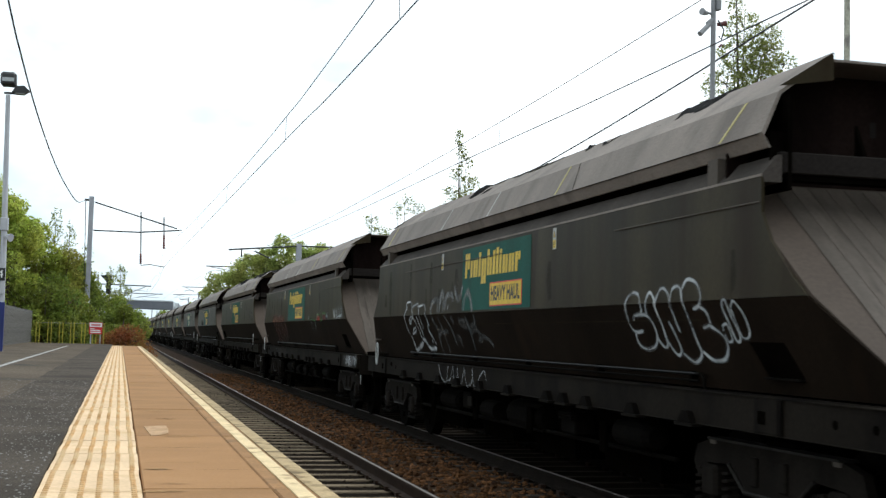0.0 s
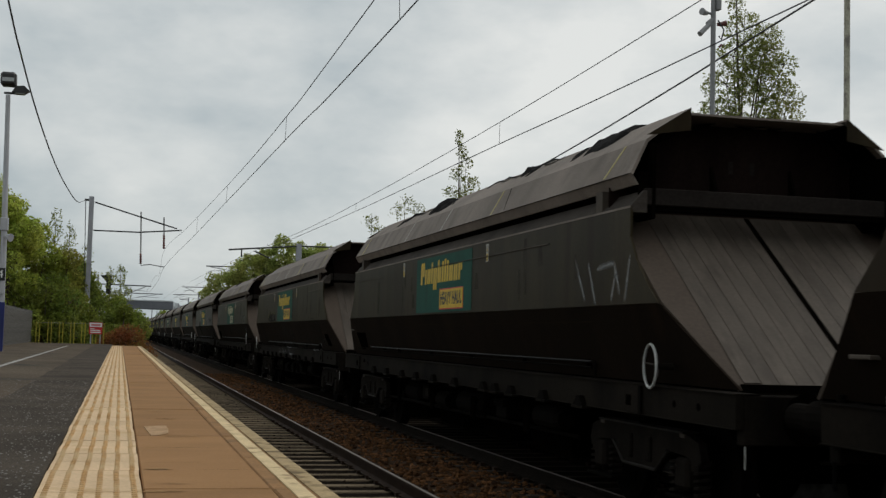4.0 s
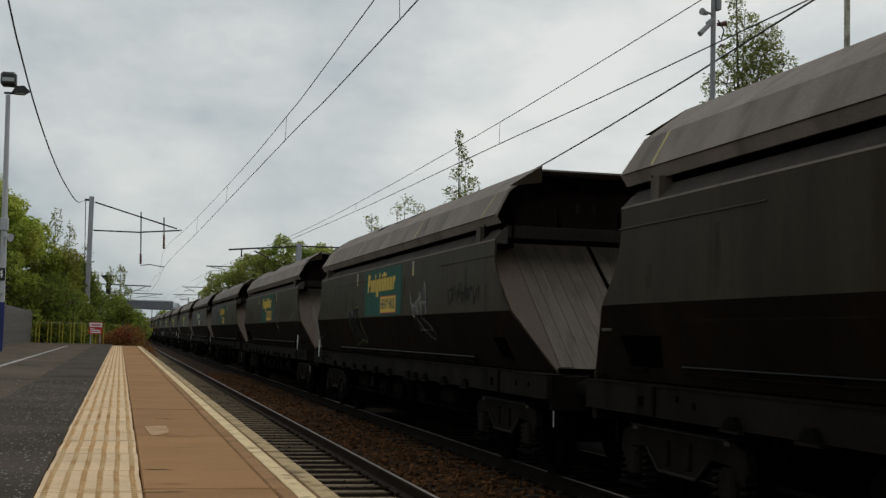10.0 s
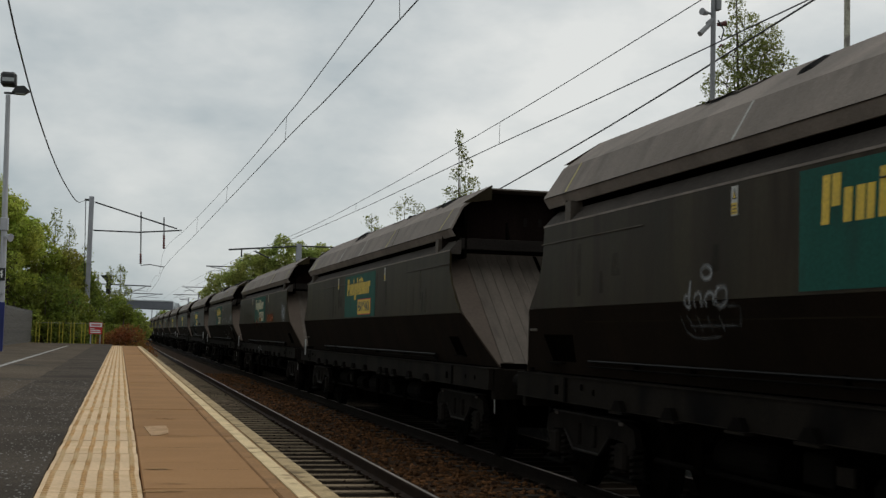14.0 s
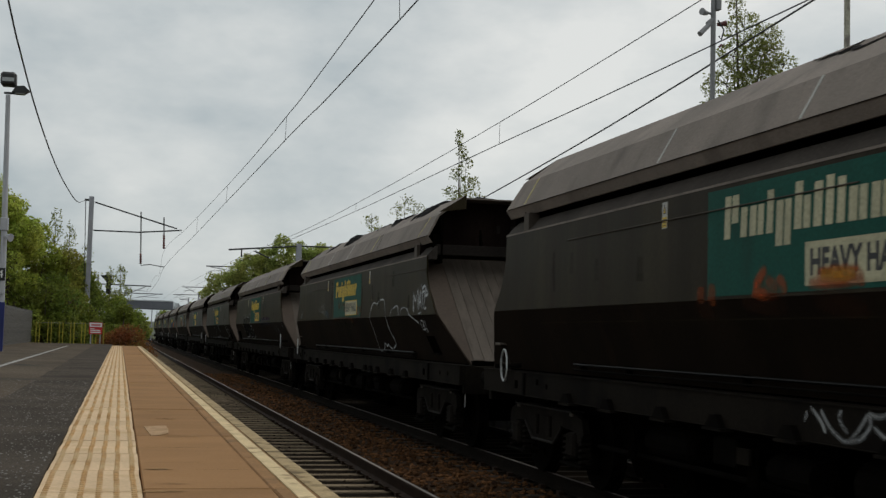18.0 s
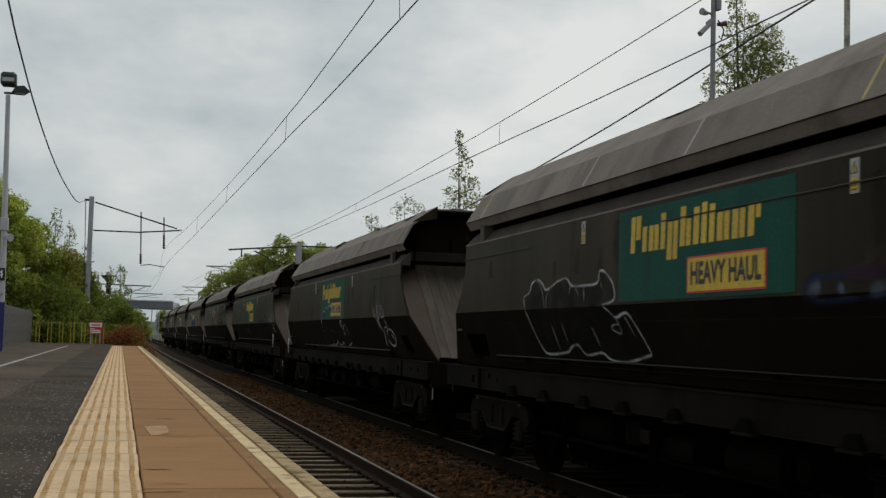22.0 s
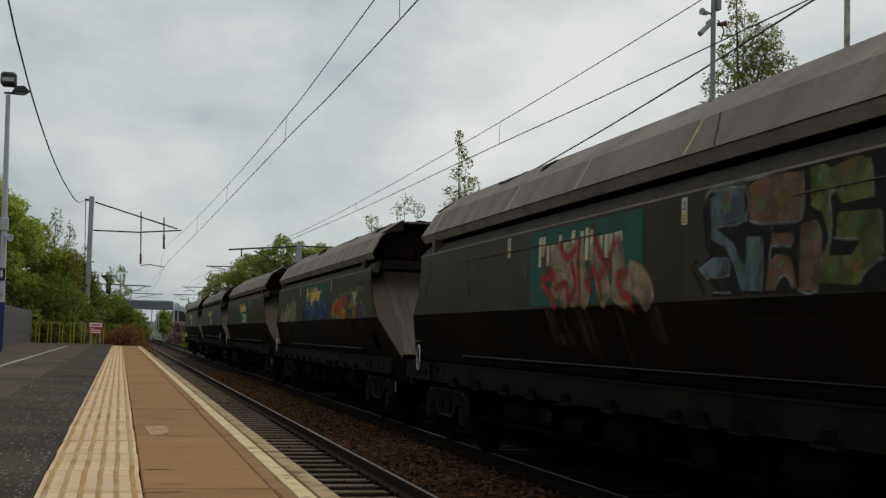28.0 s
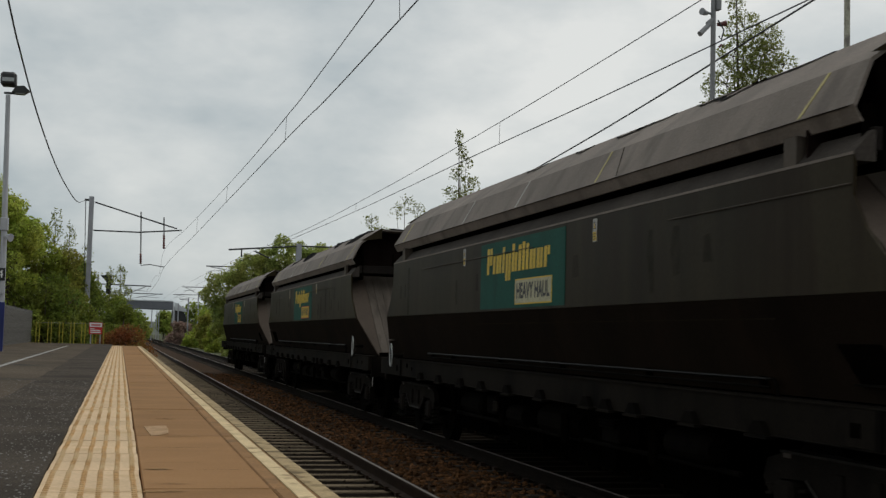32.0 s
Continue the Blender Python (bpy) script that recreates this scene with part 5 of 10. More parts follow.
    brush(w, [(11.48, 1.99), (11.45, 2.04)], 0.07, WHITE, 'white blot', 0.005, 2)
    brush(w, [(10.71, 2.05), (10.68, 2.03)], 0.07, WHITE, 'white blot', 0.005, 2)
    brush(w, [(10.27, 1.73), (10.3, 1.67)], 0.07, WHITE, 'white blot', 0.005, 2)
    brush(w, [(10.3, 1.52), (10.26, 1.47)], 0.025, WHITE, 'small white dabs', 0.005, 2)
    brush(w, [(10.26, 1.53), (10.28, 1.48)], 0.025, WHITE, 'small white dabs', 0.005, 2)
    brush(w, [(9.86, 1.89), (9.86, 1.98), (9.74, 2.07), (9.47, 2.1), (9.45, 2.02), (9.47, 1.9)], 0.085, spray((0.24, 0.24, 0.235), 0.55), 'faded grey sprayed letters', 0.005, 5)
    brush(w, [(9.4, 1.9), (9.32, 2.04), (9.25, 2.17), (9.15, 2.18), (9.12, 2.03), (9.16, 1.92)], 0.085, spray((0.24, 0.24, 0.235), 0.55), 'faded grey sprayed letters', 0.005, 5)
    brush(w, [(9.04, 1.94), (8.99, 2.1), (8.87, 2.15), (8.64, 2.14), (8.6, 2.05)], 0.085, spray((0.24, 0.24, 0.235), 0.55), 'faded grey sprayed letters', 0.005, 5)
    brush(w, [(8.87, 1.94), (8.85, 2.01)], 0.085, spray((0.24, 0.24, 0.235), 0.55), 'faded grey sprayed letters', 0.005, 5)
    brush(w, [(8.53, 2.26), (8.46, 2.16), (8.32, 2.08), (8.18, 2.13), (8.1, 2.25)], 0.085, spray((0.24, 0.24, 0.235), 0.55), 'faded grey sprayed letters', 0.005, 5)
    brush(w, [(8.04, 1.91), (8.01, 2.03), (7.92, 2.13), (7.79, 2.15), (7.68, 2.05), (7.6, 1.9)], 0.085, spray((0.24, 0.24, 0.235), 0.55), 'faded grey sprayed letters', 0.005, 5)
    brush(w, [(9.88, 1.86), (9.79, 1.72), (9.59, 1.64), (9.79, 1.57), (9.8, 1.44), (9.76, 1.28)], 0.06, FAINT, 'faded grey sprayed letters', 0.005, 4)
    brush(w, [(9.5, 1.85), (9.43, 1.63), (9.4, 1.35)], 0.06, FAINT, 'faded grey sprayed letters', 0.005, 4)
    brush(w, [(9.59, 1.64), (9.13, 1.65)], 0.06, FAINT, 'faded grey sprayed letters', 0.005, 4)
    brush(w, [(9.13, 1.86), (8.93, 1.68), (8.89, 1.46)], 0.06, FAINT, 'faded grey sprayed letters', 0.005, 4)
    brush(w, [(8.81, 1.84), (8.72, 1.78), (8.75, 1.85)], 0.06, FAINT, 'faded grey sprayed letters', 0.005, 4)
    brush(w, [(8.8, 1.53), (8.67, 1.58), (8.58, 1.55), (8.63, 1.45)], 0.06, FAINT, 'faded grey sprayed letters', 0.005, 4)
    brush(w, [(8.36, 1.83), (8.39, 1.74), (8.05, 1.71), (7.98, 1.79), (8.31, 1.79)], 0.06, FAINT, 'faded grey sprayed letters', 0.005, 4)
    brush(w, [(8.04, 1.85), (7.98, 1.64), (8.01, 1.4)], 0.06, FAINT, 'faded grey sprayed letters', 0.005, 4)
    brush(w, [(7.59, 1.86), (7.62, 1.76), (7.91, 1.69), (7.98, 1.64), (7.63, 1.67), (7.56, 1.62), (7.68, 1.52), (7.48, 1.58), (7.23, 1.55), (7.11, 1.47)], 0.06, FAINT, 'faded grey sprayed letters', 0.005, 4)
    brush(w, [(9.32, 1.2), (9.2, 1.07), (9.01, 0.97), (8.83, 0.96), (8.76, 1.2)], 0.026, DRAB, 'white sprayed loops on the solebar', 0.005, 4)
    brush(w, [(8.74, 0.98), (8.62, 1.01), (8.5, 1.19)], 0.026, DRAB, 'white sprayed loops on the solebar', 0.005, 4)
    brush(w, [(8.5, 1.18), (8.42, 0.99), (8.29, 0.99), (8.26, 1.2)], 0.026, DRAB, 'white sprayed loops on the solebar', 0.005, 4)
    brush(w, [(8.26, 1.19), (8.19, 1.01), (8.04, 0.97), (7.91, 1.18)], 0.026, DRAB, 'white sprayed loops on the solebar', 0.005, 4)
    brush(w, [(7.91, 1.17), (7.77, 0.95), (7.53, 1.01), (7.52, 1.18)], 0.026, DRAB, 'white sprayed loops on the solebar', 0.005, 4)
    brush(w, [(7.52, 1.17), (7.44, 0.98), (7.29, 0.96), (7.17, 1.08), (6.97, 1.16), (6.86, 1.05)], 0.026, DRAB, 'white sprayed loops on the solebar', 0.005, 4)
    w = wagons[2]
    brush(w, [(11.75, 2.01), (11.58, 1.74), (11.45, 1.47)], 0.1, PINKISH, 'faint pinkish sprayed letters', 0.005, 5)
    brush(w, [(11.15, 1.94), (10.89, 1.65), (10.74, 1.42)], 0.1, PINKISH, 'faint pinkish sprayed letters', 0.005, 5)
    brush(w, [(10.49, 1.96), (10.19, 1.54)], 0.1, PINKISH, 'faint pinkish sprayed letters', 0.005, 5)
    brush(w, [(9.88, 1.98), (9.6, 1.54)], 0.1, PINKISH, 'faint pinkish sprayed letters', 0.005, 5)
    brush(w, [(9.3, 1.99), (9.06, 1.55)], 0.1, PINKISH, 'faint pinkish sprayed letters', 0.005, 5)
    brush(w, [(11.88, 2.02), (11.16, 2.05), (10.39, 1.99), (9.78, 2.03), (9.21, 1.96)], 0.1, PINKISH, 'faint pinkish sprayed letters', 0.005, 5)
    brush(w, [(4.43, 1.93), (4.09, 1.94), (3.81, 1.9), (3.41, 1.89), (3.23, 2), (3.13, 2.02), (2.68, 2), (2.63, 1.89), (2.41, 1.89), (2.47, 2), (2.33, 2.04), (2, 2.04), (1.72, 1.98)], 0.03, LEAFY, 'thin green sprayed outline', 0.005, 5)
    area(w, [(3.14, 1.97), (2.69, 1.98), (2.65, 1.88), (3.01, 1.88), (3.18, 1.9)], RED, 'red sprayed block', 0.003, 4)
    area(w, [(2.27, 1.99), (2, 2), (1.91, 1.89), (2.24, 1.89)], RED, 'red sprayed block', 0.003, 4)
    brush(w, [(1.85, 1.98), (1.75, 1.92), (1.67, 1.92)], 0.07, spray((0.03, 0.045, 0.11), 0.7), 'dark blue sprayed mark', 0.005, 5)
    brush(w, [(1.68, 2.09), (1.67, 1.92)], 0.022, WHITE, 'white sprayed star', 0.005, 5)
    brush(w, [(1.77, 2.01), (1.58, 1.98)], 0.022, WHITE, 'white sprayed star', 0.005, 5)
    brush(w, [(1.74, 2.05), (1.61, 1.93)], 0.022, WHITE, 'white sprayed star', 0.005, 5)
    brush(w, [(1.61, 2.06), (1.74, 1.94)], 0.022, WHITE, 'white sprayed star', 0.005, 5)
    brush(w, [(4.46, 2), (4.46, 1.88)], 0.022, WHITE, 'white sprayed star', 0.005, 5)
    brush(w, [(4.52, 1.93), (4.38, 1.94)], 0.022, WHITE, 'white sprayed star', 0.005, 5)
    brush(w, [(4.15, 1.87), (4.23, 1.66)], 0.06, FAINT, 'faint sprayed letters', 0.005, 5)
    brush(w, [(4.21, 1.85), (3.96, 1.8), (4, 1.69), (4.24, 1.64)], 0.06, FAINT, 'faint sprayed letters', 0.005, 5)
    brush(w, [(3.72, 1.86), (3.69, 1.64)], 0.06, FAINT, 'faint sprayed letters', 0.005, 5)
    brush(w, [(3.42, 1.87), (3.82, 1.62)], 0.06, FAINT, 'faint sprayed letters', 0.005, 5)
    brush(w, [(3.43, 1.85), (3.34, 1.62)], 0.06, FAINT, 'faint sprayed letters', 0.005, 5)
    brush(w, [(0.86, 2.12), (0.63, 1.9)], 0.07, spray((0.36, 0.38, 0.38), 0.75), 'dull white tag', 0.005, 5)
    brush(w, [(0.65, 2.1), (0.6, 1.88)], 0.07, spray((0.36, 0.38, 0.38), 0.75), 'dull white tag', 0.005, 5)
    brush(w, [(0.45, 2.12), (0.38, 1.89)], 0.07, spray((0.36, 0.38, 0.38), 0.75), 'dull white tag', 0.005, 5)
    brush(w, [(0.12, 2.15), (0.05, 1.9)], 0.07, spray((0.36, 0.38, 0.38), 0.75), 'dull white tag', 0.005, 5)
    brush(w, [(0.28, 1.94), (-0.25, 1.97)], 0.07, spray((0.36, 0.38, 0.38), 0.75), 'dull white tag', 0.005, 5)
    brush(w, [(-0.16, 2.16), (-0.29, 1.93)], 0.07, spray((0.36, 0.38, 0.38), 0.75), 'dull white tag', 0.005, 5)
    drips(w, -2.1, -0.7, 0.95, 1.185, 46, spray((0.4, 0.4, 0.4), 0.75), 0.045, 68)
    brush(w, [(11.72, 1.87), (11.5, 1.62), (11.46, 1.34)], 0.17, spray((0.045, 0.036, 0.03), 0.6), 'greyish sprayed letter fills', 0.004, 5)
    brush(w, [(11.3, 1.91), (11.02, 1.66), (11.01, 1.36)], 0.17, spray((0.045, 0.036, 0.03), 0.6), 'greyish sprayed letter fills', 0.004, 5)
    brush(w, [(10.67, 1.85), (10.55, 1.63), (10.42, 1.34)], 0.17, spray((0.045, 0.036, 0.03), 0.6), 'greyish sprayed letter fills', 0.004, 5)
    brush(w, [(10.28, 1.84), (10.17, 1.63), (10.11, 1.36)], 0.17, spray((0.045, 0.036, 0.03), 0.6), 'greyish sprayed letter fills', 0.004, 5)
    brush(w, [(9.32, 1.85), (9.35, 1.63), (9.34, 1.38)], 0.17, spray((0.045, 0.036, 0.03), 0.6), 'greyish sprayed letter fills', 0.004, 5)
    brush(w, [(11.9, 2), (11.75, 1.92), (11.44, 2), (11.26, 1.91), (10.87, 1.99), (10.68, 1.9), (10.19, 2.02), (9.98, 1.91), (9.61, 1.92)], 0.055, spray((0.3, 0.055, 0.035), 0.6), 'soft red sprayed glow', 0.005, 3)
    brush(w, [(9.54, 1.87), (9.32, 1.99), (9.2, 1.89), (9.06, 1.79)], 0.055, spray((0.3, 0.055, 0.035), 0.6), 'soft red sprayed glow', 0.005, 3)
    brush(w, [(11.67, 1.83), (11.47, 1.55), (11.5, 1.38)], 0.06, spray((0.2, 0.04, 0.025), 0.5), 'red sprayed strokes', 0.006, 5)
    brush(w, [(11.17, 1.86), (11.09, 1.56), (11.22, 1.35)], 0.06, spray((0.2, 0.04, 0.025), 0.5), 'red sprayed strokes', 0.006, 5)
    brush(w, [(10.57, 1.85), (10.48, 1.69)], 0.06, spray((0.2, 0.04, 0.025), 0.5), 'red sprayed strokes', 0.006, 5)
    brush(w, [(10.1, 1.75), (10.07, 1.42)], 0.06, spray((0.2, 0.04, 0.025), 0.5), 'red sprayed strokes', 0.006, 5)
    brush(w, [(9.41, 1.74), (9.41, 1.52)], 0.06, spray((0.2, 0.04, 0.025), 0.5), 'red sprayed strokes', 0.006, 5)
    brush(w, [(11.83, 1.91), (11.52, 1.87), (11.4, 1.97), (11.15, 1.89), (10.79, 1.88), (10.67, 1.85), (10.16, 1.95), (10.01, 1.88), (9.62, 1.87), (9.64, 1.74), (9.92, 1.66)], 0.022, SOOT, 'dark letter outline', 0.007, 3)
    brush(w, [(10.79, 1.88), (10.71, 1.59), (10.72, 1.37)], 0.022, SOOT, 'dark letter outline', 0.007, 3)
    brush(w, [(9.66, 1.72), (9.3, 1.89), (9.12, 1.77)], 0.022, SOOT, 'dark letter outline', 0.007, 3)
    drips(w, 8.3, 11.4, 0.95, 1.17, 30, spray((0.16, 0.15, 0.14), 0.4), 0.04, 69, "pale runs of paint")
    w = wagons[3]
    brush(w, [(1.33, 2.35), (1.05, 1.95)], 0.045, DRAB, 'dull white tag', 0.005, 5)
    brush(w, [(0.97, 2.31), (0.76, 1.91)], 0.045, DRAB, 'dull white tag', 0.005, 5)
    brush(w, [(0.73, 2.24), (0.28, 2.26), (0.36, 1.94)], 0.045, DRAB, 'dull white tag', 0.005, 5)
    brush(w, [(0.28, 2.26), (0.15, 1.99)], 0.045, DRAB, 'dull white tag', 0.005, 5)
    brush(w, [(-0.08, 2.33), (0.03, 1.93)], 0.045, DRAB, 'dull white tag', 0.005, 5)
    w = wagons[4]
    area(w, [(10.63, 1.94), (10.57, 2.08), (10.39, 2.18), (10.17, 2.2), (9.9, 2.14), (9.65, 2.19), (9.43, 2.19), (9.27, 2.13), (9.08, 2.15), (8.9, 2.1), (8.84, 1.93)], SOOT, 'dark sprayed bubble fill', 0.003, 4)
    brush(w, [(10.65, 1.93), (10.58, 2.08), (10.41, 2.19), (10.17, 2.21), (9.9, 2.15), (9.81, 2.11), (9.64, 2.19), (9.43, 2.2), (9.27, 2.13), (9.08, 2.16), (8.89, 2.11), (8.83, 1.94)], 0.03, spray((0.24, 0.23, 0.1), 0.8), 'thin yellowish sprayed outline', 0.005, 5)
    brush(w, [(9.87, 2.13), (9.86, 1.95)], 0.018, SOOT, 'dark letter gap', 0.005, 5)
    brush(w, [(9.27, 2.12), (9.26, 1.93)], 0.018, SOOT, 'dark letter gap', 0.005, 5)
    brush(w, [(7.46, 1.2), (7.45, 1.01)], 0.05, spray((0.2, 0.2, 0.195), 0.6), 'white runs of paint', 0.005, 3)
    brush(w, [(6.9, 1.21), (6.9, 1.01)], 0.05, spray((0.2, 0.2, 0.195), 0.6), 'white runs of paint', 0.005, 3)
    brush(w, [(6.88, 1.22), (6.61, 1.03)], 0.05, spray((0.2, 0.2, 0.195), 0.6), 'white runs of paint', 0.005, 3)
    brush(w, [(6.12, 1.2), (6.27, 1.02)], 0.05, spray((0.2, 0.2, 0.195), 0.6), 'white runs of paint', 0.005, 3)
    brush(w, [(5.96, 1.21), (5.79, 1.03)], 0.05, spray((0.2, 0.2, 0.195), 0.6), 'white runs of paint', 0.005, 3)
    brush(w, [(5.53, 1.21), (5.39, 1.04), (5.05, 1.05), (4.79, 1.04)], 0.05, spray((0.2, 0.2, 0.195), 0.6), 'white runs of paint', 0.005, 3)
    # glints on the pipe, put in as short white strokes
    brush(w, [(8.23, 1.34), (8.15, 1.34)], 0.02, WHITE, 'glints painted in white along the pipe', 0.05, 2)
    brush(w, [(7.65, 1.34), (7.57, 1.35)], 0.02, WHITE, 'glints painted in white along the pipe', 0.05, 2)
    brush(w, [(7.4, 1.34), (7.33, 1.35)], 0.02, WHITE, 'glints painted in white along the pipe', 0.05, 2)
    brush(w, [(6.8, 1.34), (6.73, 1.35)], 0.02, WHITE, 'glints painted in white along the pipe', 0.05, 2)
    brush(w, [(6.46, 1.34), (6.39, 1.35)], 0.02, WHITE, 'glints painted in white along the pipe', 0.05, 2)
    brush(w, [(5.98, 1.35), (5.91, 1.35)], 0.02, WHITE, 'glints painted in white along the pipe', 0.05, 2)
    brush(w, [(8.2, 1.86), (8.09, 1.64), (8.14, 1.4)], 0.05, spray((0.05, 0.048, 0.044), 0.5), 'faint sprayed letters', 0.005, 4)
    brush(w, [(7.78, 1.88), (7.82, 1.64)], 0.05, spray((0.05, 0.048, 0.044), 0.5), 'faint sprayed letters', 0.005, 4)
    brush(w, [(7.41, 1.8), (7.39, 1.4)], 0.05, spray((0.05, 0.048, 0.044), 0.5), 'faint sprayed letters', 0.005, 4)
    brush(w, [(7.31, 1.82), (7.28, 1.69), (7.05, 1.64), (6.75, 1.79), (6.8, 1.89)], 0.05, spray((0.05, 0.048, 0.044), 0.5), 'faint sprayed letters', 0.005, 4)
    brush(w, [(6.39, 1.81), (6.39, 1.59), (6.36, 1.4)], 0.05, spray((0.05, 0.048, 0.044), 0.5), 'faint sprayed letters', 0.005, 4)
    brush(w, [(5.93, 1.87), (5.88, 1.64), (5.9, 1.41)], 0.05, spray((0.05, 0.048, 0.044), 0.5), 'faint sprayed letters', 0.005, 4)
    brush(w, [(6.05, 1.5), (5.56, 1.51)], 0.05, spray((0.05, 0.048, 0.044), 0.5), 'faint sprayed letters', 0.005, 4)
    brush(w, [(7.7, 2.07), (7.68, 1.93)], 0.06, spray((0.1, 0.14, 0.12), 0.4), 'faint sprayed letters', 0.005, 3)
    brush(w, [(7.21, 2.01), (7.18, 1.91)], 0.06, spray((0.1, 0.14, 0.12), 0.4), 'faint sprayed letters', 0.005, 3)
    brush(w, [(6.69, 2.01), (6.72, 1.93)], 0.06, spray((0.1, 0.14, 0.12), 0.4), 'faint sprayed letters', 0.005, 3)
    brush(w, [(6.01, 1.97), (6, 1.93)], 0.06, spray((0.1, 0.14, 0.12), 0.4), 'faint sprayed letters', 0.005, 3)
    brush(w, [(5.53, 2.02), (5.54, 1.94)], 0.06, spray((0.1, 0.14, 0.12), 0.4), 'faint sprayed letters', 0.005, 3)
    brush(w, [(6.43, 1.72), (6.38, 1.72)], 0.012, DRAB, 'scratched line', 0.005, 2)
    brush(w, [(5.97, 1.72), (5.9, 1.72)], 0.012, DRAB, 'scratched line', 0.005, 2)
    brush(w, [(2.04, 1.87), (1.84, 1.76), (1.51, 1.7), (1.28, 1.62), (1.18, 1.52), (1.16, 1.41)], 0.03, spray((0.06, 0.06, 0.058), 0.4), 'faint pale tag', 0.005, 4)
    brush(w, [(1.35, 1.92), (1.32, 1.78), (1.16, 1.69)], 0.03, spray((0.06, 0.06, 0.058), 0.4), 'faint pale tag', 0.005, 4)
    brush(w, [(1.12, 1.91), (1.03, 1.78)], 0.03, spray((0.06, 0.06, 0.058), 0.4), 'faint pale tag', 0.005, 4)
    brush(w, [(0.89, 1.91), (0.76, 1.78), (0.71, 1.63), (0.83, 1.69)], 0.03, spray((0.06, 0.06, 0.058), 0.4), 'faint pale tag', 0.005, 4)
    brush(w, [(0.75, 1.94), (0.62, 1.82), (0.53, 1.66), (0.52, 1.51), (0.57, 1.4), (0.77, 1.42), (0.94, 1.55)], 0.03, spray((0.06, 0.06, 0.058), 0.4), 'faint pale tag', 0.005, 4)
    brush(w, [(0.78, 2.05), (0.77, 1.94)], 0.03, spray((0.06, 0.06, 0.058), 0.4), 'faint pale tag', 0.005, 4)
    brush(w, [(1.73, 1.94), (1.23, 1.93)], 0.03, spray((0.06, 0.06, 0.058), 0.4), 'faint pale tag', 0.005, 4)
    brush(w, [(2.1, 1.99), (2.05, 1.94)], 0.09, DRAB, 'pale dab', 0.005, 2)
    # white strokes for the glints around the pipe's end
    brush(w, [(1.3, 1.37), (1.2, 1.36)], 0.025, WHITE, 'glints painted in white near the pipe end', 0.005, 2)
    brush(w, [(1.26, 1.33), (1.18, 1.33)], 0.025, WHITE, 'glints painted in white near the pipe end', 0.005, 2)
    brush(w, [(1.19, 1.28), (1.18, 1.27)], 0.025, WHITE, 'glints painted in white near the pipe end', 0.005, 2)
    brush(w, [(1.2, 1.21), (0.75, 1.19)], 0.025, WHITE, 'glints painted in white near the pipe end', 0.005, 2)
    brush(w, [(7.8, 1.88), (7.65, 1.48)], 0.03, FAINT, 'faint sprayed lines', 0.005, 5)
    brush(w, [(6.77, 1.92), (6.79, 1.54)], 0.03, FAINT, 'faint sprayed lines', 0.005, 5)
    brush(w, [(5.87, 1.9), (5.79, 1.5)], 0.03, FAINT, 'faint sprayed lines', 0.005, 5)
    w = wagons[5]
    brush(w, [(1.83, 2.21), (1.75, 2.08), (1.52, 1.93)], 0.085, spray((0.22, 0.22, 0.215), 0.5), 'soft dull white tag', 0.005, 4)
    brush(w, [(1.42, 2.28), (1.38, 1.92)], 0.085, spray((0.22, 0.22, 0.215), 0.5), 'soft dull white tag', 0.005, 4)
    brush(w, [(1.23, 2.28), (1.15, 1.92)], 0.085, spray((0.22, 0.22, 0.215), 0.5), 'soft dull white tag', 0.005, 4)
    brush(w, [(0.93, 2.1), (0.93, 1.92)], 0.085, spray((0.22, 0.22, 0.215), 0.5), 'soft dull white tag', 0.005, 4)
    brush(w, [(0.7, 2.26), (0.74, 2.07), (0.67, 1.95)], 0.085, spray((0.22, 0.22, 0.215), 0.5), 'soft dull white tag', 0.005, 4)
    brush(w, [(1.07, 2.13), (0.91, 2.14), (0.74, 2.15), (0.54, 2.17), (0.4, 2.24)], 0.12, spray((0.26, 0.28, 0.26), 0.6), 'soft dull white tag', 0.005, 4)
    brush(w, [(0.84, 1.94), (0.51, 1.93)], 0.12, spray((0.26, 0.28, 0.26), 0.6), 'soft dull white tag', 0.005, 4)
    brush(w, [(1.62, 1.91), (1.43, 1.69)], 0.07, spray((0.07, 0.07, 0.068), 0.4), 'faded part of a tag', 0.005, 3)
    brush(w, [(1.39, 1.88), (1.24, 1.71)], 0.07, spray((0.07, 0.07, 0.068), 0.4), 'faded part of a tag', 0.005, 3)
    brush(w, [(0.79, 1.87), (0.75, 1.71)], 0.07, spray((0.07, 0.07, 0.068), 0.4), 'faded part of a tag', 0.005, 3)
    brush(w, [(1.26, 1.54), (0.98, 1.61), (0.74, 1.64), (0.52, 1.58)], 0.2, spray((0.06, 0.06, 0.058), 0.35), 'faint pale cloud', 0.005, 3)
    brush(w, [(1.12, 1.72), (0.42, 1.71)], 0.014, DRAB, 'scratched line', 0.005, 2)
    brush(w, [(0.92, 1.58), (0.88, 1.58)], 0.03, DRAB, 'small pale dab', 0.005, 2)
    brush(w, [(0.92, 1.53), (0.91, 1.52)], 0.03, DRAB, 'small pale dab', 0.005, 2)
    brush(w, [(8.18, 1.86), (7.78, 1.62), (7.29, 1.53)], 0.04, spray((0.06, 0.06, 0.058), 0.4), 'faint sprayed marks', 0.005, 5)
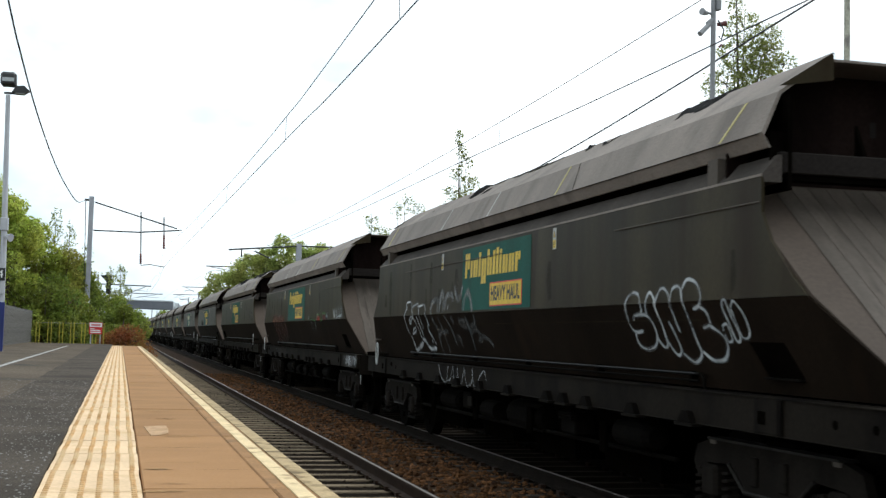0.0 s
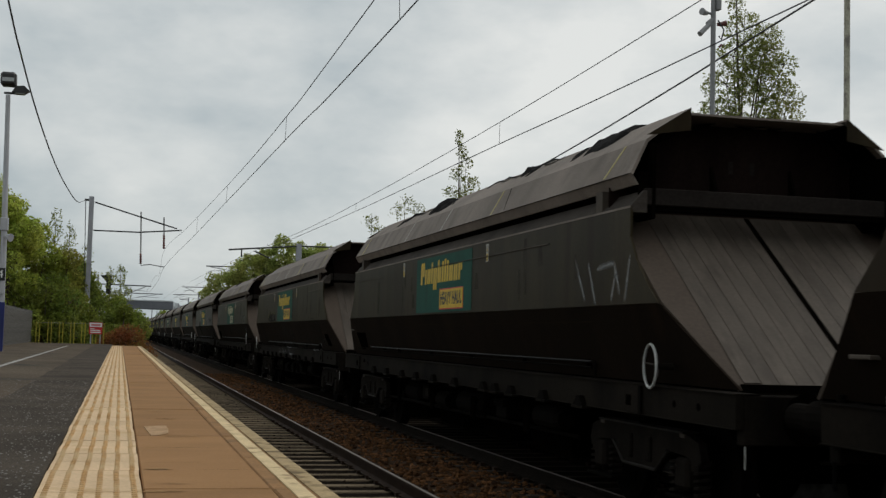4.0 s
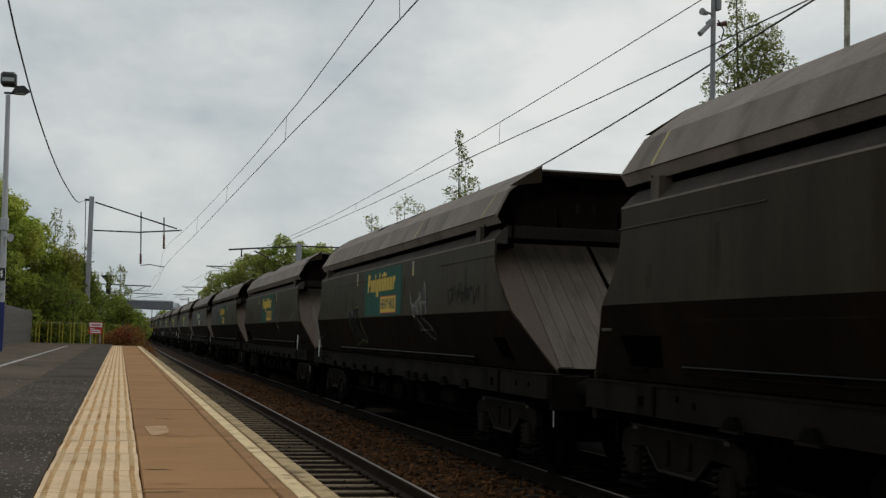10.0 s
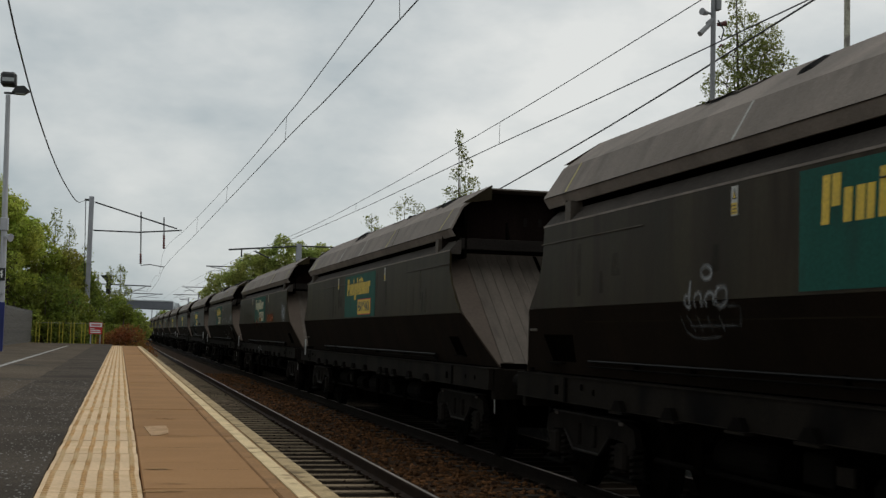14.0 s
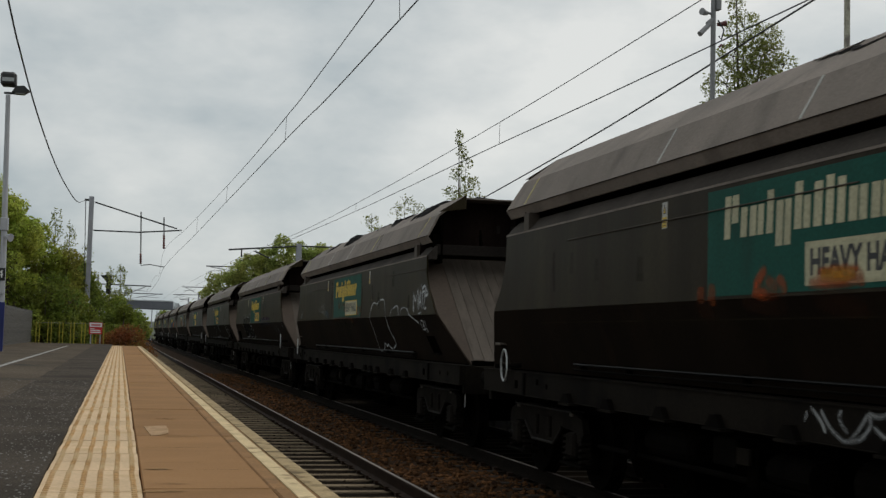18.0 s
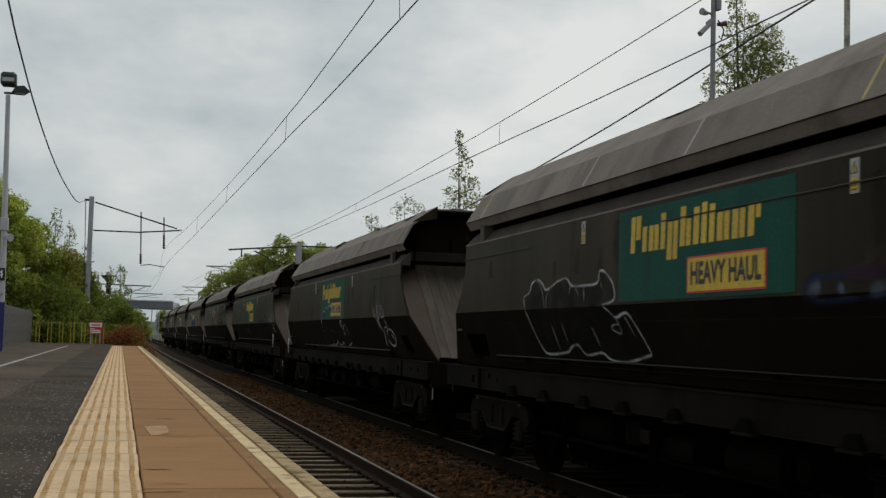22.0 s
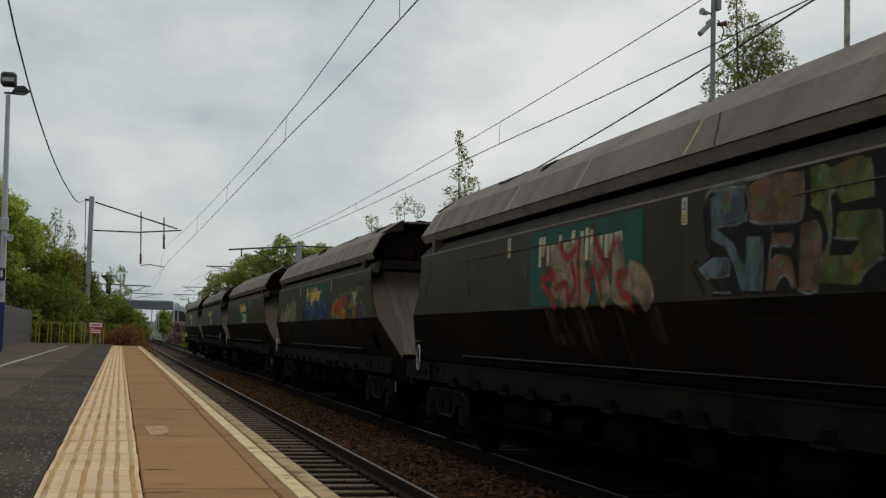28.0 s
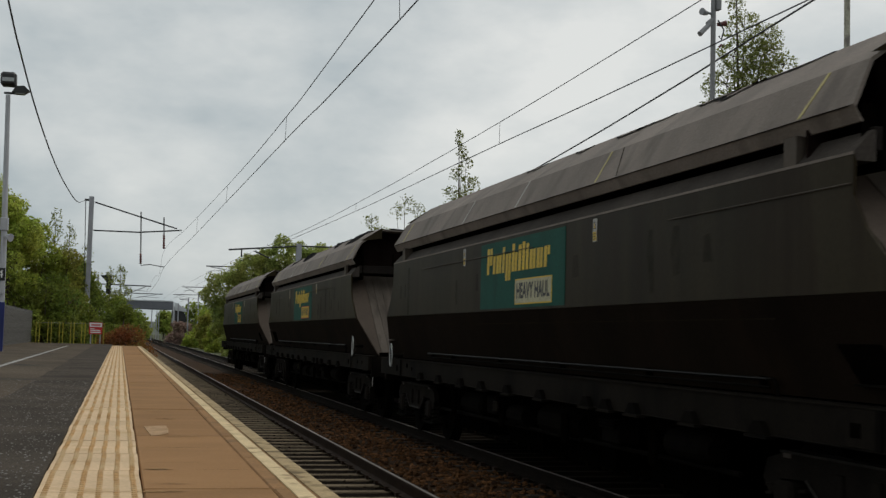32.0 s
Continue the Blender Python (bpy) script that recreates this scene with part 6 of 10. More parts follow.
    brush(w, [(7.75, 1.83), (7.63, 1.47)], 0.04, spray((0.06, 0.06, 0.058), 0.4), 'faint sprayed marks', 0.005, 5)
    brush(w, [(7.42, 1.38), (7.25, 1.38)], 0.045, WHITE, 'white dab on the pipe', 0.005, 2)
    brush(w, [(6.9, 1.2), (6.92, 1.18), (6.95, 1.12), (7.03, 1.03)], 0.03, DRAB, 'thin run of white paint', 0.005, 3)
    w = wagons[6]
    brush(w, [(4.61, 2.26), (4.35, 1.91), (4.26, 1.88), (4.16, 2.1), (4.05, 1.92), (3.9, 2.24), (3.78, 1.91), (3.59, 2.4), (3.48, 1.9)], 0.05, spray((0.27, 0.27, 0.265), 0.65), 'dull white tag', 0.005, 5)
    brush(w, [(4.57, 2.12), (4.26, 2.03), (3.89, 2.15)], 0.05, spray((0.27, 0.27, 0.265), 0.65), 'dull white tag', 0.005, 5)
    brush(w, [(3.89, 2.06), (3.51, 2.08)], 0.05, spray((0.27, 0.27, 0.265), 0.65), 'dull white tag', 0.005, 5)
    brush(w, [(4.18, 1.86), (3.98, 1.77), (3.81, 1.65), (3.38, 1.54), (3.25, 1.62), (3.48, 1.76), (3.84, 1.84)], 0.045, FAINT, 'faded part of a tag', 0.005, 5)
    brush(w, [(4.06, 1.77), (4.2, 1.54)], 0.045, FAINT, 'faded part of a tag', 0.005, 5)
    brush(w, [(4.15, 1.67), (3.27, 1.67)], 0.012, DRAB, 'scratched line', 0.005, 5)
    brush(w, [(9.97, 2.05), (9.88, 2.16), (9.55, 2.04), (9.46, 2.14), (8.97, 2.13), (8.99, 1.97)], 0.02, FAINT, 'faint small tag', 0.005, 5)
    scrawl(w, 0.6, 2.2, 2.0, 2.3, 5, SOOT, 0.05, 83)
    area(w, [(10.13, 1.88), (10.06, 1.99), (9.91, 2.08), (9.74, 2.13), (9.65, 2.07), (9.35, 2.1), (9.01, 2.09), (8.93, 1.97), (8.92, 1.83), (8.91, 1.7), (8.86, 1.62), (8.77, 1.51), (8.99, 1.43), (9.17, 1.49), (9.5, 1.42), (9.61, 1.43), (9.95, 1.38), (10.07, 1.5), (10.14, 1.69)], spray((0.006, 0.0058, 0.0055), 0.8), 'black sprayed letters', 0.003, 4)
    brush(w, [(10.13, 1.88), (10.06, 1.99), (9.91, 2.08), (9.74, 2.13), (9.65, 2.07), (9.35, 2.1), (9.01, 2.09), (8.93, 1.97), (8.92, 1.83), (8.91, 1.7), (8.86, 1.62), (8.77, 1.51), (8.99, 1.43), (9.17, 1.49), (9.5, 1.42), (9.61, 1.43), (9.95, 1.38), (10.07, 1.5), (10.14, 1.69), (10.13, 1.88)], 0.022, spray((0.15, 0.15, 0.04), 0.75), 'thin yellow-green outline', 0.005, 5)
    brush(w, [(9.84, 2.04), (9.72, 2.03), (9.7, 1.97)], 0.016, spray((0.17, 0.17, 0.1), 0.7), 'thin yellow-green outline', 0.005, 5)
    brush(w, [(9.51, 2.01), (9.39, 2), (9.38, 1.94)], 0.016, spray((0.17, 0.17, 0.1), 0.7), 'thin yellow-green outline', 0.005, 5)
    brush(w, [(9.18, 2.02), (9.07, 2.01), (9.05, 1.89)], 0.016, spray((0.17, 0.17, 0.1), 0.7), 'thin yellow-green outline', 0.005, 5)
    brush(w, [(9.56, 1.79), (9.45, 1.63), (9.56, 1.46)], 0.016, spray((0.17, 0.17, 0.1), 0.7), 'thin yellow-green outline', 0.005, 5)
    brush(w, [(9.35, 1.98), (9.38, 1.84)], 0.016, spray((0.17, 0.17, 0.1), 0.7), 'thin yellow-green outline', 0.005, 5)
    brush(w, [(8.99, 1.83), (8.9, 1.63)], 0.016, spray((0.17, 0.17, 0.1), 0.7), 'thin yellow-green outline', 0.005, 5)
    w = wagons[7]
    brush(w, [(5.25, 2.22), (5.01, 1.9)], 0.05, spray((0.2, 0.2, 0.195), 0.65), 'dull white tag', 0.005, 5)
    brush(w, [(4.9, 2.35), (5.01, 1.9)], 0.05, spray((0.2, 0.2, 0.195), 0.65), 'dull white tag', 0.005, 5)
    brush(w, [(4.9, 2.33), (4.82, 1.9)], 0.05, spray((0.2, 0.2, 0.195), 0.65), 'dull white tag', 0.005, 5)
    brush(w, [(4.67, 2.32), (4.61, 1.91)], 0.05, spray((0.2, 0.2, 0.195), 0.65), 'dull white tag', 0.005, 5)
    brush(w, [(4.75, 2.2), (4.47, 2.26), (4.63, 2.09)], 0.05, spray((0.2, 0.2, 0.195), 0.65), 'dull white tag', 0.005, 5)
    brush(w, [(4.46, 2.23), (4.38, 1.91)], 0.05, spray((0.2, 0.2, 0.195), 0.65), 'dull white tag', 0.005, 5)
    brush(w, [(4.52, 2.24), (4.07, 2.27)], 0.05, spray((0.2, 0.2, 0.195), 0.65), 'dull white tag', 0.005, 5)
    brush(w, [(4.24, 2.32), (4.07, 2.22), (4.26, 2.1), (4.38, 1.96), (4.32, 1.74), (4.12, 1.85), (4.25, 2.05)], 0.05, spray((0.2, 0.2, 0.195), 0.65), 'dull white tag', 0.005, 5)
    brush(w, [(4.74, 1.68), (4.57, 1.65)], 0.05, spray((0.2, 0.2, 0.195), 0.65), 'dull white tag', 0.005, 5)
    brush(w, [(9.8, 2.17), (9.88, 2.14), (9.88, 2.09), (9.8, 2.06), (9.72, 2.08), (9.72, 2.13), (9.8, 2.17)], 0.035, spray((0.27, 0.27, 0.27), 0.65), 'dull white tag', 0.005, 3)
    brush(w, [(10.08, 2.06), (10.12, 1.84)], 0.035, spray((0.27, 0.27, 0.27), 0.65), 'dull white tag', 0.005, 3)
    brush(w, [(10.08, 1.94), (10.17, 1.93), (10.19, 1.86), (10.12, 1.84)], 0.035, spray((0.27, 0.27, 0.27), 0.65), 'dull white tag', 0.005, 3)
    brush(w, [(10.03, 1.84), (9.99, 1.94), (9.89, 1.94), (9.91, 1.84)], 0.035, spray((0.27, 0.27, 0.27), 0.65), 'dull white tag', 0.005, 3)
    brush(w, [(9.83, 1.84), (9.79, 1.94), (9.68, 1.94), (9.69, 1.85)], 0.035, spray((0.27, 0.27, 0.27), 0.65), 'dull white tag', 0.005, 3)
    brush(w, [(9.64, 1.91), (9.61, 1.98), (9.47, 1.98), (9.47, 1.88), (9.62, 1.84), (9.64, 1.9)], 0.035, spray((0.27, 0.27, 0.27), 0.65), 'dull white tag', 0.005, 3)
    brush(w, [(10.35, 1.78), (10.31, 1.65), (10.1, 1.6), (9.73, 1.62)], 0.024, spray((0.12, 0.12, 0.118), 0.5), 'faded tag', 0.005, 3)
    brush(w, [(10.23, 1.79), (10.15, 1.65)], 0.024, spray((0.12, 0.12, 0.118), 0.5), 'faded tag', 0.005, 3)
    brush(w, [(10.05, 1.79), (10.02, 1.65)], 0.024, spray((0.12, 0.12, 0.118), 0.5), 'faded tag', 0.005, 3)
    brush(w, [(9.86, 1.78), (9.84, 1.65)], 0.024, spray((0.12, 0.12, 0.118), 0.5), 'faded tag', 0.005, 3)
    brush(w, [(9.66, 1.78), (9.64, 1.65)], 0.024, spray((0.12, 0.12, 0.118), 0.5), 'faded tag', 0.005, 3)
    brush(w, [(9.48, 1.84), (9.28, 1.84), (9.37, 1.69)], 0.024, spray((0.12, 0.12, 0.118), 0.5), 'faded tag', 0.005, 3)
    brush(w, [(10.22, 1.7), (9.4, 1.7)], 0.024, spray((0.12, 0.12, 0.118), 0.5), 'faded tag', 0.005, 3)
    brush(w, [(1.6, 1.99), (1.41, 1.9)], 0.035, DRAB, 'dull white tag', 0.005, 5)
    brush(w, [(1.55, 1.97), (1.37, 2.02), (1.22, 1.9), (1.17, 2.01), (1, 1.94), (0.89, 2.06), (0.72, 2.04), (0.7, 1.91)], 0.035, DRAB, 'dull white tag', 0.005, 5)
    brush(w, [(0.56, 2.23), (0.57, 1.91)], 0.035, DRAB, 'dull white tag', 0.005, 5)
    brush(w, [(0.57, 1.91), (0.49, 1.76), (0.45, 1.61), (0.52, 1.51)], 0.035, FAINT, 'faded tag', 0.005, 5)
    brush(w, [(1.34, 1.86), (1.17, 1.69), (1.03, 1.5)], 0.035, FAINT, 'faded tag', 0.005, 5)
    brush(w, [(1.19, 1.86), (1, 1.6)], 0.035, FAINT, 'faded tag', 0.005, 5)
    brush(w, [(1.02, 1.43), (0.91, 1.47)], 0.035, FAINT, 'faded tag', 0.005, 5)
    w = wagons[9]
    brush(w, [(4.34, 1.91), (4.44, 2.03), (4.17, 2.11), (3.93, 2.06), (3.98, 1.91)], 0.1, RUSTY, 'faded orange sprayed letters', 0.005, 5)
    brush(w, [(3.88, 1.9), (3.84, 2.06), (3.56, 2.1), (3.53, 1.9)], 0.1, RUSTY, 'faded orange sprayed letters', 0.005, 5)
    brush(w, [(3.45, 1.9), (3.38, 2.08), (3.08, 2.12), (2.96, 1.91)], 0.1, RUSTY, 'faded orange sprayed letters', 0.005, 5)
    brush(w, [(4.36, 1.98), (3.98, 1.97)], 0.1, RUSTY, 'faded orange sprayed letters', 0.005, 5)
    brush(w, [(3.81, 1.98), (3, 1.99)], 0.1, RUSTY, 'faded orange sprayed letters', 0.005, 5)
    brush(w, [(8.32, 2.02), (8.33, 1.85)], 0.12, spray((0.2, 0.045, 0.01), 0.5), 'faded orange sprayed letters', 0.005, 3)
    brush(w, [(8.52, 2), (8.52, 1.87)], 0.12, spray((0.2, 0.045, 0.01), 0.5), 'faded orange sprayed letters', 0.005, 3)
    brush(w, [(7.46, 2.1), (7.63, 1.94), (7.31, 1.93), (7.45, 2.02)], 0.08, spray((0.34, 0.06, 0.01), 0.65), 'faded orange sprayed letters', 0.012, 3)
    brush(w, [(7.29, 2.03), (7.18, 1.92)], 0.08, spray((0.34, 0.06, 0.01), 0.65), 'faded orange sprayed letters', 0.012, 3)
    brush(w, [(6.88, 1.97), (6.26, 1.98)], 0.08, spray((0.34, 0.06, 0.01), 0.65), 'faded orange sprayed letters', 0.012, 3)
    brush(w, [(6.78, 2.03), (6.32, 2.02), (6.27, 1.93)], 0.08, spray((0.34, 0.06, 0.01), 0.65), 'faded orange sprayed letters', 0.012, 3)
    brush(w, [(6.74, 2.02), (6.33, 2.01)], 0.08, spray((0.5, 0.22, 0.02), 0.6), 'orange sprayed stroke over the box', 0.013, 3)
    brush(w, [(8.63, 1.84), (8.34, 1.79)], 0.14, spray((0.04, 0.015, 0.006), 0.4), 'faint orange cloud', 0.005, 3)
    brush(w, [(7.84, 1.86), (7.23, 1.82)], 0.14, spray((0.04, 0.015, 0.006), 0.4), 'faint orange cloud', 0.005, 3)
    brush(w, [(6.88, 1.86), (6.26, 1.79)], 0.14, spray((0.04, 0.015, 0.006), 0.4), 'faint orange cloud', 0.005, 3)
    brush(w, [(6.9, 1.14), (6.94, 1.07)], 0.028, spray((0.3, 0.3, 0.295), 0.75), 'white tag on the solebar', 0.005, 3)
    brush(w, [(6.86, 1.17), (6.73, 1.08), (6.68, 1.01)], 0.028, spray((0.3, 0.3, 0.295), 0.75), 'white tag on the solebar', 0.005, 3)
    brush(w, [(6.74, 1.16), (6.65, 1.07), (6.55, 1.01), (6.42, 0.98), (6.3, 1.06), (6.2, 1.16)], 0.028, spray((0.3, 0.3, 0.295), 0.75), 'white tag on the solebar', 0.005, 3)
    brush(w, [(6.49, 1.17), (6.52, 1.11), (6.42, 1.03)], 0.028, spray((0.3, 0.3, 0.295), 0.75), 'white tag on the solebar', 0.005, 3)
    brush(w, [(6.2, 1.16), (6.17, 1.1), (6.27, 1.01), (6.42, 0.98)], 0.028, spray((0.3, 0.3, 0.295), 0.75), 'white tag on the solebar', 0.005, 3)
    brush(w, [(6.2, 1.17), (6.08, 1.15), (5.96, 1.19)], 0.028, spray((0.3, 0.3, 0.295), 0.75), 'white tag on the solebar', 0.005, 3)
    brush(w, [(5.9, 1.2), (5.8, 1.13), (5.78, 1.07), (5.86, 1.03), (6.01, 1.03), (6.14, 1.09)], 0.028, spray((0.3, 0.3, 0.295), 0.75), 'white tag on the solebar', 0.005, 3)
    brush(w, [(5.19, 1.91), (5.16, 1.91)], 0.04, DRAB, 'small white dabs', 0.005, 2)
    brush(w, [(5.04, 1.92), (5.04, 1.89)], 0.04, DRAB, 'small white dabs', 0.005, 2)
    brush(w, [(4.93, 1.91), (4.91, 1.9)], 0.04, DRAB, 'small white dabs', 0.005, 2)
    brush(w, [(5.69, 1.71), (5.51, 1.71)], 0.012, DRAB, 'scratched line', 0.005, 2)
    scrawl(w, 0.15, 1.05, 1.88, 2.4, 4, spray((0.36, 0.37, 0.37), 0.85), 0.05, 27)
    w = wagons[10]
    brush(w, [(4.3, 1.34), (4.3, 1.6), (4.34, 1.88), (4.16, 2.07), (3.93, 2.15), (3.63, 2.12), (3.41, 2.18), (3.06, 2.18), (2.94, 2.04), (2.9, 1.83), (2.87, 1.65), (2.74, 1.52), (2.74, 1.43), (3.02, 1.36), (3.28, 1.37), (3.33, 1.43), (3.53, 1.39), (3.63, 1.44), (3.9, 1.32), (4.34, 1.3)], 0.026, WHITE, 'white sprayed outline', 0.005, 3)
    brush(w, [(2.46, 1.89), (2.43, 1.98), (2.15, 2.04), (1.92, 2.05), (1.83, 1.89)], 0.024, WHITE, 'white sprayed arches', 0.005, 5)
    brush(w, [(1.71, 1.9), (1.64, 2), (1.37, 2.02), (1.16, 1.98), (1.01, 1.9), (0.5, 1.77)], 0.024, WHITE, 'white sprayed arches', 0.005, 5)
    brush(w, [(0.71, 1.94), (0.77, 2.26), (0.61, 2.1), (0.45, 2.28), (0.41, 1.97)], 0.05, WHITE, 'white sprayed letters', 0.005, 2)
    brush(w, [(0.36, 1.98), (0.29, 2.26), (0.2, 2)], 0.05, WHITE, 'white sprayed letters', 0.005, 2)
    brush(w, [(0.34, 2.08), (0.22, 2.09)], 0.05, WHITE, 'white sprayed letters', 0.005, 2)
    brush(w, [(0.32, 2.21), (-0.02, 2.25)], 0.05, WHITE, 'white sprayed letters', 0.005, 2)
    brush(w, [(0.13, 2.23), (0.11, 1.98)], 0.05, WHITE, 'white sprayed letters', 0.005, 2)
    brush(w, [(-0.08, 2.32), (0.04, 2), (-0.12, 2)], 0.05, WHITE, 'white sprayed letters', 0.005, 2)
    brush(w, [(-0, 2.17), (-0.22, 2.19)], 0.05, WHITE, 'white sprayed letters', 0.005, 2)
    brush(w, [(0.24, 2.36), (0.15, 2.28), (0.02, 2.33), (-0.14, 2.24), (-0.22, 2.19)], 0.05, WHITE, 'white sprayed letters', 0.005, 2)
    brush(w, [(0.42, 1.8), (0.38, 1.69)], 0.024, WHITE, 'small white tag', 0.005, 2)
    brush(w, [(0.34, 1.81), (0.2, 1.79), (0.3, 1.71)], 0.024, WHITE, 'small white tag', 0.005, 2)
    brush(w, [(0.2, 1.76), (0.23, 1.64)], 0.024, WHITE, 'small white tag', 0.005, 2)
    brush(w, [(0.38, 1.67), (0.13, 1.69)], 0.024, WHITE, 'small white tag', 0.005, 2)
    brush(w, [(0.14, 1.73), (0.08, 1.63)], 0.024, WHITE, 'small white tag', 0.005, 2)
    brush(w, [(0.4, 1.91), (0.21, 1.93)], 0.024, WHITE, 'small white tag', 0.005, 2)
    brush(w, [(0.12, 1.83), (0.1, 1.73)], 0.024, WHITE, 'small white tag', 0.005, 2)
    brush(w, [(10.68, 2.29), (10.55, 2.03)], 0.03, FAINT, 'faint sprayed marks', 0.005, 5)
    brush(w, [(10.25, 2.24), (10.33, 2.07), (9.91, 2.06)], 0.03, FAINT, 'faint sprayed marks', 0.005, 5)
    brush(w, [(9.87, 2.25), (9.6, 2.05)], 0.03, FAINT, 'faint sprayed marks', 0.005, 5)
    brush(w, [(7.73, 2.26), (7.62, 2.11), (7.49, 2.22), (7.38, 2.08)], 0.04, spray((0.4, 0.09, 0.02), 0.6), 'orange sprayed letters', 0.0115, 3)
    brush(w, [(7.32, 2.22), (7.26, 2.09)], 0.04, spray((0.4, 0.09, 0.02), 0.6), 'orange sprayed letters', 0.0115, 3)
    brush(w, [(7.15, 2.19), (6.97, 2.15), (7.07, 2.06), (6.91, 2.06)], 0.04, spray((0.4, 0.09, 0.02), 0.6), 'orange sprayed letters', 0.0115, 3)
    brush(w, [(5.48, 2.12), (5.59, 2.06), (5.43, 1.97), (5.59, 1.98)], 0.04, spray((0.4, 0.09, 0.02), 0.6), 'orange sprayed letters', 0.0115, 3)
    brush(w, [(5.38, 2.12), (5.36, 1.99)], 0.04, spray((0.4, 0.09, 0.02), 0.6), 'orange sprayed letters', 0.0115, 3)
    brush(w, [(5.28, 2.11), (5.25, 1.99)], 0.04, spray((0.4, 0.09, 0.02), 0.6), 'orange sprayed letters', 0.0115, 3)
    brush(w, [(5.19, 2.12), (5.16, 1.98)], 0.04, spray((0.4, 0.09, 0.02), 0.6), 'orange sprayed letters', 0.0115, 3)
    brush(w, [(5.38, 2.1), (5.26, 2.06)], 0.04, spray((0.4, 0.09, 0.02), 0.6), 'orange sprayed letters', 0.0115, 3)
    brush(w, [(8.2, 1.89), (7.79, 1.91), (6.96, 1.92), (6.46, 1.89), (6.02, 1.84)], 0.05, spray((0.2, 0.06, 0.02), 0.35), 'soft orange glow', 0.005, 3)
    brush(w, [(8.1, 1.85), (7.96, 1.73)], 0.06, spray((0.03, 0.05, 0.025), 0.4), 'dull green sprayed letters', 0.005, 3)
    brush(w, [(7.69, 1.89), (7.61, 1.72), (7.34, 1.88)], 0.06, spray((0.03, 0.05, 0.025), 0.4), 'dull green sprayed letters', 0.005, 3)
    brush(w, [(7.14, 1.83), (6.87, 1.77)], 0.06, spray((0.03, 0.05, 0.025), 0.4), 'dull green sprayed letters', 0.005, 3)
    brush(w, [(6.66, 1.82), (6.7, 1.64)], 0.06, spray((0.03, 0.05, 0.025), 0.4), 'dull green sprayed letters', 0.005, 3)
    brush(w, [(6.34, 1.82), (6.15, 1.76)], 0.06, spray((0.03, 0.05, 0.025), 0.4), 'dull green sprayed letters', 0.005, 3)
    brush(w, [(10.51, 2.27), (10.45, 2.03)], 0.022, DRAB, 'small white tag', 0.005, 2)
    brush(w, [(10.5, 2.26), (10.24, 2.06), (10.2, 2.26)], 0.022, DRAB, 'small white tag', 0.005, 2)
    brush(w, [(10.04, 2.21), (10.1, 2.1), (9.88, 2.06), (9.86, 2.2)], 0.022, DRAB, 'small white tag', 0.005, 2)
    brush(w, [(9.8, 2.25), (9.73, 2.05)], 0.022, DRAB, 'small white tag', 0.005, 2)
    brush(w, [(9.78, 2.24), (9.59, 2.19), (9.74, 2.14), (9.56, 2.05)], 0.022, DRAB, 'small white tag', 0.005, 2)
    brush(w, [(9.55, 2), (9.3, 2.04), (9.06, 1.94)], 0.12, spray((0.07, 0.16, 0.2), 0.35), 'pale blue sprayed dab', 0.005, 3)
    brush(w, [(13.49, 2.04), (13.42, 1.89)], 0.05, spray((0.24, 0.24, 0.235), 0.55), 'dull white tag', 0.005, 5)
    brush(w, [(13.39, 2.05), (13.29, 1.92)], 0.05, spray((0.24, 0.24, 0.235), 0.55), 'dull white tag', 0.005, 5)
    brush(w, [(13.2, 2.2), (13.1, 1.92)], 0.05, spray((0.24, 0.24, 0.235), 0.55), 'dull white tag', 0.005, 5)
    brush(w, [(13.36, 2), (13.13, 2.04)], 0.05, spray((0.24, 0.24, 0.235), 0.55), 'dull white tag', 0.005, 5)
    brush(w, [(13.26, 2.08), (13.21, 1.9)], 0.05, spray((0.24, 0.24, 0.235), 0.55), 'dull white tag', 0.005, 5)
    w = wagons[11]
    area(w, [(11.18, 1.92), (11.21, 2.03), (11, 2.08), (10.94, 2.17), (10.73, 2.21), (10.55, 2.15), (10.46, 2.09), (10.23, 2.13), (10.07, 2.17), (9.81, 2.19), (9.68, 2.12), (9.55, 2.1), (9.31, 2.1), (8.94, 2.11), (8.88, 2.22), (8.72, 2.2), (8.53, 2.08), (8.51, 1.94), (8.8, 1.9), (8.69, 1.85), (8.56, 1.78), (8.32, 1.82), (8.2, 1.78), (8, 1.49), (8.08, 1.44), (8.65, 1.37), (9.02, 1.39), (9.19, 1.45), (9.64, 1.42), (9.8, 1.52), (10.03, 1.49), (10.18, 1.44), (10.76, 1.41), (10.96, 1.46), (11.11, 1.7)], spray((0.009, 0.0085, 0.008), 0.6), 'dark sprayed bubble-letter fill', 0.003, 4)
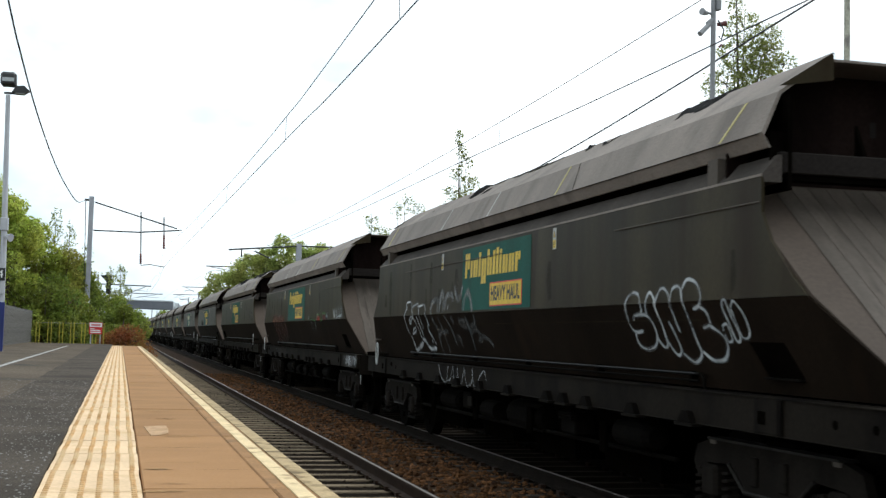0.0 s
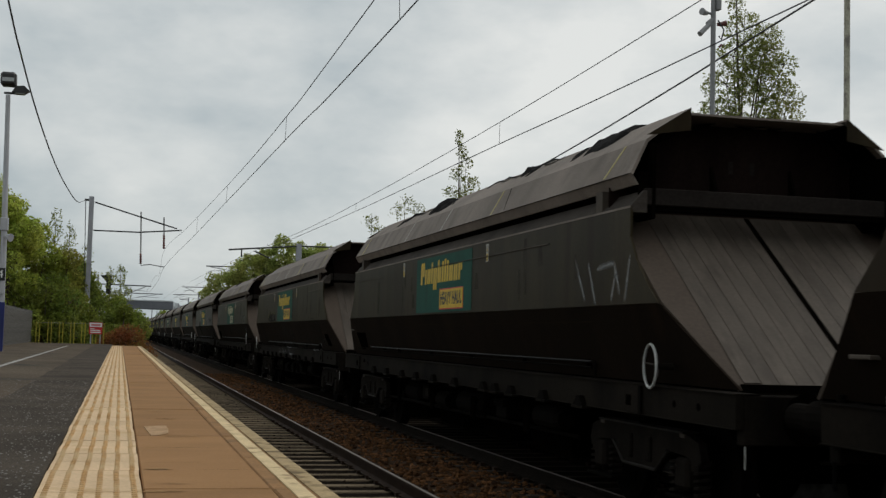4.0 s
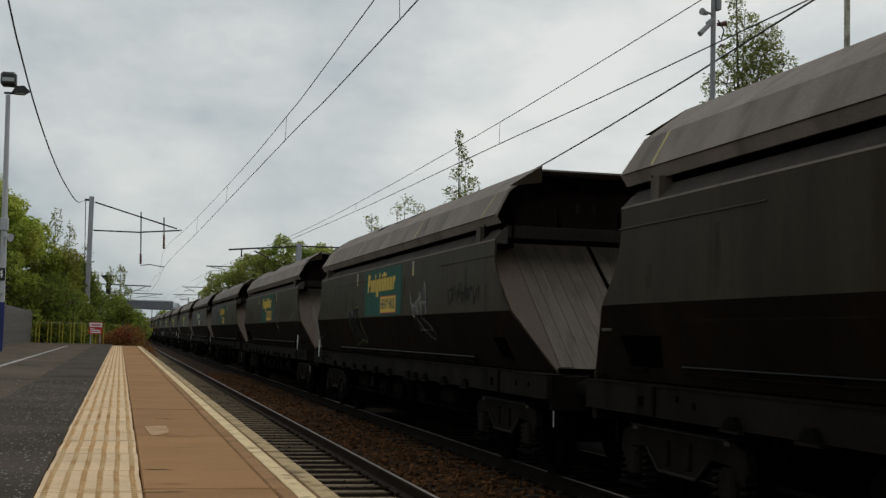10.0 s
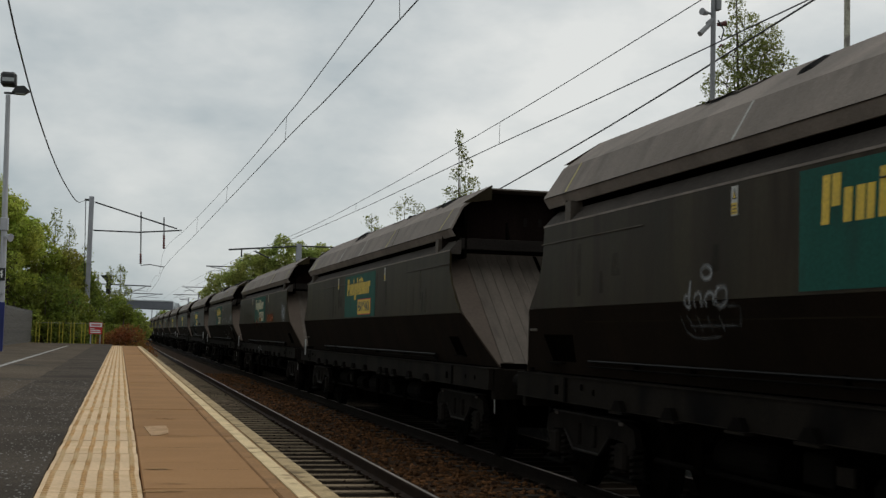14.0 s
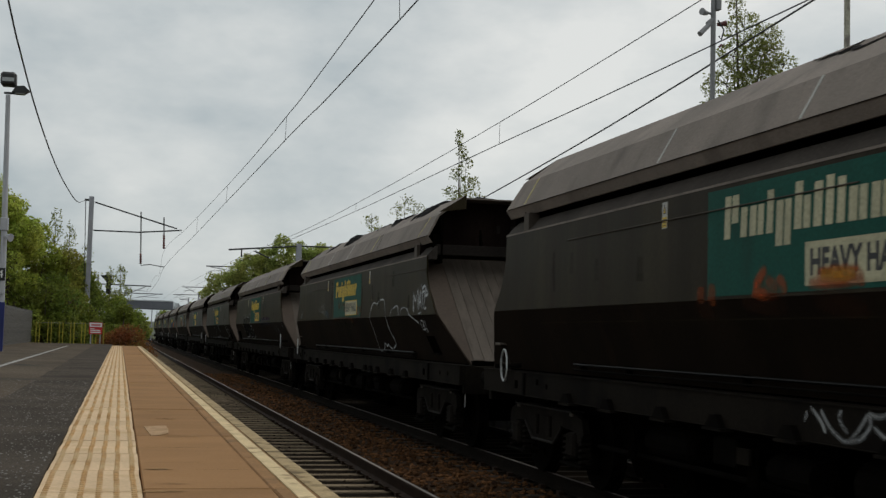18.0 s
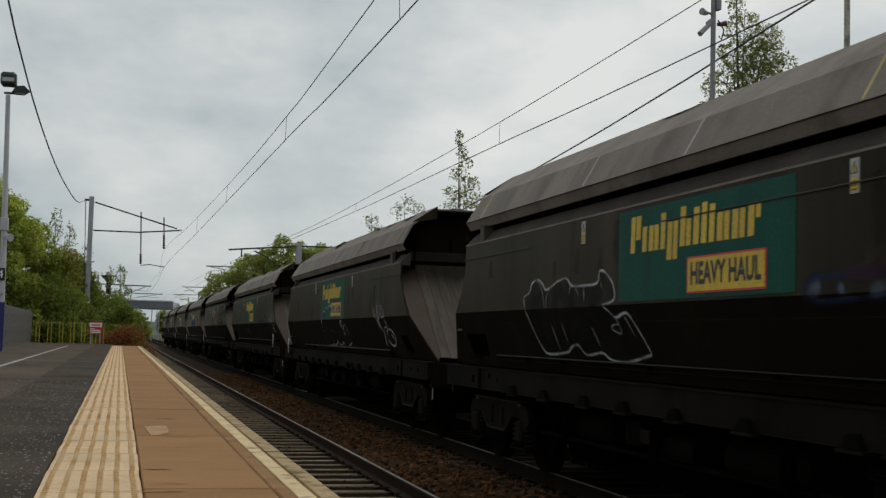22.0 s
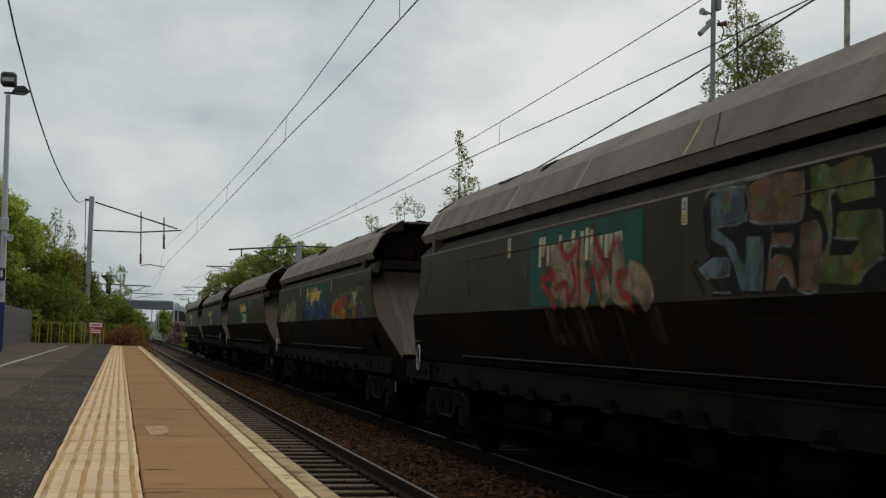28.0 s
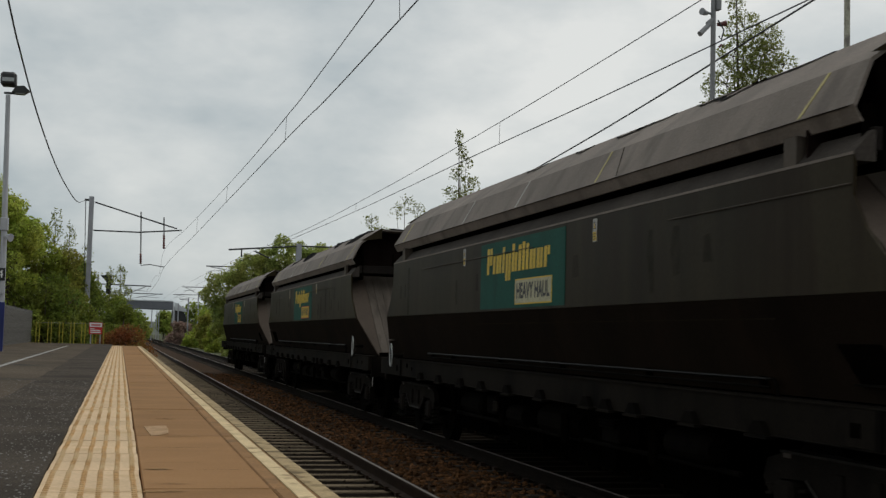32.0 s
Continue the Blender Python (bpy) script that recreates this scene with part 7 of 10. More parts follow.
    brush(w, [(11.18, 1.92), (11.21, 2.03), (11, 2.08), (10.94, 2.17), (10.73, 2.21), (10.55, 2.15), (10.46, 2.09), (10.23, 2.13), (10.07, 2.17), (9.81, 2.19), (9.68, 2.12), (9.55, 2.1), (9.31, 2.1), (8.94, 2.11), (8.88, 2.22), (8.72, 2.2), (8.53, 2.08), (8.51, 1.94), (8.8, 1.9), (8.69, 1.85), (8.56, 1.78), (8.32, 1.82), (8.2, 1.78), (8, 1.49), (8.08, 1.44), (8.65, 1.37), (9.02, 1.39), (9.19, 1.45), (9.64, 1.42), (9.8, 1.52), (10.03, 1.49), (10.18, 1.44), (10.76, 1.41), (10.96, 1.46), (11.11, 1.7), (11.18, 1.92)], 0.024, spray((0.44, 0.44, 0.44), 0.92), 'white bubble-letter outline', 0.005, 3)
    brush(w, [(10.73, 2.2), (10.57, 2.08), (10.51, 1.9)], 0.018, spray((0.3, 0.3, 0.3), 0.75), 'white bubble-letter outline', 0.005, 5)
    brush(w, [(10.45, 1.9), (10.4, 2.06), (10.23, 2.11)], 0.018, spray((0.3, 0.3, 0.3), 0.75), 'white bubble-letter outline', 0.005, 5)
    brush(w, [(9.68, 2.12), (9.72, 2.03)], 0.018, spray((0.3, 0.3, 0.3), 0.75), 'white bubble-letter outline', 0.005, 5)
    brush(w, [(9.31, 2.09), (9.28, 1.94)], 0.018, spray((0.3, 0.3, 0.3), 0.75), 'white bubble-letter outline', 0.005, 5)
    brush(w, [(9.55, 2.08), (9.45, 2.02)], 0.018, spray((0.3, 0.3, 0.3), 0.75), 'white bubble-letter outline', 0.005, 5)
    brush(w, [(8.85, 2.11), (8.81, 2.05)], 0.018, spray((0.3, 0.3, 0.3), 0.75), 'white bubble-letter outline', 0.005, 5)
    brush(w, [(8.56, 1.78), (8.52, 1.64), (8.72, 1.67), (8.69, 1.71), (8.52, 1.72)], 0.018, spray((0.3, 0.3, 0.3), 0.75), 'white bubble-letter outline', 0.005, 5)
    brush(w, [(8.34, 1.79), (8.24, 1.62)], 0.018, spray((0.3, 0.3, 0.3), 0.75), 'white bubble-letter outline', 0.005, 5)
    brush(w, [(10.43, 1.72), (10.39, 1.45)], 0.018, spray((0.3, 0.3, 0.3), 0.75), 'white bubble-letter outline', 0.005, 5)
    brush(w, [(10.09, 1.76), (10.08, 1.55)], 0.018, spray((0.3, 0.3, 0.3), 0.75), 'white bubble-letter outline', 0.005, 5)
    brush(w, [(9.26, 1.71), (9.18, 1.52)], 0.018, spray((0.3, 0.3, 0.3), 0.75), 'white bubble-letter outline', 0.005, 5)
    brush(w, [(0.08, 2), (0.03, 1.79)], 0.028, DRAB, 'dull white tag', 0.005, 5)
    brush(w, [(-0.1, 2.02), (-0.06, 1.77)], 0.028, DRAB, 'dull white tag', 0.005, 5)
    brush(w, [(-0.3, 2.06), (-0.34, 1.93)], 0.028, DRAB, 'dull white tag', 0.005, 5)
    brush(w, [(-0.24, 1.93), (-0.46, 1.83), (-0.31, 1.74)], 0.028, DRAB, 'dull white tag', 0.005, 5)
    brush(w, [(-0.22, 1.7), (-0.36, 1.66)], 0.028, DRAB, 'dull white tag', 0.005, 5)
    brush(w, [(1.07, 1.8), (1.14, 1.55)], 0.028, DRAB, 'dull white tag', 0.005, 5)
    brush(w, [(0.77, 1.78), (0.71, 1.53)], 0.028, DRAB, 'dull white tag', 0.005, 5)
    brush(w, [(5.16, 1.93), (4.33, 1.95), (3.42, 1.95), (2.42, 1.94)], 0.2, spray((0.022, 0.035, 0.095), 0.55), 'soft dark blue haze', 0.003, 4)
    brush(w, [(4.62, 2.01), (3.67, 2.04), (2.84, 2.02)], 0.1, spray((0.07, 0.02, 0.022), 0.35), 'soft red haze', 0.004, 4)
    brush(w, [(5.08, 1.91), (4.92, 1.95)], 0.09, spray((0.13, 0.17, 0.24), 0.5), 'pale blue dabs of spray', 0.006, 2)
    brush(w, [(4.69, 1.9), (4.66, 1.95)], 0.09, spray((0.13, 0.17, 0.24), 0.5), 'pale blue dabs of spray', 0.006, 2)
    brush(w, [(4.36, 1.9), (4.19, 1.92)], 0.09, spray((0.13, 0.17, 0.24), 0.5), 'pale blue dabs of spray', 0.006, 2)
    brush(w, [(4, 1.9), (3.92, 1.95)], 0.09, spray((0.13, 0.17, 0.24), 0.5), 'pale blue dabs of spray', 0.006, 2)
    brush(w, [(3.72, 1.91), (3.69, 1.92)], 0.09, spray((0.13, 0.17, 0.24), 0.5), 'pale blue dabs of spray', 0.006, 2)
    brush(w, [(3.39, 1.9), (3.33, 1.95)], 0.09, spray((0.13, 0.17, 0.24), 0.5), 'pale blue dabs of spray', 0.006, 2)
    brush(w, [(3.18, 1.91), (3.09, 1.93)], 0.09, spray((0.13, 0.17, 0.24), 0.5), 'pale blue dabs of spray', 0.006, 2)
    brush(w, [(2.95, 1.91), (2.91, 1.94)], 0.09, spray((0.13, 0.17, 0.24), 0.5), 'pale blue dabs of spray', 0.006, 2)
    brush(w, [(2.78, 1.9), (2.65, 1.93)], 0.09, spray((0.13, 0.17, 0.24), 0.5), 'pale blue dabs of spray', 0.006, 2)
    brush(w, [(2.06, 1.95), (2.07, 1.88), (1.93, 1.78), (1.76, 1.64), (1.55, 1.52)], 0.05, spray((0.085, 0.085, 0.083), 0.4), 'faint sprayed letters', 0.005, 4)
    brush(w, [(1.64, 1.95), (1.62, 1.85), (1.55, 1.7), (1.21, 1.62), (1.06, 1.67)], 0.05, spray((0.085, 0.085, 0.083), 0.4), 'faint sprayed letters', 0.005, 4)
    brush(w, [(1.07, 1.95), (1.04, 1.87), (0.97, 1.76), (0.86, 1.7)], 0.05, spray((0.085, 0.085, 0.083), 0.4), 'faint sprayed letters', 0.005, 4)
    brush(w, [(1.81, 1.83), (1.62, 1.73), (1.33, 1.67)], 0.05, spray((0.085, 0.085, 0.083), 0.4), 'faint sprayed letters', 0.005, 4)
    brush(w, [(1.19, 1.65), (1, 1.7), (0.87, 1.57), (0.75, 1.59), (0.7, 1.7), (0.78, 1.83)], 0.05, spray((0.085, 0.085, 0.083), 0.4), 'faint sprayed letters', 0.005, 4)
    brush(w, [(1.29, 1.55), (1.21, 1.49), (1.04, 1.4)], 0.05, spray((0.085, 0.085, 0.083), 0.4), 'faint sprayed letters', 0.005, 4)
    brush(w, [(1.87, 1.71), (1.53, 1.7)], 0.012, DRAB, 'scratched line', 0.005, 2)
    brush(w, [(1.43, 1.7), (1.06, 1.71)], 0.012, DRAB, 'scratched line', 0.005, 2)
    brush(w, [(0.86, 2.2), (0.88, 2.06), (0.85, 1.92)], 0.04, DRAB, 'dull white stroke', 0.005, 4)
    brush(w, [(1.24, 1.33), (1.15, 1.33)], 0.05, WHITE, 'white blot on the pipe', 0.005, 2)
    w = wagons[12]
    brush(w, [(6.69, 2.07), (6.54, 2.11), (6.4, 2.06), (6.37, 1.94)], 0.06, spray((0.006, 0.006, 0.006), 0.8), 'black sprayed shading', 0.0115, 4)
    brush(w, [(6.29, 2.05), (6.13, 2.06), (5.98, 1.98)], 0.06, spray((0.006, 0.006, 0.006), 0.8), 'black sprayed shading', 0.0115, 4)
    brush(w, [(5.96, 2.08), (5.83, 2.13), (5.7, 2.09), (5.66, 1.98)], 0.06, spray((0.006, 0.006, 0.006), 0.8), 'black sprayed shading', 0.0115, 4)
    brush(w, [(7.12, 2.12), (6.97, 2.13), (6.87, 2.06)], 0.06, spray((0.006, 0.006, 0.006), 0.8), 'black sprayed shading', 0.0115, 4)
    brush(w, [(7.58, 2.1), (7.44, 2.11), (7.34, 2.04)], 0.06, spray((0.006, 0.006, 0.006), 0.8), 'black sprayed shading', 0.0115, 4)
    brush(w, [(7.99, 2.01), (7.84, 2.04), (7.72, 1.99)], 0.06, spray((0.006, 0.006, 0.006), 0.8), 'black sprayed shading', 0.0115, 4)
    brush(w, [(8.32, 1.82), (8.37, 1.72), (8.29, 1.64), (8.27, 1.58), (8.29, 1.48), (8.22, 1.39), (8.08, 1.35), (7.59, 1.34), (7.43, 1.38), (7.31, 1.34), (7.15, 1.36), (6.96, 1.39), (6.83, 1.44), (6.69, 1.37), (6.37, 1.36), (6.22, 1.42), (6.14, 1.41), (5.93, 1.33), (5.7, 1.33), (5.44, 1.37), (5.13, 1.42), (5.17, 1.5), (5.22, 1.69), (5.29, 1.76)], 0.022, spray((0.34, 0.34, 0.34), 0.85), 'white bubble-letter outline with dark shading', 0.0125, 3)
    brush(w, [(8.32, 1.82), (8.12, 1.9), (8.13, 1.98), (8.07, 2.05), (7.92, 2.08), (7.75, 2.06), (7.68, 2.08), (7.64, 2.13), (7.51, 2.16), (7.38, 2.13), (7.31, 2.07), (7.3, 2.12), (7.18, 2.18), (6.97, 2.18), (6.87, 2.12), (6.83, 2.07), (6.73, 2.14), (6.54, 2.15), (6.43, 2.1), (6.35, 2.04), (6.24, 2.07), (6.1, 2.07), (6.03, 2.04), (6.02, 2.09), (5.88, 2.17), (5.73, 2.15), (5.65, 2.07), (5.6, 1.94), (5.58, 1.86), (5.76, 1.84), (5.87, 1.8), (5.84, 1.76), (5.77, 1.74), (5.68, 1.68)], 0.032, spray((0.4, 0.4, 0.4), 0.9), 'white bubble-letter outline with dark shading', 0.0125, 3)
    brush(w, [(5.8, 1.81), (5.68, 1.77), (5.66, 1.64), (5.62, 1.59), (5.79, 1.58)], 0.03, spray((0.4, 0.4, 0.4), 0.9), 'white bubble-letter outline with dark shading', 0.0125, 3)
    brush(w, [(5.64, 1.7), (5.49, 1.76), (5.36, 1.78), (5.28, 1.76)], 0.03, spray((0.4, 0.4, 0.4), 0.9), 'white bubble-letter outline with dark shading', 0.0125, 3)
    brush(w, [(7.95, 1.94), (7.92, 1.97), (7.78, 1.95), (7.75, 1.86)], 0.018, spray((0.34, 0.34, 0.34), 0.75), 'white bubble-letter outline with dark shading', 0.0127, 3)
    brush(w, [(7.5, 1.99), (7.46, 2.03), (7.37, 2.03), (7.33, 1.9)], 0.018, spray((0.34, 0.34, 0.34), 0.75), 'white bubble-letter outline with dark shading', 0.0127, 3)
    brush(w, [(7.08, 2.08), (7.06, 2.06)], 0.018, spray((0.34, 0.34, 0.34), 0.75), 'white bubble-letter outline with dark shading', 0.0127, 3)
    brush(w, [(6.95, 2.05), (6.9, 1.94)], 0.018, spray((0.34, 0.34, 0.34), 0.75), 'white bubble-letter outline with dark shading', 0.0127, 3)
    brush(w, [(6.4, 2.03), (6.41, 1.92)], 0.018, spray((0.34, 0.34, 0.34), 0.75), 'white bubble-letter outline with dark shading', 0.0127, 3)
    brush(w, [(7.57, 1.62), (7.5, 1.5)], 0.018, spray((0.34, 0.34, 0.34), 0.75), 'white bubble-letter outline with dark shading', 0.0127, 3)
    brush(w, [(7.25, 1.68), (7.19, 1.58)], 0.018, spray((0.34, 0.34, 0.34), 0.75), 'white bubble-letter outline with dark shading', 0.0127, 3)
    brush(w, [(6.99, 1.7), (6.93, 1.56)], 0.018, spray((0.34, 0.34, 0.34), 0.75), 'white bubble-letter outline with dark shading', 0.0127, 3)
    brush(w, [(6.51, 1.7), (6.36, 1.54)], 0.018, spray((0.34, 0.34, 0.34), 0.75), 'white bubble-letter outline with dark shading', 0.0127, 3)
    brush(w, [(5.48, 1.71), (5.35, 1.72), (5.33, 1.62)], 0.018, spray((0.34, 0.34, 0.34), 0.75), 'white bubble-letter outline with dark shading', 0.0127, 3)
    brush(w, [(2.18, 1.98), (1.95, 1.89), (1.82, 1.69)], 0.035, WHITE, 'white tag', 0.005, 3)
    brush(w, [(1.85, 2.18), (1.79, 1.88), (1.56, 1.92), (1.54, 2.12)], 0.035, WHITE, 'white tag', 0.005, 3)
    brush(w, [(1.41, 2.1), (1.46, 1.89), (1.22, 1.91)], 0.035, WHITE, 'white tag', 0.005, 3)
    brush(w, [(1.29, 2.1), (1.22, 1.87)], 0.035, WHITE, 'white tag', 0.005, 3)
    brush(w, [(1.78, 1.85), (1.65, 1.63)], 0.035, WHITE, 'white tag', 0.005, 3)
    brush(w, [(1.5, 1.71), (1.71, 1.39)], 0.035, WHITE, 'white tag', 0.005, 3)
    brush(w, [(1.24, 1.84), (1.14, 1.74), (1.42, 1.71)], 0.035, WHITE, 'white tag', 0.005, 3)
    brush(w, [(1.4, 1.58), (1.18, 1.69), (0.88, 1.64), (0.76, 1.54), (0.97, 1.41), (1.25, 1.42), (1.42, 1.53)], 0.035, WHITE, 'white tag', 0.005, 3)
    brush(w, [(1.04, 1.59), (0.86, 1.51)], 0.035, WHITE, 'white tag', 0.005, 3)
    brush(w, [(1.75, 2.11), (1.7, 1.92)], 0.035, WHITE, 'white tag', 0.005, 3)
    brush(w, [(2.15, 2.04), (2.06, 1.89)], 0.035, WHITE, 'white tag', 0.005, 3)
    w = wagons[13]
    brush(w, [(11.63, 1.81), (11.44, 2.03), (11.08, 2.17), (10.51, 2.08), (9.83, 2.16), (9.17, 2.07), (8.58, 2.2), (8.33, 2.11), (8.29, 1.84), (8.49, 1.58), (7.81, 1.71), (7.68, 1.49)], 0.026, spray((0.34, 0.34, 0.34), 0.8), 'thin white sprayed outline', 0.005, 3)
    brush(w, [(11.14, 1.83), (11.46, 1.4)], 0.02, FAINT, 'thin white sprayed outline', 0.005, 3)
    brush(w, [(11.82, 1.36), (9.76, 1.38), (7.94, 1.38)], 0.02, FAINT, 'thin white sprayed outline', 0.005, 3)
    brush(w, [(4.05, 2.02), (3.97, 1.91)], 0.055, CYAN, 'spiky blue-green sprayed letters', 0.005, 2)
    brush(w, [(3.74, 2.01), (3.46, 1.89)], 0.055, CYAN, 'spiky blue-green sprayed letters', 0.005, 2)
    brush(w, [(3.22, 2.12), (3.14, 1.89)], 0.055, CYAN, 'spiky blue-green sprayed letters', 0.005, 2)
    brush(w, [(3.01, 1.94), (2.78, 1.98), (2.56, 1.92)], 0.055, CYAN, 'spiky blue-green sprayed letters', 0.005, 2)
    brush(w, [(2.46, 1.99), (1.95, 2.14), (1.86, 1.92)], 0.055, CYAN, 'spiky blue-green sprayed letters', 0.005, 2)
    brush(w, [(2.35, 1.92), (1.74, 1.96)], 0.055, CYAN, 'spiky blue-green sprayed letters', 0.005, 2)
    brush(w, [(1.66, 1.92), (1.32, 2.07), (1.16, 2.29)], 0.1, spray((0.26, 0.26, 0.26), 0.6), 'pale sprayed swoosh', 0.005, 5)
    brush(w, [(1.66, 1.91), (1.31, 1.91), (1.02, 1.92)], 0.05, FAINT, 'pale sprayed swoosh', 0.005, 5)
    brush(w, [(0.79, 2.07), (0.58, 1.81)], 0.035, spray((0.36, 0.36, 0.36), 0.8), 'white tag', 0.005, 4)
    brush(w, [(0.54, 2.02), (0.45, 1.84)], 0.035, spray((0.36, 0.36, 0.36), 0.8), 'white tag', 0.005, 4)
    brush(w, [(0.32, 2.22), (0.36, 1.85)], 0.035, spray((0.36, 0.36, 0.36), 0.8), 'white tag', 0.005, 4)
    brush(w, [(0.02, 2.28), (0.26, 1.88)], 0.035, spray((0.36, 0.36, 0.36), 0.8), 'white tag', 0.005, 4)
    brush(w, [(0.43, 2.04), (-0.06, 2.15)], 0.035, spray((0.36, 0.36, 0.36), 0.8), 'white tag', 0.005, 4)
    brush(w, [(-0.06, 2.03), (-0.2, 2.09), (-0.31, 2), (-0.09, 1.91)], 0.035, spray((0.36, 0.36, 0.36), 0.8), 'white tag', 0.005, 4)
    brush(w, [(-0.43, 1.99), (-0.45, 1.73), (-0.23, 1.63), (-0.01, 1.76), (0.07, 1.84)], 0.035, spray((0.36, 0.36, 0.36), 0.8), 'white tag', 0.005, 4)
    brush(w, [(0.31, 1.69), (0.03, 1.71), (0.31, 1.59)], 0.035, spray((0.36, 0.36, 0.36), 0.8), 'white tag', 0.005, 4)
    brush(w, [(0.69, 1.9), (0.43, 1.95), (0.04, 1.88), (-0.06, 1.77)], 0.035, spray((0.36, 0.36, 0.36), 0.8), 'white tag', 0.005, 4)
    brush(w, [(0.19, 2.24), (-0.01, 2.11)], 0.035, spray((0.36, 0.36, 0.36), 0.8), 'white tag', 0.005, 4)
    brush(w, [(5.65, 2.05), (5.58, 1.73), (5.44, 1.45)], 0.09, spray((0.1, 0.095, 0.09), 0.3), 'faint pale run', 0.005, 5)
    brush(w, [(1.08, 1.9), (0.99, 1.61)], 0.09, spray((0.1, 0.095, 0.09), 0.3), 'faint pale run', 0.005, 5)
    w = wagons[14]
    brush(w, [(7.67, 2.5), (7.38, 2.25), (7.18, 1.91)], 0.3, spray((0.27, 0.2, 0.115), 0.95), 'cream sprayed letters over the panel', 0.0085, 4)
    brush(w, [(7.2, 2.5), (7, 2.23), (6.92, 1.9)], 0.3, spray((0.27, 0.2, 0.115), 0.95), 'cream sprayed letters over the panel', 0.0085, 4)
    brush(w, [(6.94, 2.56), (6.77, 2.22), (6.6, 1.9)], 0.3, spray((0.27, 0.2, 0.115), 0.95), 'cream sprayed letters over the panel', 0.0085, 4)
    brush(w, [(6.46, 2.52), (6.3, 2.26), (6.07, 1.92)], 0.3, spray((0.27, 0.2, 0.115), 0.95), 'cream sprayed letters over the panel', 0.0085, 4)
    brush(w, [(5.87, 2.47), (5.79, 2.2), (5.86, 1.91)], 0.3, spray((0.27, 0.2, 0.115), 0.95), 'cream sprayed letters over the panel', 0.0085, 4)
    brush(w, [(5.6, 2.16), (5.23, 2.05), (5.1, 1.86)], 0.3, spray((0.27, 0.2, 0.115), 0.95), 'cream sprayed letters over the panel', 0.0085, 4)
    brush(w, [(5.8, 2.04), (5.47, 2)], 0.3, spray((0.27, 0.2, 0.115), 0.95), 'cream sprayed letters over the panel', 0.0085, 4)
    brush(w, [(7.66, 2.15), (7.1, 2.09)], 0.3, spray((0.27, 0.2, 0.115), 0.95), 'cream sprayed letters over the panel', 0.0085, 4)
    brush(w, [(7.95, 2.54), (7.81, 2.32), (7.51, 2.21), (8.01, 2.21), (7.65, 2), (7.54, 1.88)], 0.085, spray((0.3, 0.024, 0.014), 0.85), 'red sprayed strokes over the panel', 0.0095, 3)
    brush(w, [(7.43, 2.56), (7.18, 2.39), (6.93, 2.49)], 0.085, spray((0.3, 0.024, 0.014), 0.85), 'red sprayed strokes over the panel', 0.0095, 3)
    brush(w, [(6.82, 2.58), (6.86, 2.37), (6.79, 1.9)], 0.085, spray((0.3, 0.024, 0.014), 0.85), 'red sprayed strokes over the panel', 0.0095, 3)
    brush(w, [(6.5, 2.68), (6.33, 2.44), (6.14, 2.29), (6.3, 2.15), (6.45, 2.26), (6.6, 2.07)], 0.085, spray((0.3, 0.024, 0.014), 0.85), 'red sprayed strokes over the panel', 0.0095, 3)
    brush(w, [(5.74, 2.5), (5.97, 2.44), (6.04, 2.18)], 0.085, spray((0.3, 0.024, 0.014), 0.85), 'red sprayed strokes over the panel', 0.0095, 3)
    brush(w, [(5.57, 2.17), (5.8, 2.17), (5.72, 2), (5.5, 1.94), (5.51, 1.81)], 0.085, spray((0.3, 0.024, 0.014), 0.85), 'red sprayed strokes over the panel', 0.0095, 3)
    brush(w, [(6.3, 2.13), (6.17, 1.86)], 0.085, spray((0.3, 0.024, 0.014), 0.85), 'red sprayed strokes over the panel', 0.0095, 3)
    brush(w, [(7.6, 2.09), (7.19, 2.13), (7.18, 1.93)], 0.085, spray((0.3, 0.024, 0.014), 0.85), 'red sprayed strokes over the panel', 0.0095, 3)
    brush(w, [(7.07, 2.35), (6.93, 2.1), (7.18, 1.93)], 0.085, spray((0.3, 0.024, 0.014), 0.85), 'red sprayed strokes over the panel', 0.0095, 3)
    brush(w, [(6.68, 2.16), (6.48, 2.03)], 0.085, spray((0.3, 0.024, 0.014), 0.85), 'red sprayed strokes over the panel', 0.0095, 3)
    drips(w, 5.0, 7.9, 1.35, 1.95, 16, spray((0.085, 0.05, 0.03), 0.28), 0.3, 56, "faint brown drips")
    brush(w, [(8.72, 2.41), (8.49, 2.25)], 0.06, FAINT, 'faint sprayed marks', 0.005, 5)
    brush(w, [(8.06, 2.29), (7.95, 2.09)], 0.06, FAINT, 'faint sprayed marks', 0.005, 5)
    brush(w, [(5.14, 2.09), (5, 2.01)], 0.06, FAINT, 'faint sprayed marks', 0.005, 5)
    brush(w, [(5.05, 2.12), (5.08, 1.95)], 0.06, FAINT, 'faint sprayed marks', 0.005, 5)
    area(w, [(1.54, 2.74), (1.09, 2.71), (1.04, 2.3), (0.96, 2.14), (1.03, 1.97), (1.26, 2), (1.42, 1.94), (1.52, 2.07), (1.18, 2.15), (1.28, 2.51), (1.53, 2.53)], RUST, 'blocky sprayed letter', 0.003, 1)
    brush(w, [(1.54, 2.74), (1.09, 2.71), (1.04, 2.3), (0.96, 2.14), (1.03, 1.97), (1.26, 2), (1.42, 1.94), (1.52, 2.07), (1.18, 2.15), (1.28, 2.51), (1.53, 2.53), (1.54, 2.74)], 0.04, SOOT, 'dark letter edge', 0.0045, 1)
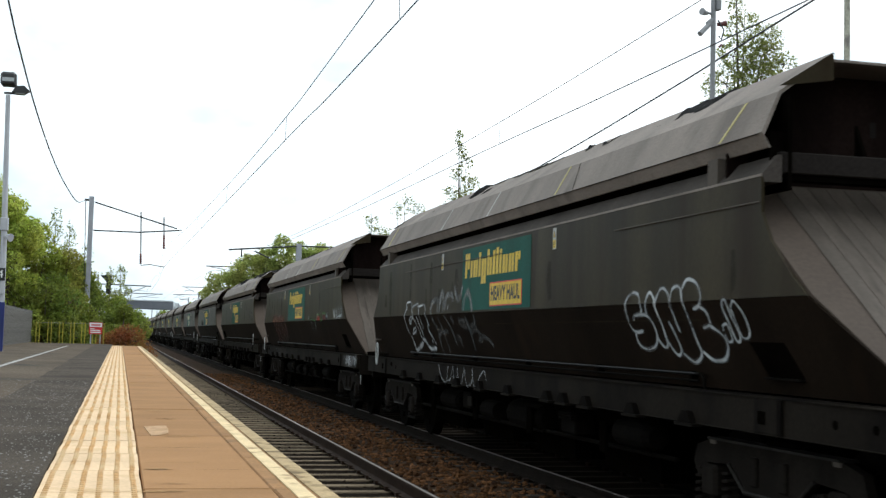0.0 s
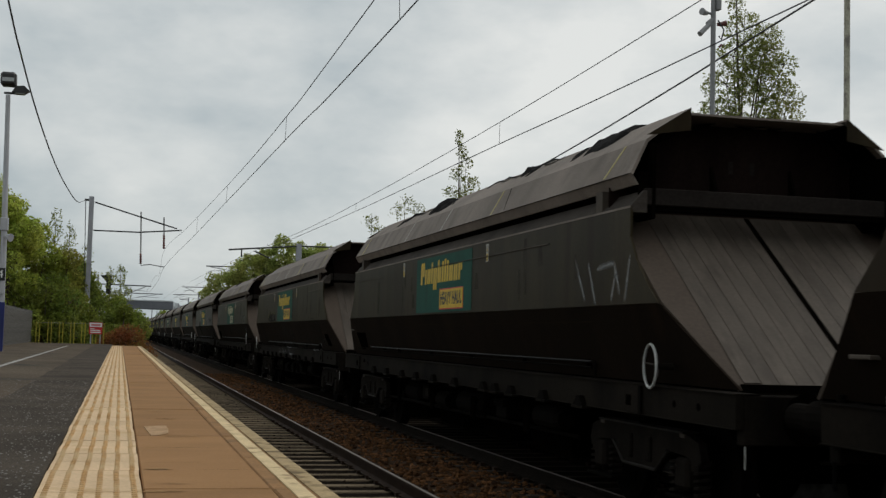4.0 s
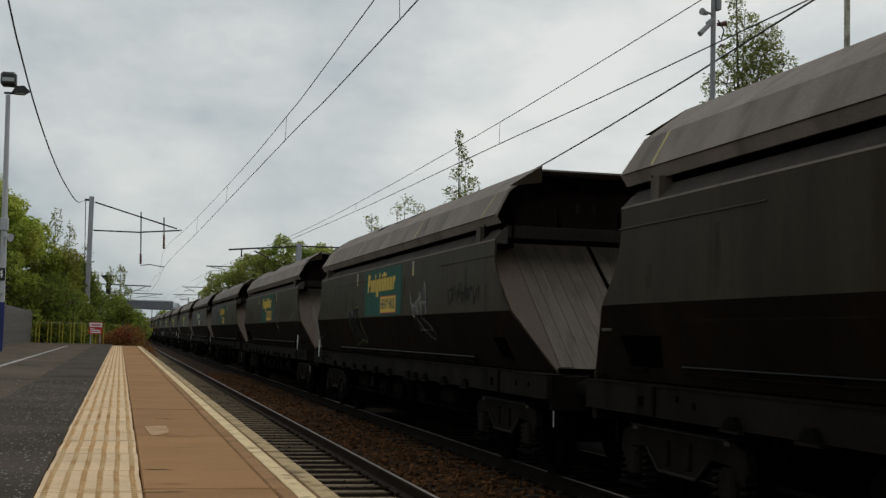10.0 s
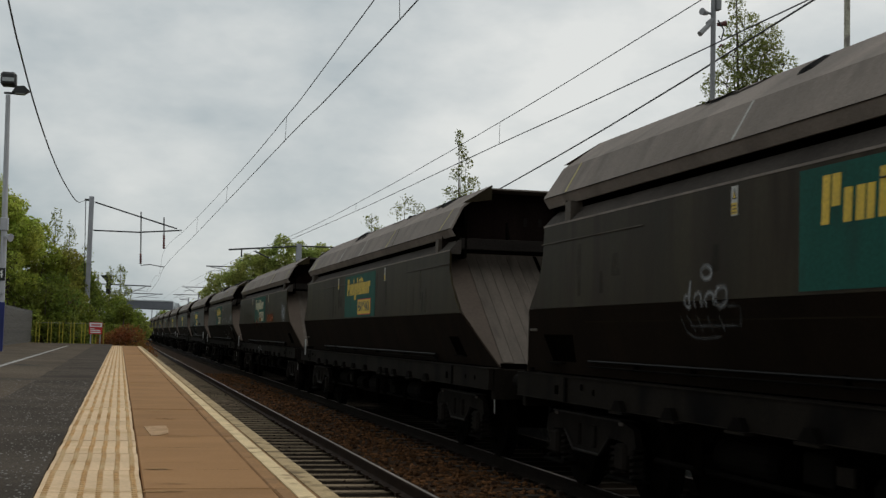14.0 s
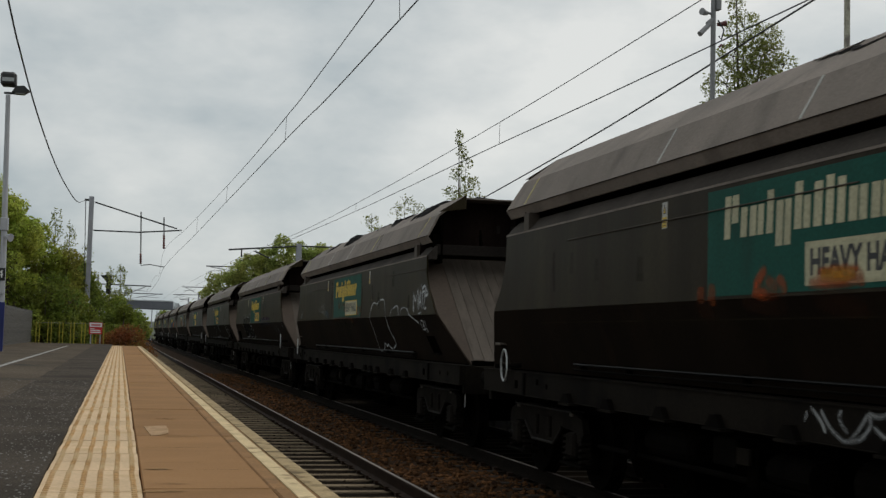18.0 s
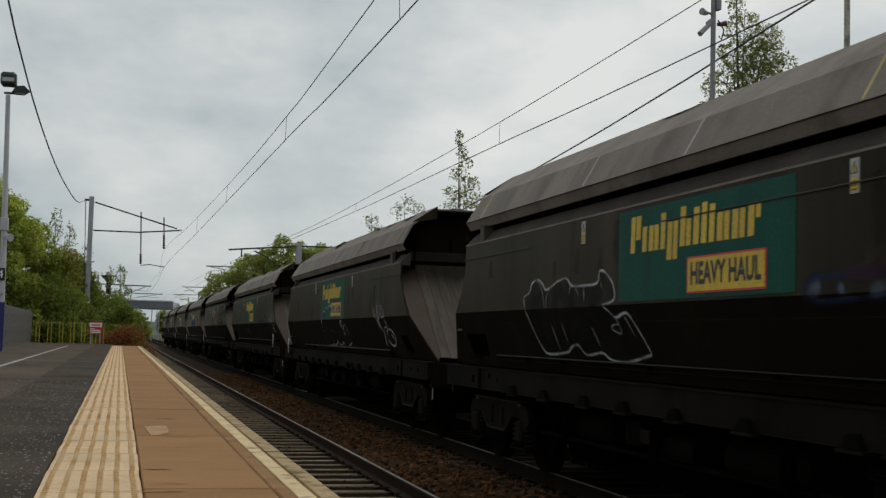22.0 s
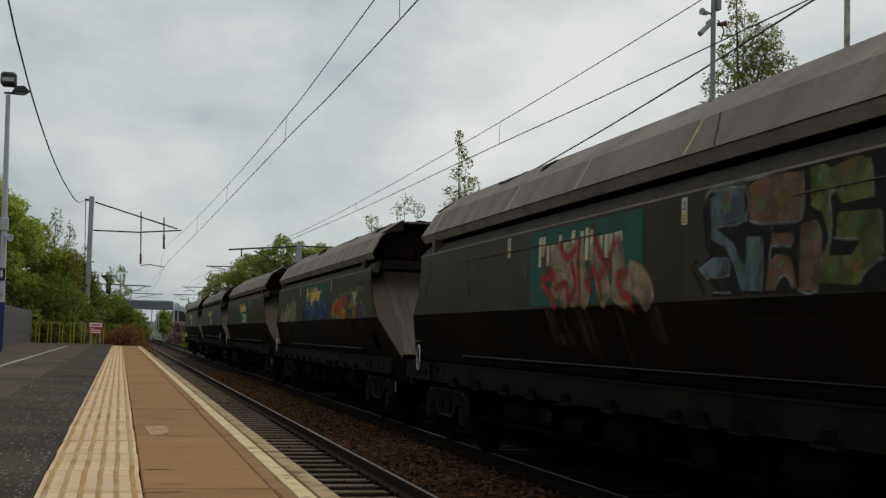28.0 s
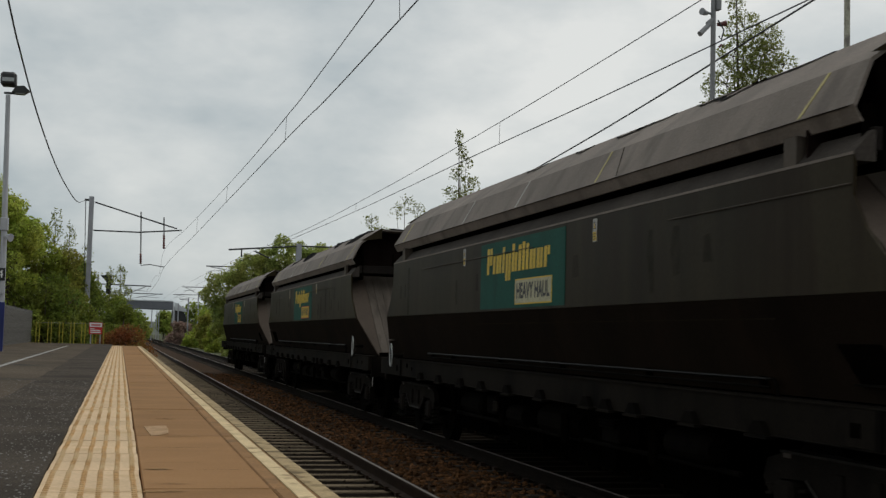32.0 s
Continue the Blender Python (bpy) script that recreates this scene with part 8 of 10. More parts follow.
    brush(w, [(1.54, 2.74), (1.09, 2.71), (1.04, 2.3), (0.96, 2.14), (1.03, 1.97), (1.26, 2), (1.42, 1.94), (1.52, 2.07), (1.18, 2.15), (1.28, 2.51), (1.53, 2.53), (1.54, 2.74)], 0.018, spray((0.26, 0.27, 0.24), 0.8), 'pale letter rim', 0.005, 1)
    area(w, [(1.05, 2.73), (0.7, 2.71), (0.68, 2.58), (0.89, 2.56), (0.63, 2.49), (0.42, 2.48), (0.42, 2.32), (0.81, 2.24), (0.92, 2.27), (0.92, 2.05), (0.62, 1.96), (0.11, 1.94), (-0.04, 2.19), (0.03, 2.46), (0.24, 2.57), (0.62, 2.58)], SLATE, 'blocky sprayed letter', 0.003, 1)
    brush(w, [(1.05, 2.73), (0.7, 2.71), (0.68, 2.58), (0.89, 2.56), (0.63, 2.49), (0.42, 2.48), (0.42, 2.32), (0.81, 2.24), (0.92, 2.27), (0.92, 2.05), (0.62, 1.96), (0.11, 1.94), (-0.04, 2.19), (0.03, 2.46), (0.24, 2.57), (0.62, 2.58), (1.05, 2.73)], 0.04, SOOT, 'dark letter edge', 0.0045, 1)
    brush(w, [(1.05, 2.73), (0.7, 2.71), (0.68, 2.58), (0.89, 2.56), (0.63, 2.49), (0.42, 2.48), (0.42, 2.32), (0.81, 2.24), (0.92, 2.27), (0.92, 2.05), (0.62, 1.96), (0.11, 1.94), (-0.04, 2.19), (0.03, 2.46), (0.24, 2.57), (0.62, 2.58), (1.05, 2.73)], 0.018, spray((0.26, 0.27, 0.24), 0.8), 'pale letter rim', 0.005, 1)
    area(w, [(0.9, 2.54), (0.63, 2.49), (0.62, 2.39), (0.83, 2.37)], SOOT, 'black letter shadow', 0.0055, 1)
    area(w, [(4.06, 2.59), (3.94, 2.73), (3.35, 2.72), (3.29, 2.75), (2.54, 2.76), (2.46, 2.78), (1.74, 2.76), (1.56, 2.74), (1.56, 1.9), (2.42, 1.91), (3.92, 1.92), (3.83, 1.98), (3.96, 2.03), (4.15, 2.14), (3.93, 2.24), (4.03, 2.3)], SOOT, 'black sprayed backing of the letters', 0.0022, 1)
    area(w, [(3.94, 2.68), (3.78, 2.73), (3.39, 2.71), (3.37, 2.47), (3.68, 2.46), (3.88, 2.46), (3.72, 2.38), (3.54, 2.3), (3.41, 2.14), (3.35, 2.15), (3.35, 2.34), (3.14, 2.33), (3.11, 2), (3.14, 1.94), (3.42, 1.95), (3.54, 2.14), (3.68, 2.28), (3.92, 2.36)], SLATE, 'blocky slate-blue sprayed letter', 0.0034, 1)
    area(w, [(4.13, 2.15), (3.89, 2.22), (3.65, 2.21), (3.64, 2.08), (3.93, 2.07), (3.98, 2.04)], SLATE, 'blocky slate-blue sprayed letter', 0.0034, 1)
    area(w, [(3.32, 2.71), (3.16, 2.74), (2.76, 2.74), (2.56, 2.72), (2.55, 2.6), (2.58, 2.42), (2.72, 2.41), (3.15, 2.42), (3.3, 2.48)], RUST, 'blocky rust-brown sprayed letter', 0.0034, 1)
    area(w, [(2.98, 2.34), (2.72, 2.32), (2.71, 2.24), (2.98, 2.26)], RUST, 'blocky rust-brown sprayed letter', 0.0034, 1)
    area(w, [(3.06, 1.94), (3.01, 2.15), (2.9, 2.19), (2.71, 2.16), (2.62, 1.93), (2.68, 1.96), (2.73, 2.02), (2.8, 2.05), (2.88, 2.02), (2.92, 1.94)], RUST, 'blocky rust-brown sprayed letter', 0.0034, 1)
    area(w, [(2.58, 2.37), (2.42, 2.38), (2.34, 2.32), (2.37, 1.92), (2.61, 1.93), (2.59, 2.21)], RUST, 'blocky rust-brown sprayed letter', 0.0034, 1)
    area(w, [(2.46, 2.73), (2.36, 2.74), (2.28, 2.74), (2.21, 2.7), (2.09, 2.72), (1.87, 2.74), (1.77, 2.7), (1.75, 2.62), (1.72, 2.47), (2.08, 2.46), (2.14, 2.55), (2.21, 2.51), (2.18, 2.33), (2.23, 2.14), (1.97, 2.13), (1.92, 2.17), (1.87, 2.22), (2.15, 2.25), (2.12, 2.41), (1.66, 2.39), (1.64, 2.33), (1.64, 2.1), (1.74, 2.07), (1.85, 2), (1.9, 1.94), (2.34, 1.97), (2.34, 2.08), (2.23, 2.26), (2.31, 2.42), (2.45, 2.48)], MOSS, 'blocky moss-green sprayed letter', 0.0034, 1)
    brush(w, [(3.94, 2.72), (3.37, 2.71), (3.36, 2.46), (3.74, 2.45), (3.9, 2.44)], 0.02, spray((0.24, 0.25, 0.22), 0.7), 'pale letter rim', 0.005, 2)
    brush(w, [(3.11, 2.32), (3.1, 2), (3.13, 1.93)], 0.02, spray((0.24, 0.25, 0.22), 0.7), 'pale letter rim', 0.005, 2)
    brush(w, [(4.13, 2.15), (3.96, 2.04)], 0.02, spray((0.24, 0.25, 0.22), 0.7), 'pale letter rim', 0.005, 2)
    brush(w, [(3.93, 2.07), (3.62, 2.07), (3.63, 2.2)], 0.02, spray((0.24, 0.25, 0.22), 0.7), 'pale letter rim', 0.005, 2)
    brush(w, [(3.31, 2.46), (3.15, 2.42), (2.75, 2.4), (2.57, 2.41), (2.54, 2.6), (2.56, 2.72)], 0.02, spray((0.24, 0.25, 0.22), 0.7), 'pale letter rim', 0.005, 2)
    brush(w, [(2.98, 2.39), (2.98, 2.36)], 0.02, spray((0.24, 0.25, 0.22), 0.7), 'pale letter rim', 0.005, 2)
    brush(w, [(2.7, 2.32), (2.7, 2.23), (2.98, 2.25), (2.99, 2.12)], 0.02, spray((0.24, 0.25, 0.22), 0.7), 'pale letter rim', 0.005, 2)
    brush(w, [(2.92, 1.94), (2.89, 2), (2.8, 2.04), (2.71, 2), (2.68, 1.94)], 0.02, spray((0.24, 0.25, 0.22), 0.7), 'pale letter rim', 0.005, 2)
    brush(w, [(2.6, 1.93), (2.36, 1.92), (2.33, 2.3), (2.41, 2.38)], 0.02, spray((0.24, 0.25, 0.22), 0.7), 'pale letter rim', 0.005, 2)
    brush(w, [(2.14, 2.55), (2.2, 2.55), (2.22, 2.5), (2.2, 2.36), (2.22, 2.18)], 0.02, spray((0.24, 0.25, 0.22), 0.7), 'pale letter rim', 0.005, 2)
    brush(w, [(1.72, 2.46), (1.74, 2.64), (1.77, 2.72)], 0.02, spray((0.24, 0.25, 0.22), 0.7), 'pale letter rim', 0.005, 2)
    brush(w, [(2.17, 2.25), (1.86, 2.22)], 0.02, spray((0.24, 0.25, 0.22), 0.7), 'pale letter rim', 0.005, 2)
    brush(w, [(1.64, 2.38), (1.62, 2.12)], 0.02, spray((0.24, 0.25, 0.22), 0.7), 'pale letter rim', 0.005, 2)
    brush(w, [(1.87, 1.95), (1.83, 2.01), (1.68, 2.08), (1.61, 2.09)], 0.02, spray((0.24, 0.25, 0.22), 0.7), 'pale letter rim', 0.005, 2)
    brush(w, [(3.88, 1.95), (3.58, 1.94)], 0.02, spray((0.24, 0.25, 0.22), 0.7), 'pale letter rim', 0.005, 2)
    brush(w, [(4.02, 2.68), (3.94, 2.74), (3.64, 2.76), (3.29, 2.75), (2.88, 2.76)], 0.02, spray((0.24, 0.25, 0.22), 0.7), 'pale letter rim', 0.005, 2)
    brush(w, [(3.68, 2.6), (3.68, 2.55)], 0.1, spray((0.1, 0.22, 0.07), 0.55), 'soft green sprayed dabs', 0.0055, 3)
    brush(w, [(3.13, 2.6), (3.11, 2.5)], 0.1, spray((0.1, 0.22, 0.07), 0.55), 'soft green sprayed dabs', 0.0055, 3)
    brush(w, [(3.25, 2.25), (3.22, 2.17)], 0.1, spray((0.1, 0.22, 0.07), 0.55), 'soft green sprayed dabs', 0.0055, 3)
    brush(w, [(3.46, 2.18), (3.43, 2.11)], 0.1, spray((0.1, 0.22, 0.07), 0.55), 'soft green sprayed dabs', 0.0055, 3)
    brush(w, [(2.53, 2.26), (2.51, 2.2)], 0.1, spray((0.1, 0.22, 0.07), 0.55), 'soft green sprayed dabs', 0.0055, 3)
    brush(w, [(2.42, 2.33), (2.41, 2.27)], 0.1, spray((0.1, 0.22, 0.07), 0.55), 'soft green sprayed dabs', 0.0055, 3)
    brush(w, [(2.36, 2.68), (2.32, 2.62)], 0.1, spray((0.1, 0.22, 0.07), 0.55), 'soft green sprayed dabs', 0.0055, 3)
    brush(w, [(1.94, 2.62), (1.92, 2.57)], 0.1, spray((0.1, 0.22, 0.07), 0.55), 'soft green sprayed dabs', 0.0055, 3)
    brush(w, [(1.9, 2.35), (1.85, 2.29)], 0.1, spray((0.1, 0.22, 0.07), 0.55), 'soft green sprayed dabs', 0.0055, 3)
    brush(w, [(2.2, 2.08), (2.19, 2.02)], 0.1, spray((0.1, 0.22, 0.07), 0.55), 'soft green sprayed dabs', 0.0055, 3)
    brush(w, [(2.85, 2.14), (2.83, 2.1)], 0.1, spray((0.1, 0.22, 0.07), 0.55), 'soft green sprayed dabs', 0.0055, 3)
    brush(w, [(3.73, 2.67), (3.62, 2.63)], 0.13, spray((0.24, 0.12, 0.02), 0.45), 'soft orange sprayed dabs', 0.0053, 3)
    brush(w, [(3.24, 2.7), (3.16, 2.61)], 0.13, spray((0.24, 0.12, 0.02), 0.45), 'soft orange sprayed dabs', 0.0053, 3)
    brush(w, [(2.84, 2.63), (2.79, 2.52)], 0.13, spray((0.24, 0.12, 0.02), 0.45), 'soft orange sprayed dabs', 0.0053, 3)
    brush(w, [(1.92, 2.1), (1.9, 2.02)], 0.13, spray((0.24, 0.12, 0.02), 0.45), 'soft orange sprayed dabs', 0.0053, 3)
    brush(w, [(2.05, 2.71), (1.99, 2.66)], 0.13, spray((0.24, 0.12, 0.02), 0.45), 'soft orange sprayed dabs', 0.0053, 3)
    brush(w, [(4.15, 2.21), (4.27, 2.16), (4.03, 1.94)], 0.05, SOOT, 'black sprayed arrow', 0.004, 1)
    brush(w, [(4.06, 2.63), (4.01, 2.3)], 0.05, SOOT, 'black sprayed arrow', 0.004, 1)
    w = wagons[15]
    area(w, [(13.57, 1.94), (13.52, 2.09), (13.3, 2.16), (13.08, 2.17), (12.98, 2.27), (12.83, 2.3), (12.58, 2.21), (12.44, 2.26), (12.4, 2.39), (12.22, 2.44), (11.99, 2.31), (11.7, 2.38), (11.62, 2.48), (11.46, 2.5), (11.3, 2.36), (11.12, 2.36), (11.04, 2.47), (10.87, 2.54), (10.66, 2.54), (10.53, 2.38), (10.34, 2.43), (10.13, 2.43), (9.98, 2.31), (9.98, 2.16), (10.06, 1.95), (10.27, 1.89), (10.49, 1.93), (10.66, 2.06), (10.8, 1.86), (12.02, 1.9)], SOOT, 'green sprayed letters with orange strokes', 0.002, 4)
    brush(w, [(13.57, 1.94), (13.52, 2.09), (13.3, 2.16), (13.08, 2.17), (12.98, 2.27), (12.83, 2.3), (12.58, 2.21), (12.44, 2.26), (12.4, 2.39), (12.22, 2.44), (11.99, 2.31), (11.7, 2.38), (11.62, 2.48), (11.46, 2.5), (11.3, 2.36), (11.12, 2.36), (11.04, 2.47), (10.87, 2.54), (10.66, 2.54), (10.53, 2.38), (10.34, 2.43), (10.13, 2.43), (9.98, 2.31), (9.98, 2.16), (10.06, 1.95), (10.27, 1.89), (10.49, 1.93), (10.66, 2.06)], 0.04, GLOW, 'green sprayed letters with orange strokes', 0.0058, 4)
    area(w, [(13.38, 1.93), (13.36, 2.08), (13.19, 2.14), (12.96, 2.04), (12.9, 1.92)], spray((0.16, 0.18, 0.11), 0.95), 'green sprayed letters with orange strokes', 0.0035, 4)
    area(w, [(12.88, 1.92), (12.95, 2.18), (12.8, 2.26), (12.49, 2.16), (12.11, 2.24), (12, 2.12), (12.04, 1.9)], spray((0.16, 0.18, 0.11), 0.95), 'green sprayed letters with orange strokes', 0.0035, 4)
    area(w, [(12.12, 2.24), (11.99, 2.29), (11.7, 2.35), (11.52, 2.42), (11.35, 2.28), (11.39, 1.96), (11.68, 1.9), (11.98, 1.9)], spray((0.16, 0.18, 0.11), 0.95), 'green sprayed letters with orange strokes', 0.0035, 4)
    area(w, [(11.34, 2.31), (11.23, 2.34), (11.1, 2.31), (11.1, 1.89), (11.33, 1.89)], spray((0.16, 0.18, 0.11), 0.95), 'green sprayed letters with orange strokes', 0.0035, 4)
    area(w, [(11.09, 2.33), (10.87, 2.44), (10.69, 2.37), (10.64, 2.06), (10.8, 1.87), (11.09, 1.88)], spray((0.16, 0.18, 0.11), 0.95), 'green sprayed letters with orange strokes', 0.0035, 4)
    area(w, [(10.64, 2.06), (10.61, 2.33), (10.34, 2.38), (10.14, 2.36), (10.02, 2.25), (10.06, 2), (10.27, 1.92), (10.49, 1.96)], spray((0.16, 0.18, 0.11), 0.95), 'green sprayed letters with orange strokes', 0.0035, 4)
    brush(w, [(12.61, 1.92), (12.56, 2.03), (12.43, 2.07), (12.31, 2.01), (12.27, 1.91)], 0.022, SOOT, 'green sprayed letters with orange strokes', 0.0062, 4)
    brush(w, [(11.84, 2.17), (11.73, 2.22), (11.67, 2.13), (11.73, 2.01)], 0.022, SOOT, 'green sprayed letters with orange strokes', 0.0062, 4)
    brush(w, [(10.93, 2.23), (10.86, 2.28), (10.79, 2.21), (10.86, 2.05), (10.96, 1.87)], 0.022, SOOT, 'green sprayed letters with orange strokes', 0.0062, 4)
    brush(w, [(10.43, 2.22), (10.31, 2.26), (10.18, 2.2), (10.21, 2.04)], 0.022, SOOT, 'green sprayed letters with orange strokes', 0.0062, 4)
    brush(w, [(13.21, 2.05), (13.16, 1.96)], 0.065, spray((0.6, 0.15, 0.035), 0.98), 'green sprayed letters with orange strokes', 0.0055, 3)
    brush(w, [(12.53, 2.16), (12.48, 2.07)], 0.065, spray((0.6, 0.15, 0.035), 0.98), 'green sprayed letters with orange strokes', 0.0055, 3)
    brush(w, [(12.44, 2.15), (12.39, 2.05)], 0.065, spray((0.6, 0.15, 0.035), 0.98), 'green sprayed letters with orange strokes', 0.0055, 3)
    brush(w, [(11.96, 2.22), (11.91, 1.98)], 0.065, spray((0.6, 0.15, 0.035), 0.98), 'green sprayed letters with orange strokes', 0.0055, 3)
    brush(w, [(11.26, 2.27), (11.24, 2.06)], 0.065, spray((0.6, 0.15, 0.035), 0.98), 'green sprayed letters with orange strokes', 0.0055, 3)
    brush(w, [(10.86, 2.34), (10.84, 2.08)], 0.065, spray((0.6, 0.15, 0.035), 0.98), 'green sprayed letters with orange strokes', 0.0055, 3)
    brush(w, [(10.43, 2.28), (10.4, 2.04)], 0.065, spray((0.6, 0.15, 0.035), 0.98), 'green sprayed letters with orange strokes', 0.0055, 3)
    brush(w, [(10.34, 2.28), (10.29, 2.1)], 0.065, spray((0.6, 0.15, 0.035), 0.98), 'green sprayed letters with orange strokes', 0.0055, 3)
    brush(w, [(10.24, 2.27), (10.21, 2.14)], 0.065, spray((0.6, 0.15, 0.035), 0.98), 'green sprayed letters with orange strokes', 0.0055, 3)
    brush(w, [(12.84, 2.46), (12.81, 2.34)], 0.02, FAINT, 'faint sprayed marks', 0.005, 5)
    brush(w, [(12, 2.48), (11.93, 2.36)], 0.02, FAINT, 'faint sprayed marks', 0.005, 5)
    brush(w, [(11.27, 2.47), (11.23, 2.4)], 0.02, FAINT, 'faint sprayed marks', 0.005, 5)
    brush(w, [(9.87, 2.24), (9.84, 2.14)], 0.02, FAINT, 'faint sprayed marks', 0.005, 5)
    brush(w, [(9.73, 2.06), (9.64, 1.91)], 0.02, FAINT, 'faint sprayed marks', 0.005, 5)
    brush(w, [(9.59, 2), (9.52, 1.92)], 0.02, FAINT, 'faint sprayed marks', 0.005, 5)
    brush(w, [(13.4, 1.9), (13.28, 1.66), (13.31, 1.49)], 0.05, spray((0.05, 0.06, 0.04), 0.4), 'dull green sprayed runs', 0.004, 5)
    brush(w, [(12.58, 1.88), (12.35, 1.58), (12.31, 1.28)], 0.05, spray((0.05, 0.06, 0.04), 0.4), 'dull green sprayed runs', 0.004, 5)
    brush(w, [(12.04, 1.87), (11.88, 1.51)], 0.05, spray((0.05, 0.06, 0.04), 0.4), 'dull green sprayed runs', 0.004, 5)
    brush(w, [(11.39, 1.86), (11.48, 1.52), (11.38, 1.35)], 0.05, spray((0.05, 0.06, 0.04), 0.4), 'dull green sprayed runs', 0.004, 5)
    brush(w, [(10.75, 1.85), (10.76, 1.53)], 0.05, spray((0.05, 0.06, 0.04), 0.4), 'dull green sprayed runs', 0.004, 5)
    brush(w, [(10.19, 1.84), (9.9, 1.66), (9.94, 1.4)], 0.05, spray((0.05, 0.06, 0.04), 0.4), 'dull green sprayed runs', 0.004, 5)
    brush(w, [(10.62, 1.75), (10.26, 1.72), (10.4, 1.41)], 0.05, spray((0.05, 0.06, 0.04), 0.4), 'dull green sprayed runs', 0.004, 5)
    area(w, [(5.36, 2.31), (5, 2.25), (4.88, 2.11), (5.04, 1.96), (5.38, 2.05)], spray((0.04, 0.075, 0.24), 0.9), 'bold blue sprayed strokes over the panel', 0.0085, 4)
    brush(w, [(8.24, 2.27), (8.14, 2.01), (7.91, 1.9)], 0.1386, spray((0.008, 0.01, 0.03), 0.9), 'bold blue sprayed strokes over the panel', 0.0088, 4)
    brush(w, [(8.24, 2.27), (8.14, 2.01), (7.91, 1.9)], 0.0936, spray((0.025, 0.05, 0.22), 0.9), 'bold blue sprayed strokes over the panel', 0.0091, 4)
    brush(w, [(7.82, 2.5), (7.92, 2.24), (7.82, 1.96)], 0.153, spray((0.008, 0.01, 0.03), 0.9), 'bold blue sprayed strokes over the panel', 0.0094, 4)
    brush(w, [(7.82, 2.5), (7.92, 2.24), (7.82, 1.96)], 0.108, spray((0.04, 0.075, 0.24), 0.9), 'bold blue sprayed strokes over the panel', 0.0097, 4)
    brush(w, [(7.4, 2.52), (7.58, 2.41), (7.78, 2.18), (7.63, 1.92)], 0.153, spray((0.008, 0.01, 0.03), 0.9), 'bold blue sprayed strokes over the panel', 0.01, 4)
    brush(w, [(7.4, 2.52), (7.58, 2.41), (7.78, 2.18), (7.63, 1.92)], 0.108, spray((0.025, 0.05, 0.22), 0.9), 'bold blue sprayed strokes over the panel', 0.0103, 4)
    brush(w, [(7.7, 2.2), (7.25, 2.12), (6.78, 1.93)], 0.153, spray((0.008, 0.01, 0.03), 0.9), 'bold blue sprayed strokes over the panel', 0.0106, 4)
    brush(w, [(7.7, 2.2), (7.25, 2.12), (6.78, 1.93)], 0.108, spray((0.04, 0.075, 0.24), 0.9), 'bold blue sprayed strokes over the panel', 0.0109, 4)
    brush(w, [(6.79, 2.35), (6.65, 2.21), (6.71, 2.02), (6.29, 2)], 0.153, spray((0.008, 0.01, 0.03), 0.9), 'bold blue sprayed strokes over the panel', 0.0112, 4)
    brush(w, [(6.79, 2.35), (6.65, 2.21), (6.71, 2.02), (6.29, 2)], 0.108, spray((0.025, 0.05, 0.22), 0.9), 'bold blue sprayed strokes over the panel', 0.0115, 4)
    brush(w, [(6.52, 2.43), (6.46, 2.23), (6.26, 2.19)], 0.153, spray((0.008, 0.01, 0.03), 0.9), 'bold blue sprayed strokes over the panel', 0.0118, 4)
    brush(w, [(6.52, 2.43), (6.46, 2.23), (6.26, 2.19)], 0.108, spray((0.016, 0.03, 0.13), 0.9), 'bold blue sprayed strokes over the panel', 0.0121, 4)
    brush(w, [(5.72, 2.53), (5.94, 2.29), (6.25, 2.06), (6.26, 1.94)], 0.189, spray((0.008, 0.01, 0.03), 0.9), 'bold blue sprayed strokes over the panel', 0.0124, 4)
    brush(w, [(5.72, 2.53), (5.94, 2.29), (6.25, 2.06), (6.26, 1.94)], 0.144, spray((0.025, 0.05, 0.22), 0.9), 'bold blue sprayed strokes over the panel', 0.0127, 4)
    brush(w, [(5.39, 2.46), (5.6, 2.27), (5.88, 2.04), (5.95, 1.93)], 0.189, spray((0.008, 0.01, 0.03), 0.9), 'bold blue sprayed strokes over the panel', 0.013, 4)
    brush(w, [(5.39, 2.46), (5.6, 2.27), (5.88, 2.04), (5.95, 1.93)], 0.144, spray((0.04, 0.075, 0.24), 0.9), 'bold blue sprayed strokes over the panel', 0.0133, 4)
    brush(w, [(5.65, 2.18), (5.44, 2.05), (5.88, 1.93)], 0.1602, spray((0.008, 0.01, 0.03), 0.9), 'bold blue sprayed strokes over the panel', 0.0136, 4)
    brush(w, [(5.65, 2.18), (5.44, 2.05), (5.88, 1.93)], 0.1152, spray((0.025, 0.05, 0.22), 0.9), 'bold blue sprayed strokes over the panel', 0.0139, 4)
    brush(w, [(5.89, 1.94), (5.39, 2.02), (5.1, 1.92)], 0.14579999999999999, spray((0.008, 0.01, 0.03), 0.9), 'bold blue sprayed strokes over the panel', 0.0142, 4)
    brush(w, [(5.89, 1.94), (5.39, 2.02), (5.1, 1.92)], 0.1008, spray((0.04, 0.075, 0.24), 0.9), 'bold blue sprayed strokes over the panel', 0.0145, 4)
    brush(w, [(5.36, 2.31), (5.38, 2.11), (5.04, 1.99)], 0.11699999999999999, spray((0.008, 0.01, 0.03), 0.9), 'bold blue sprayed strokes over the panel', 0.0148, 4)
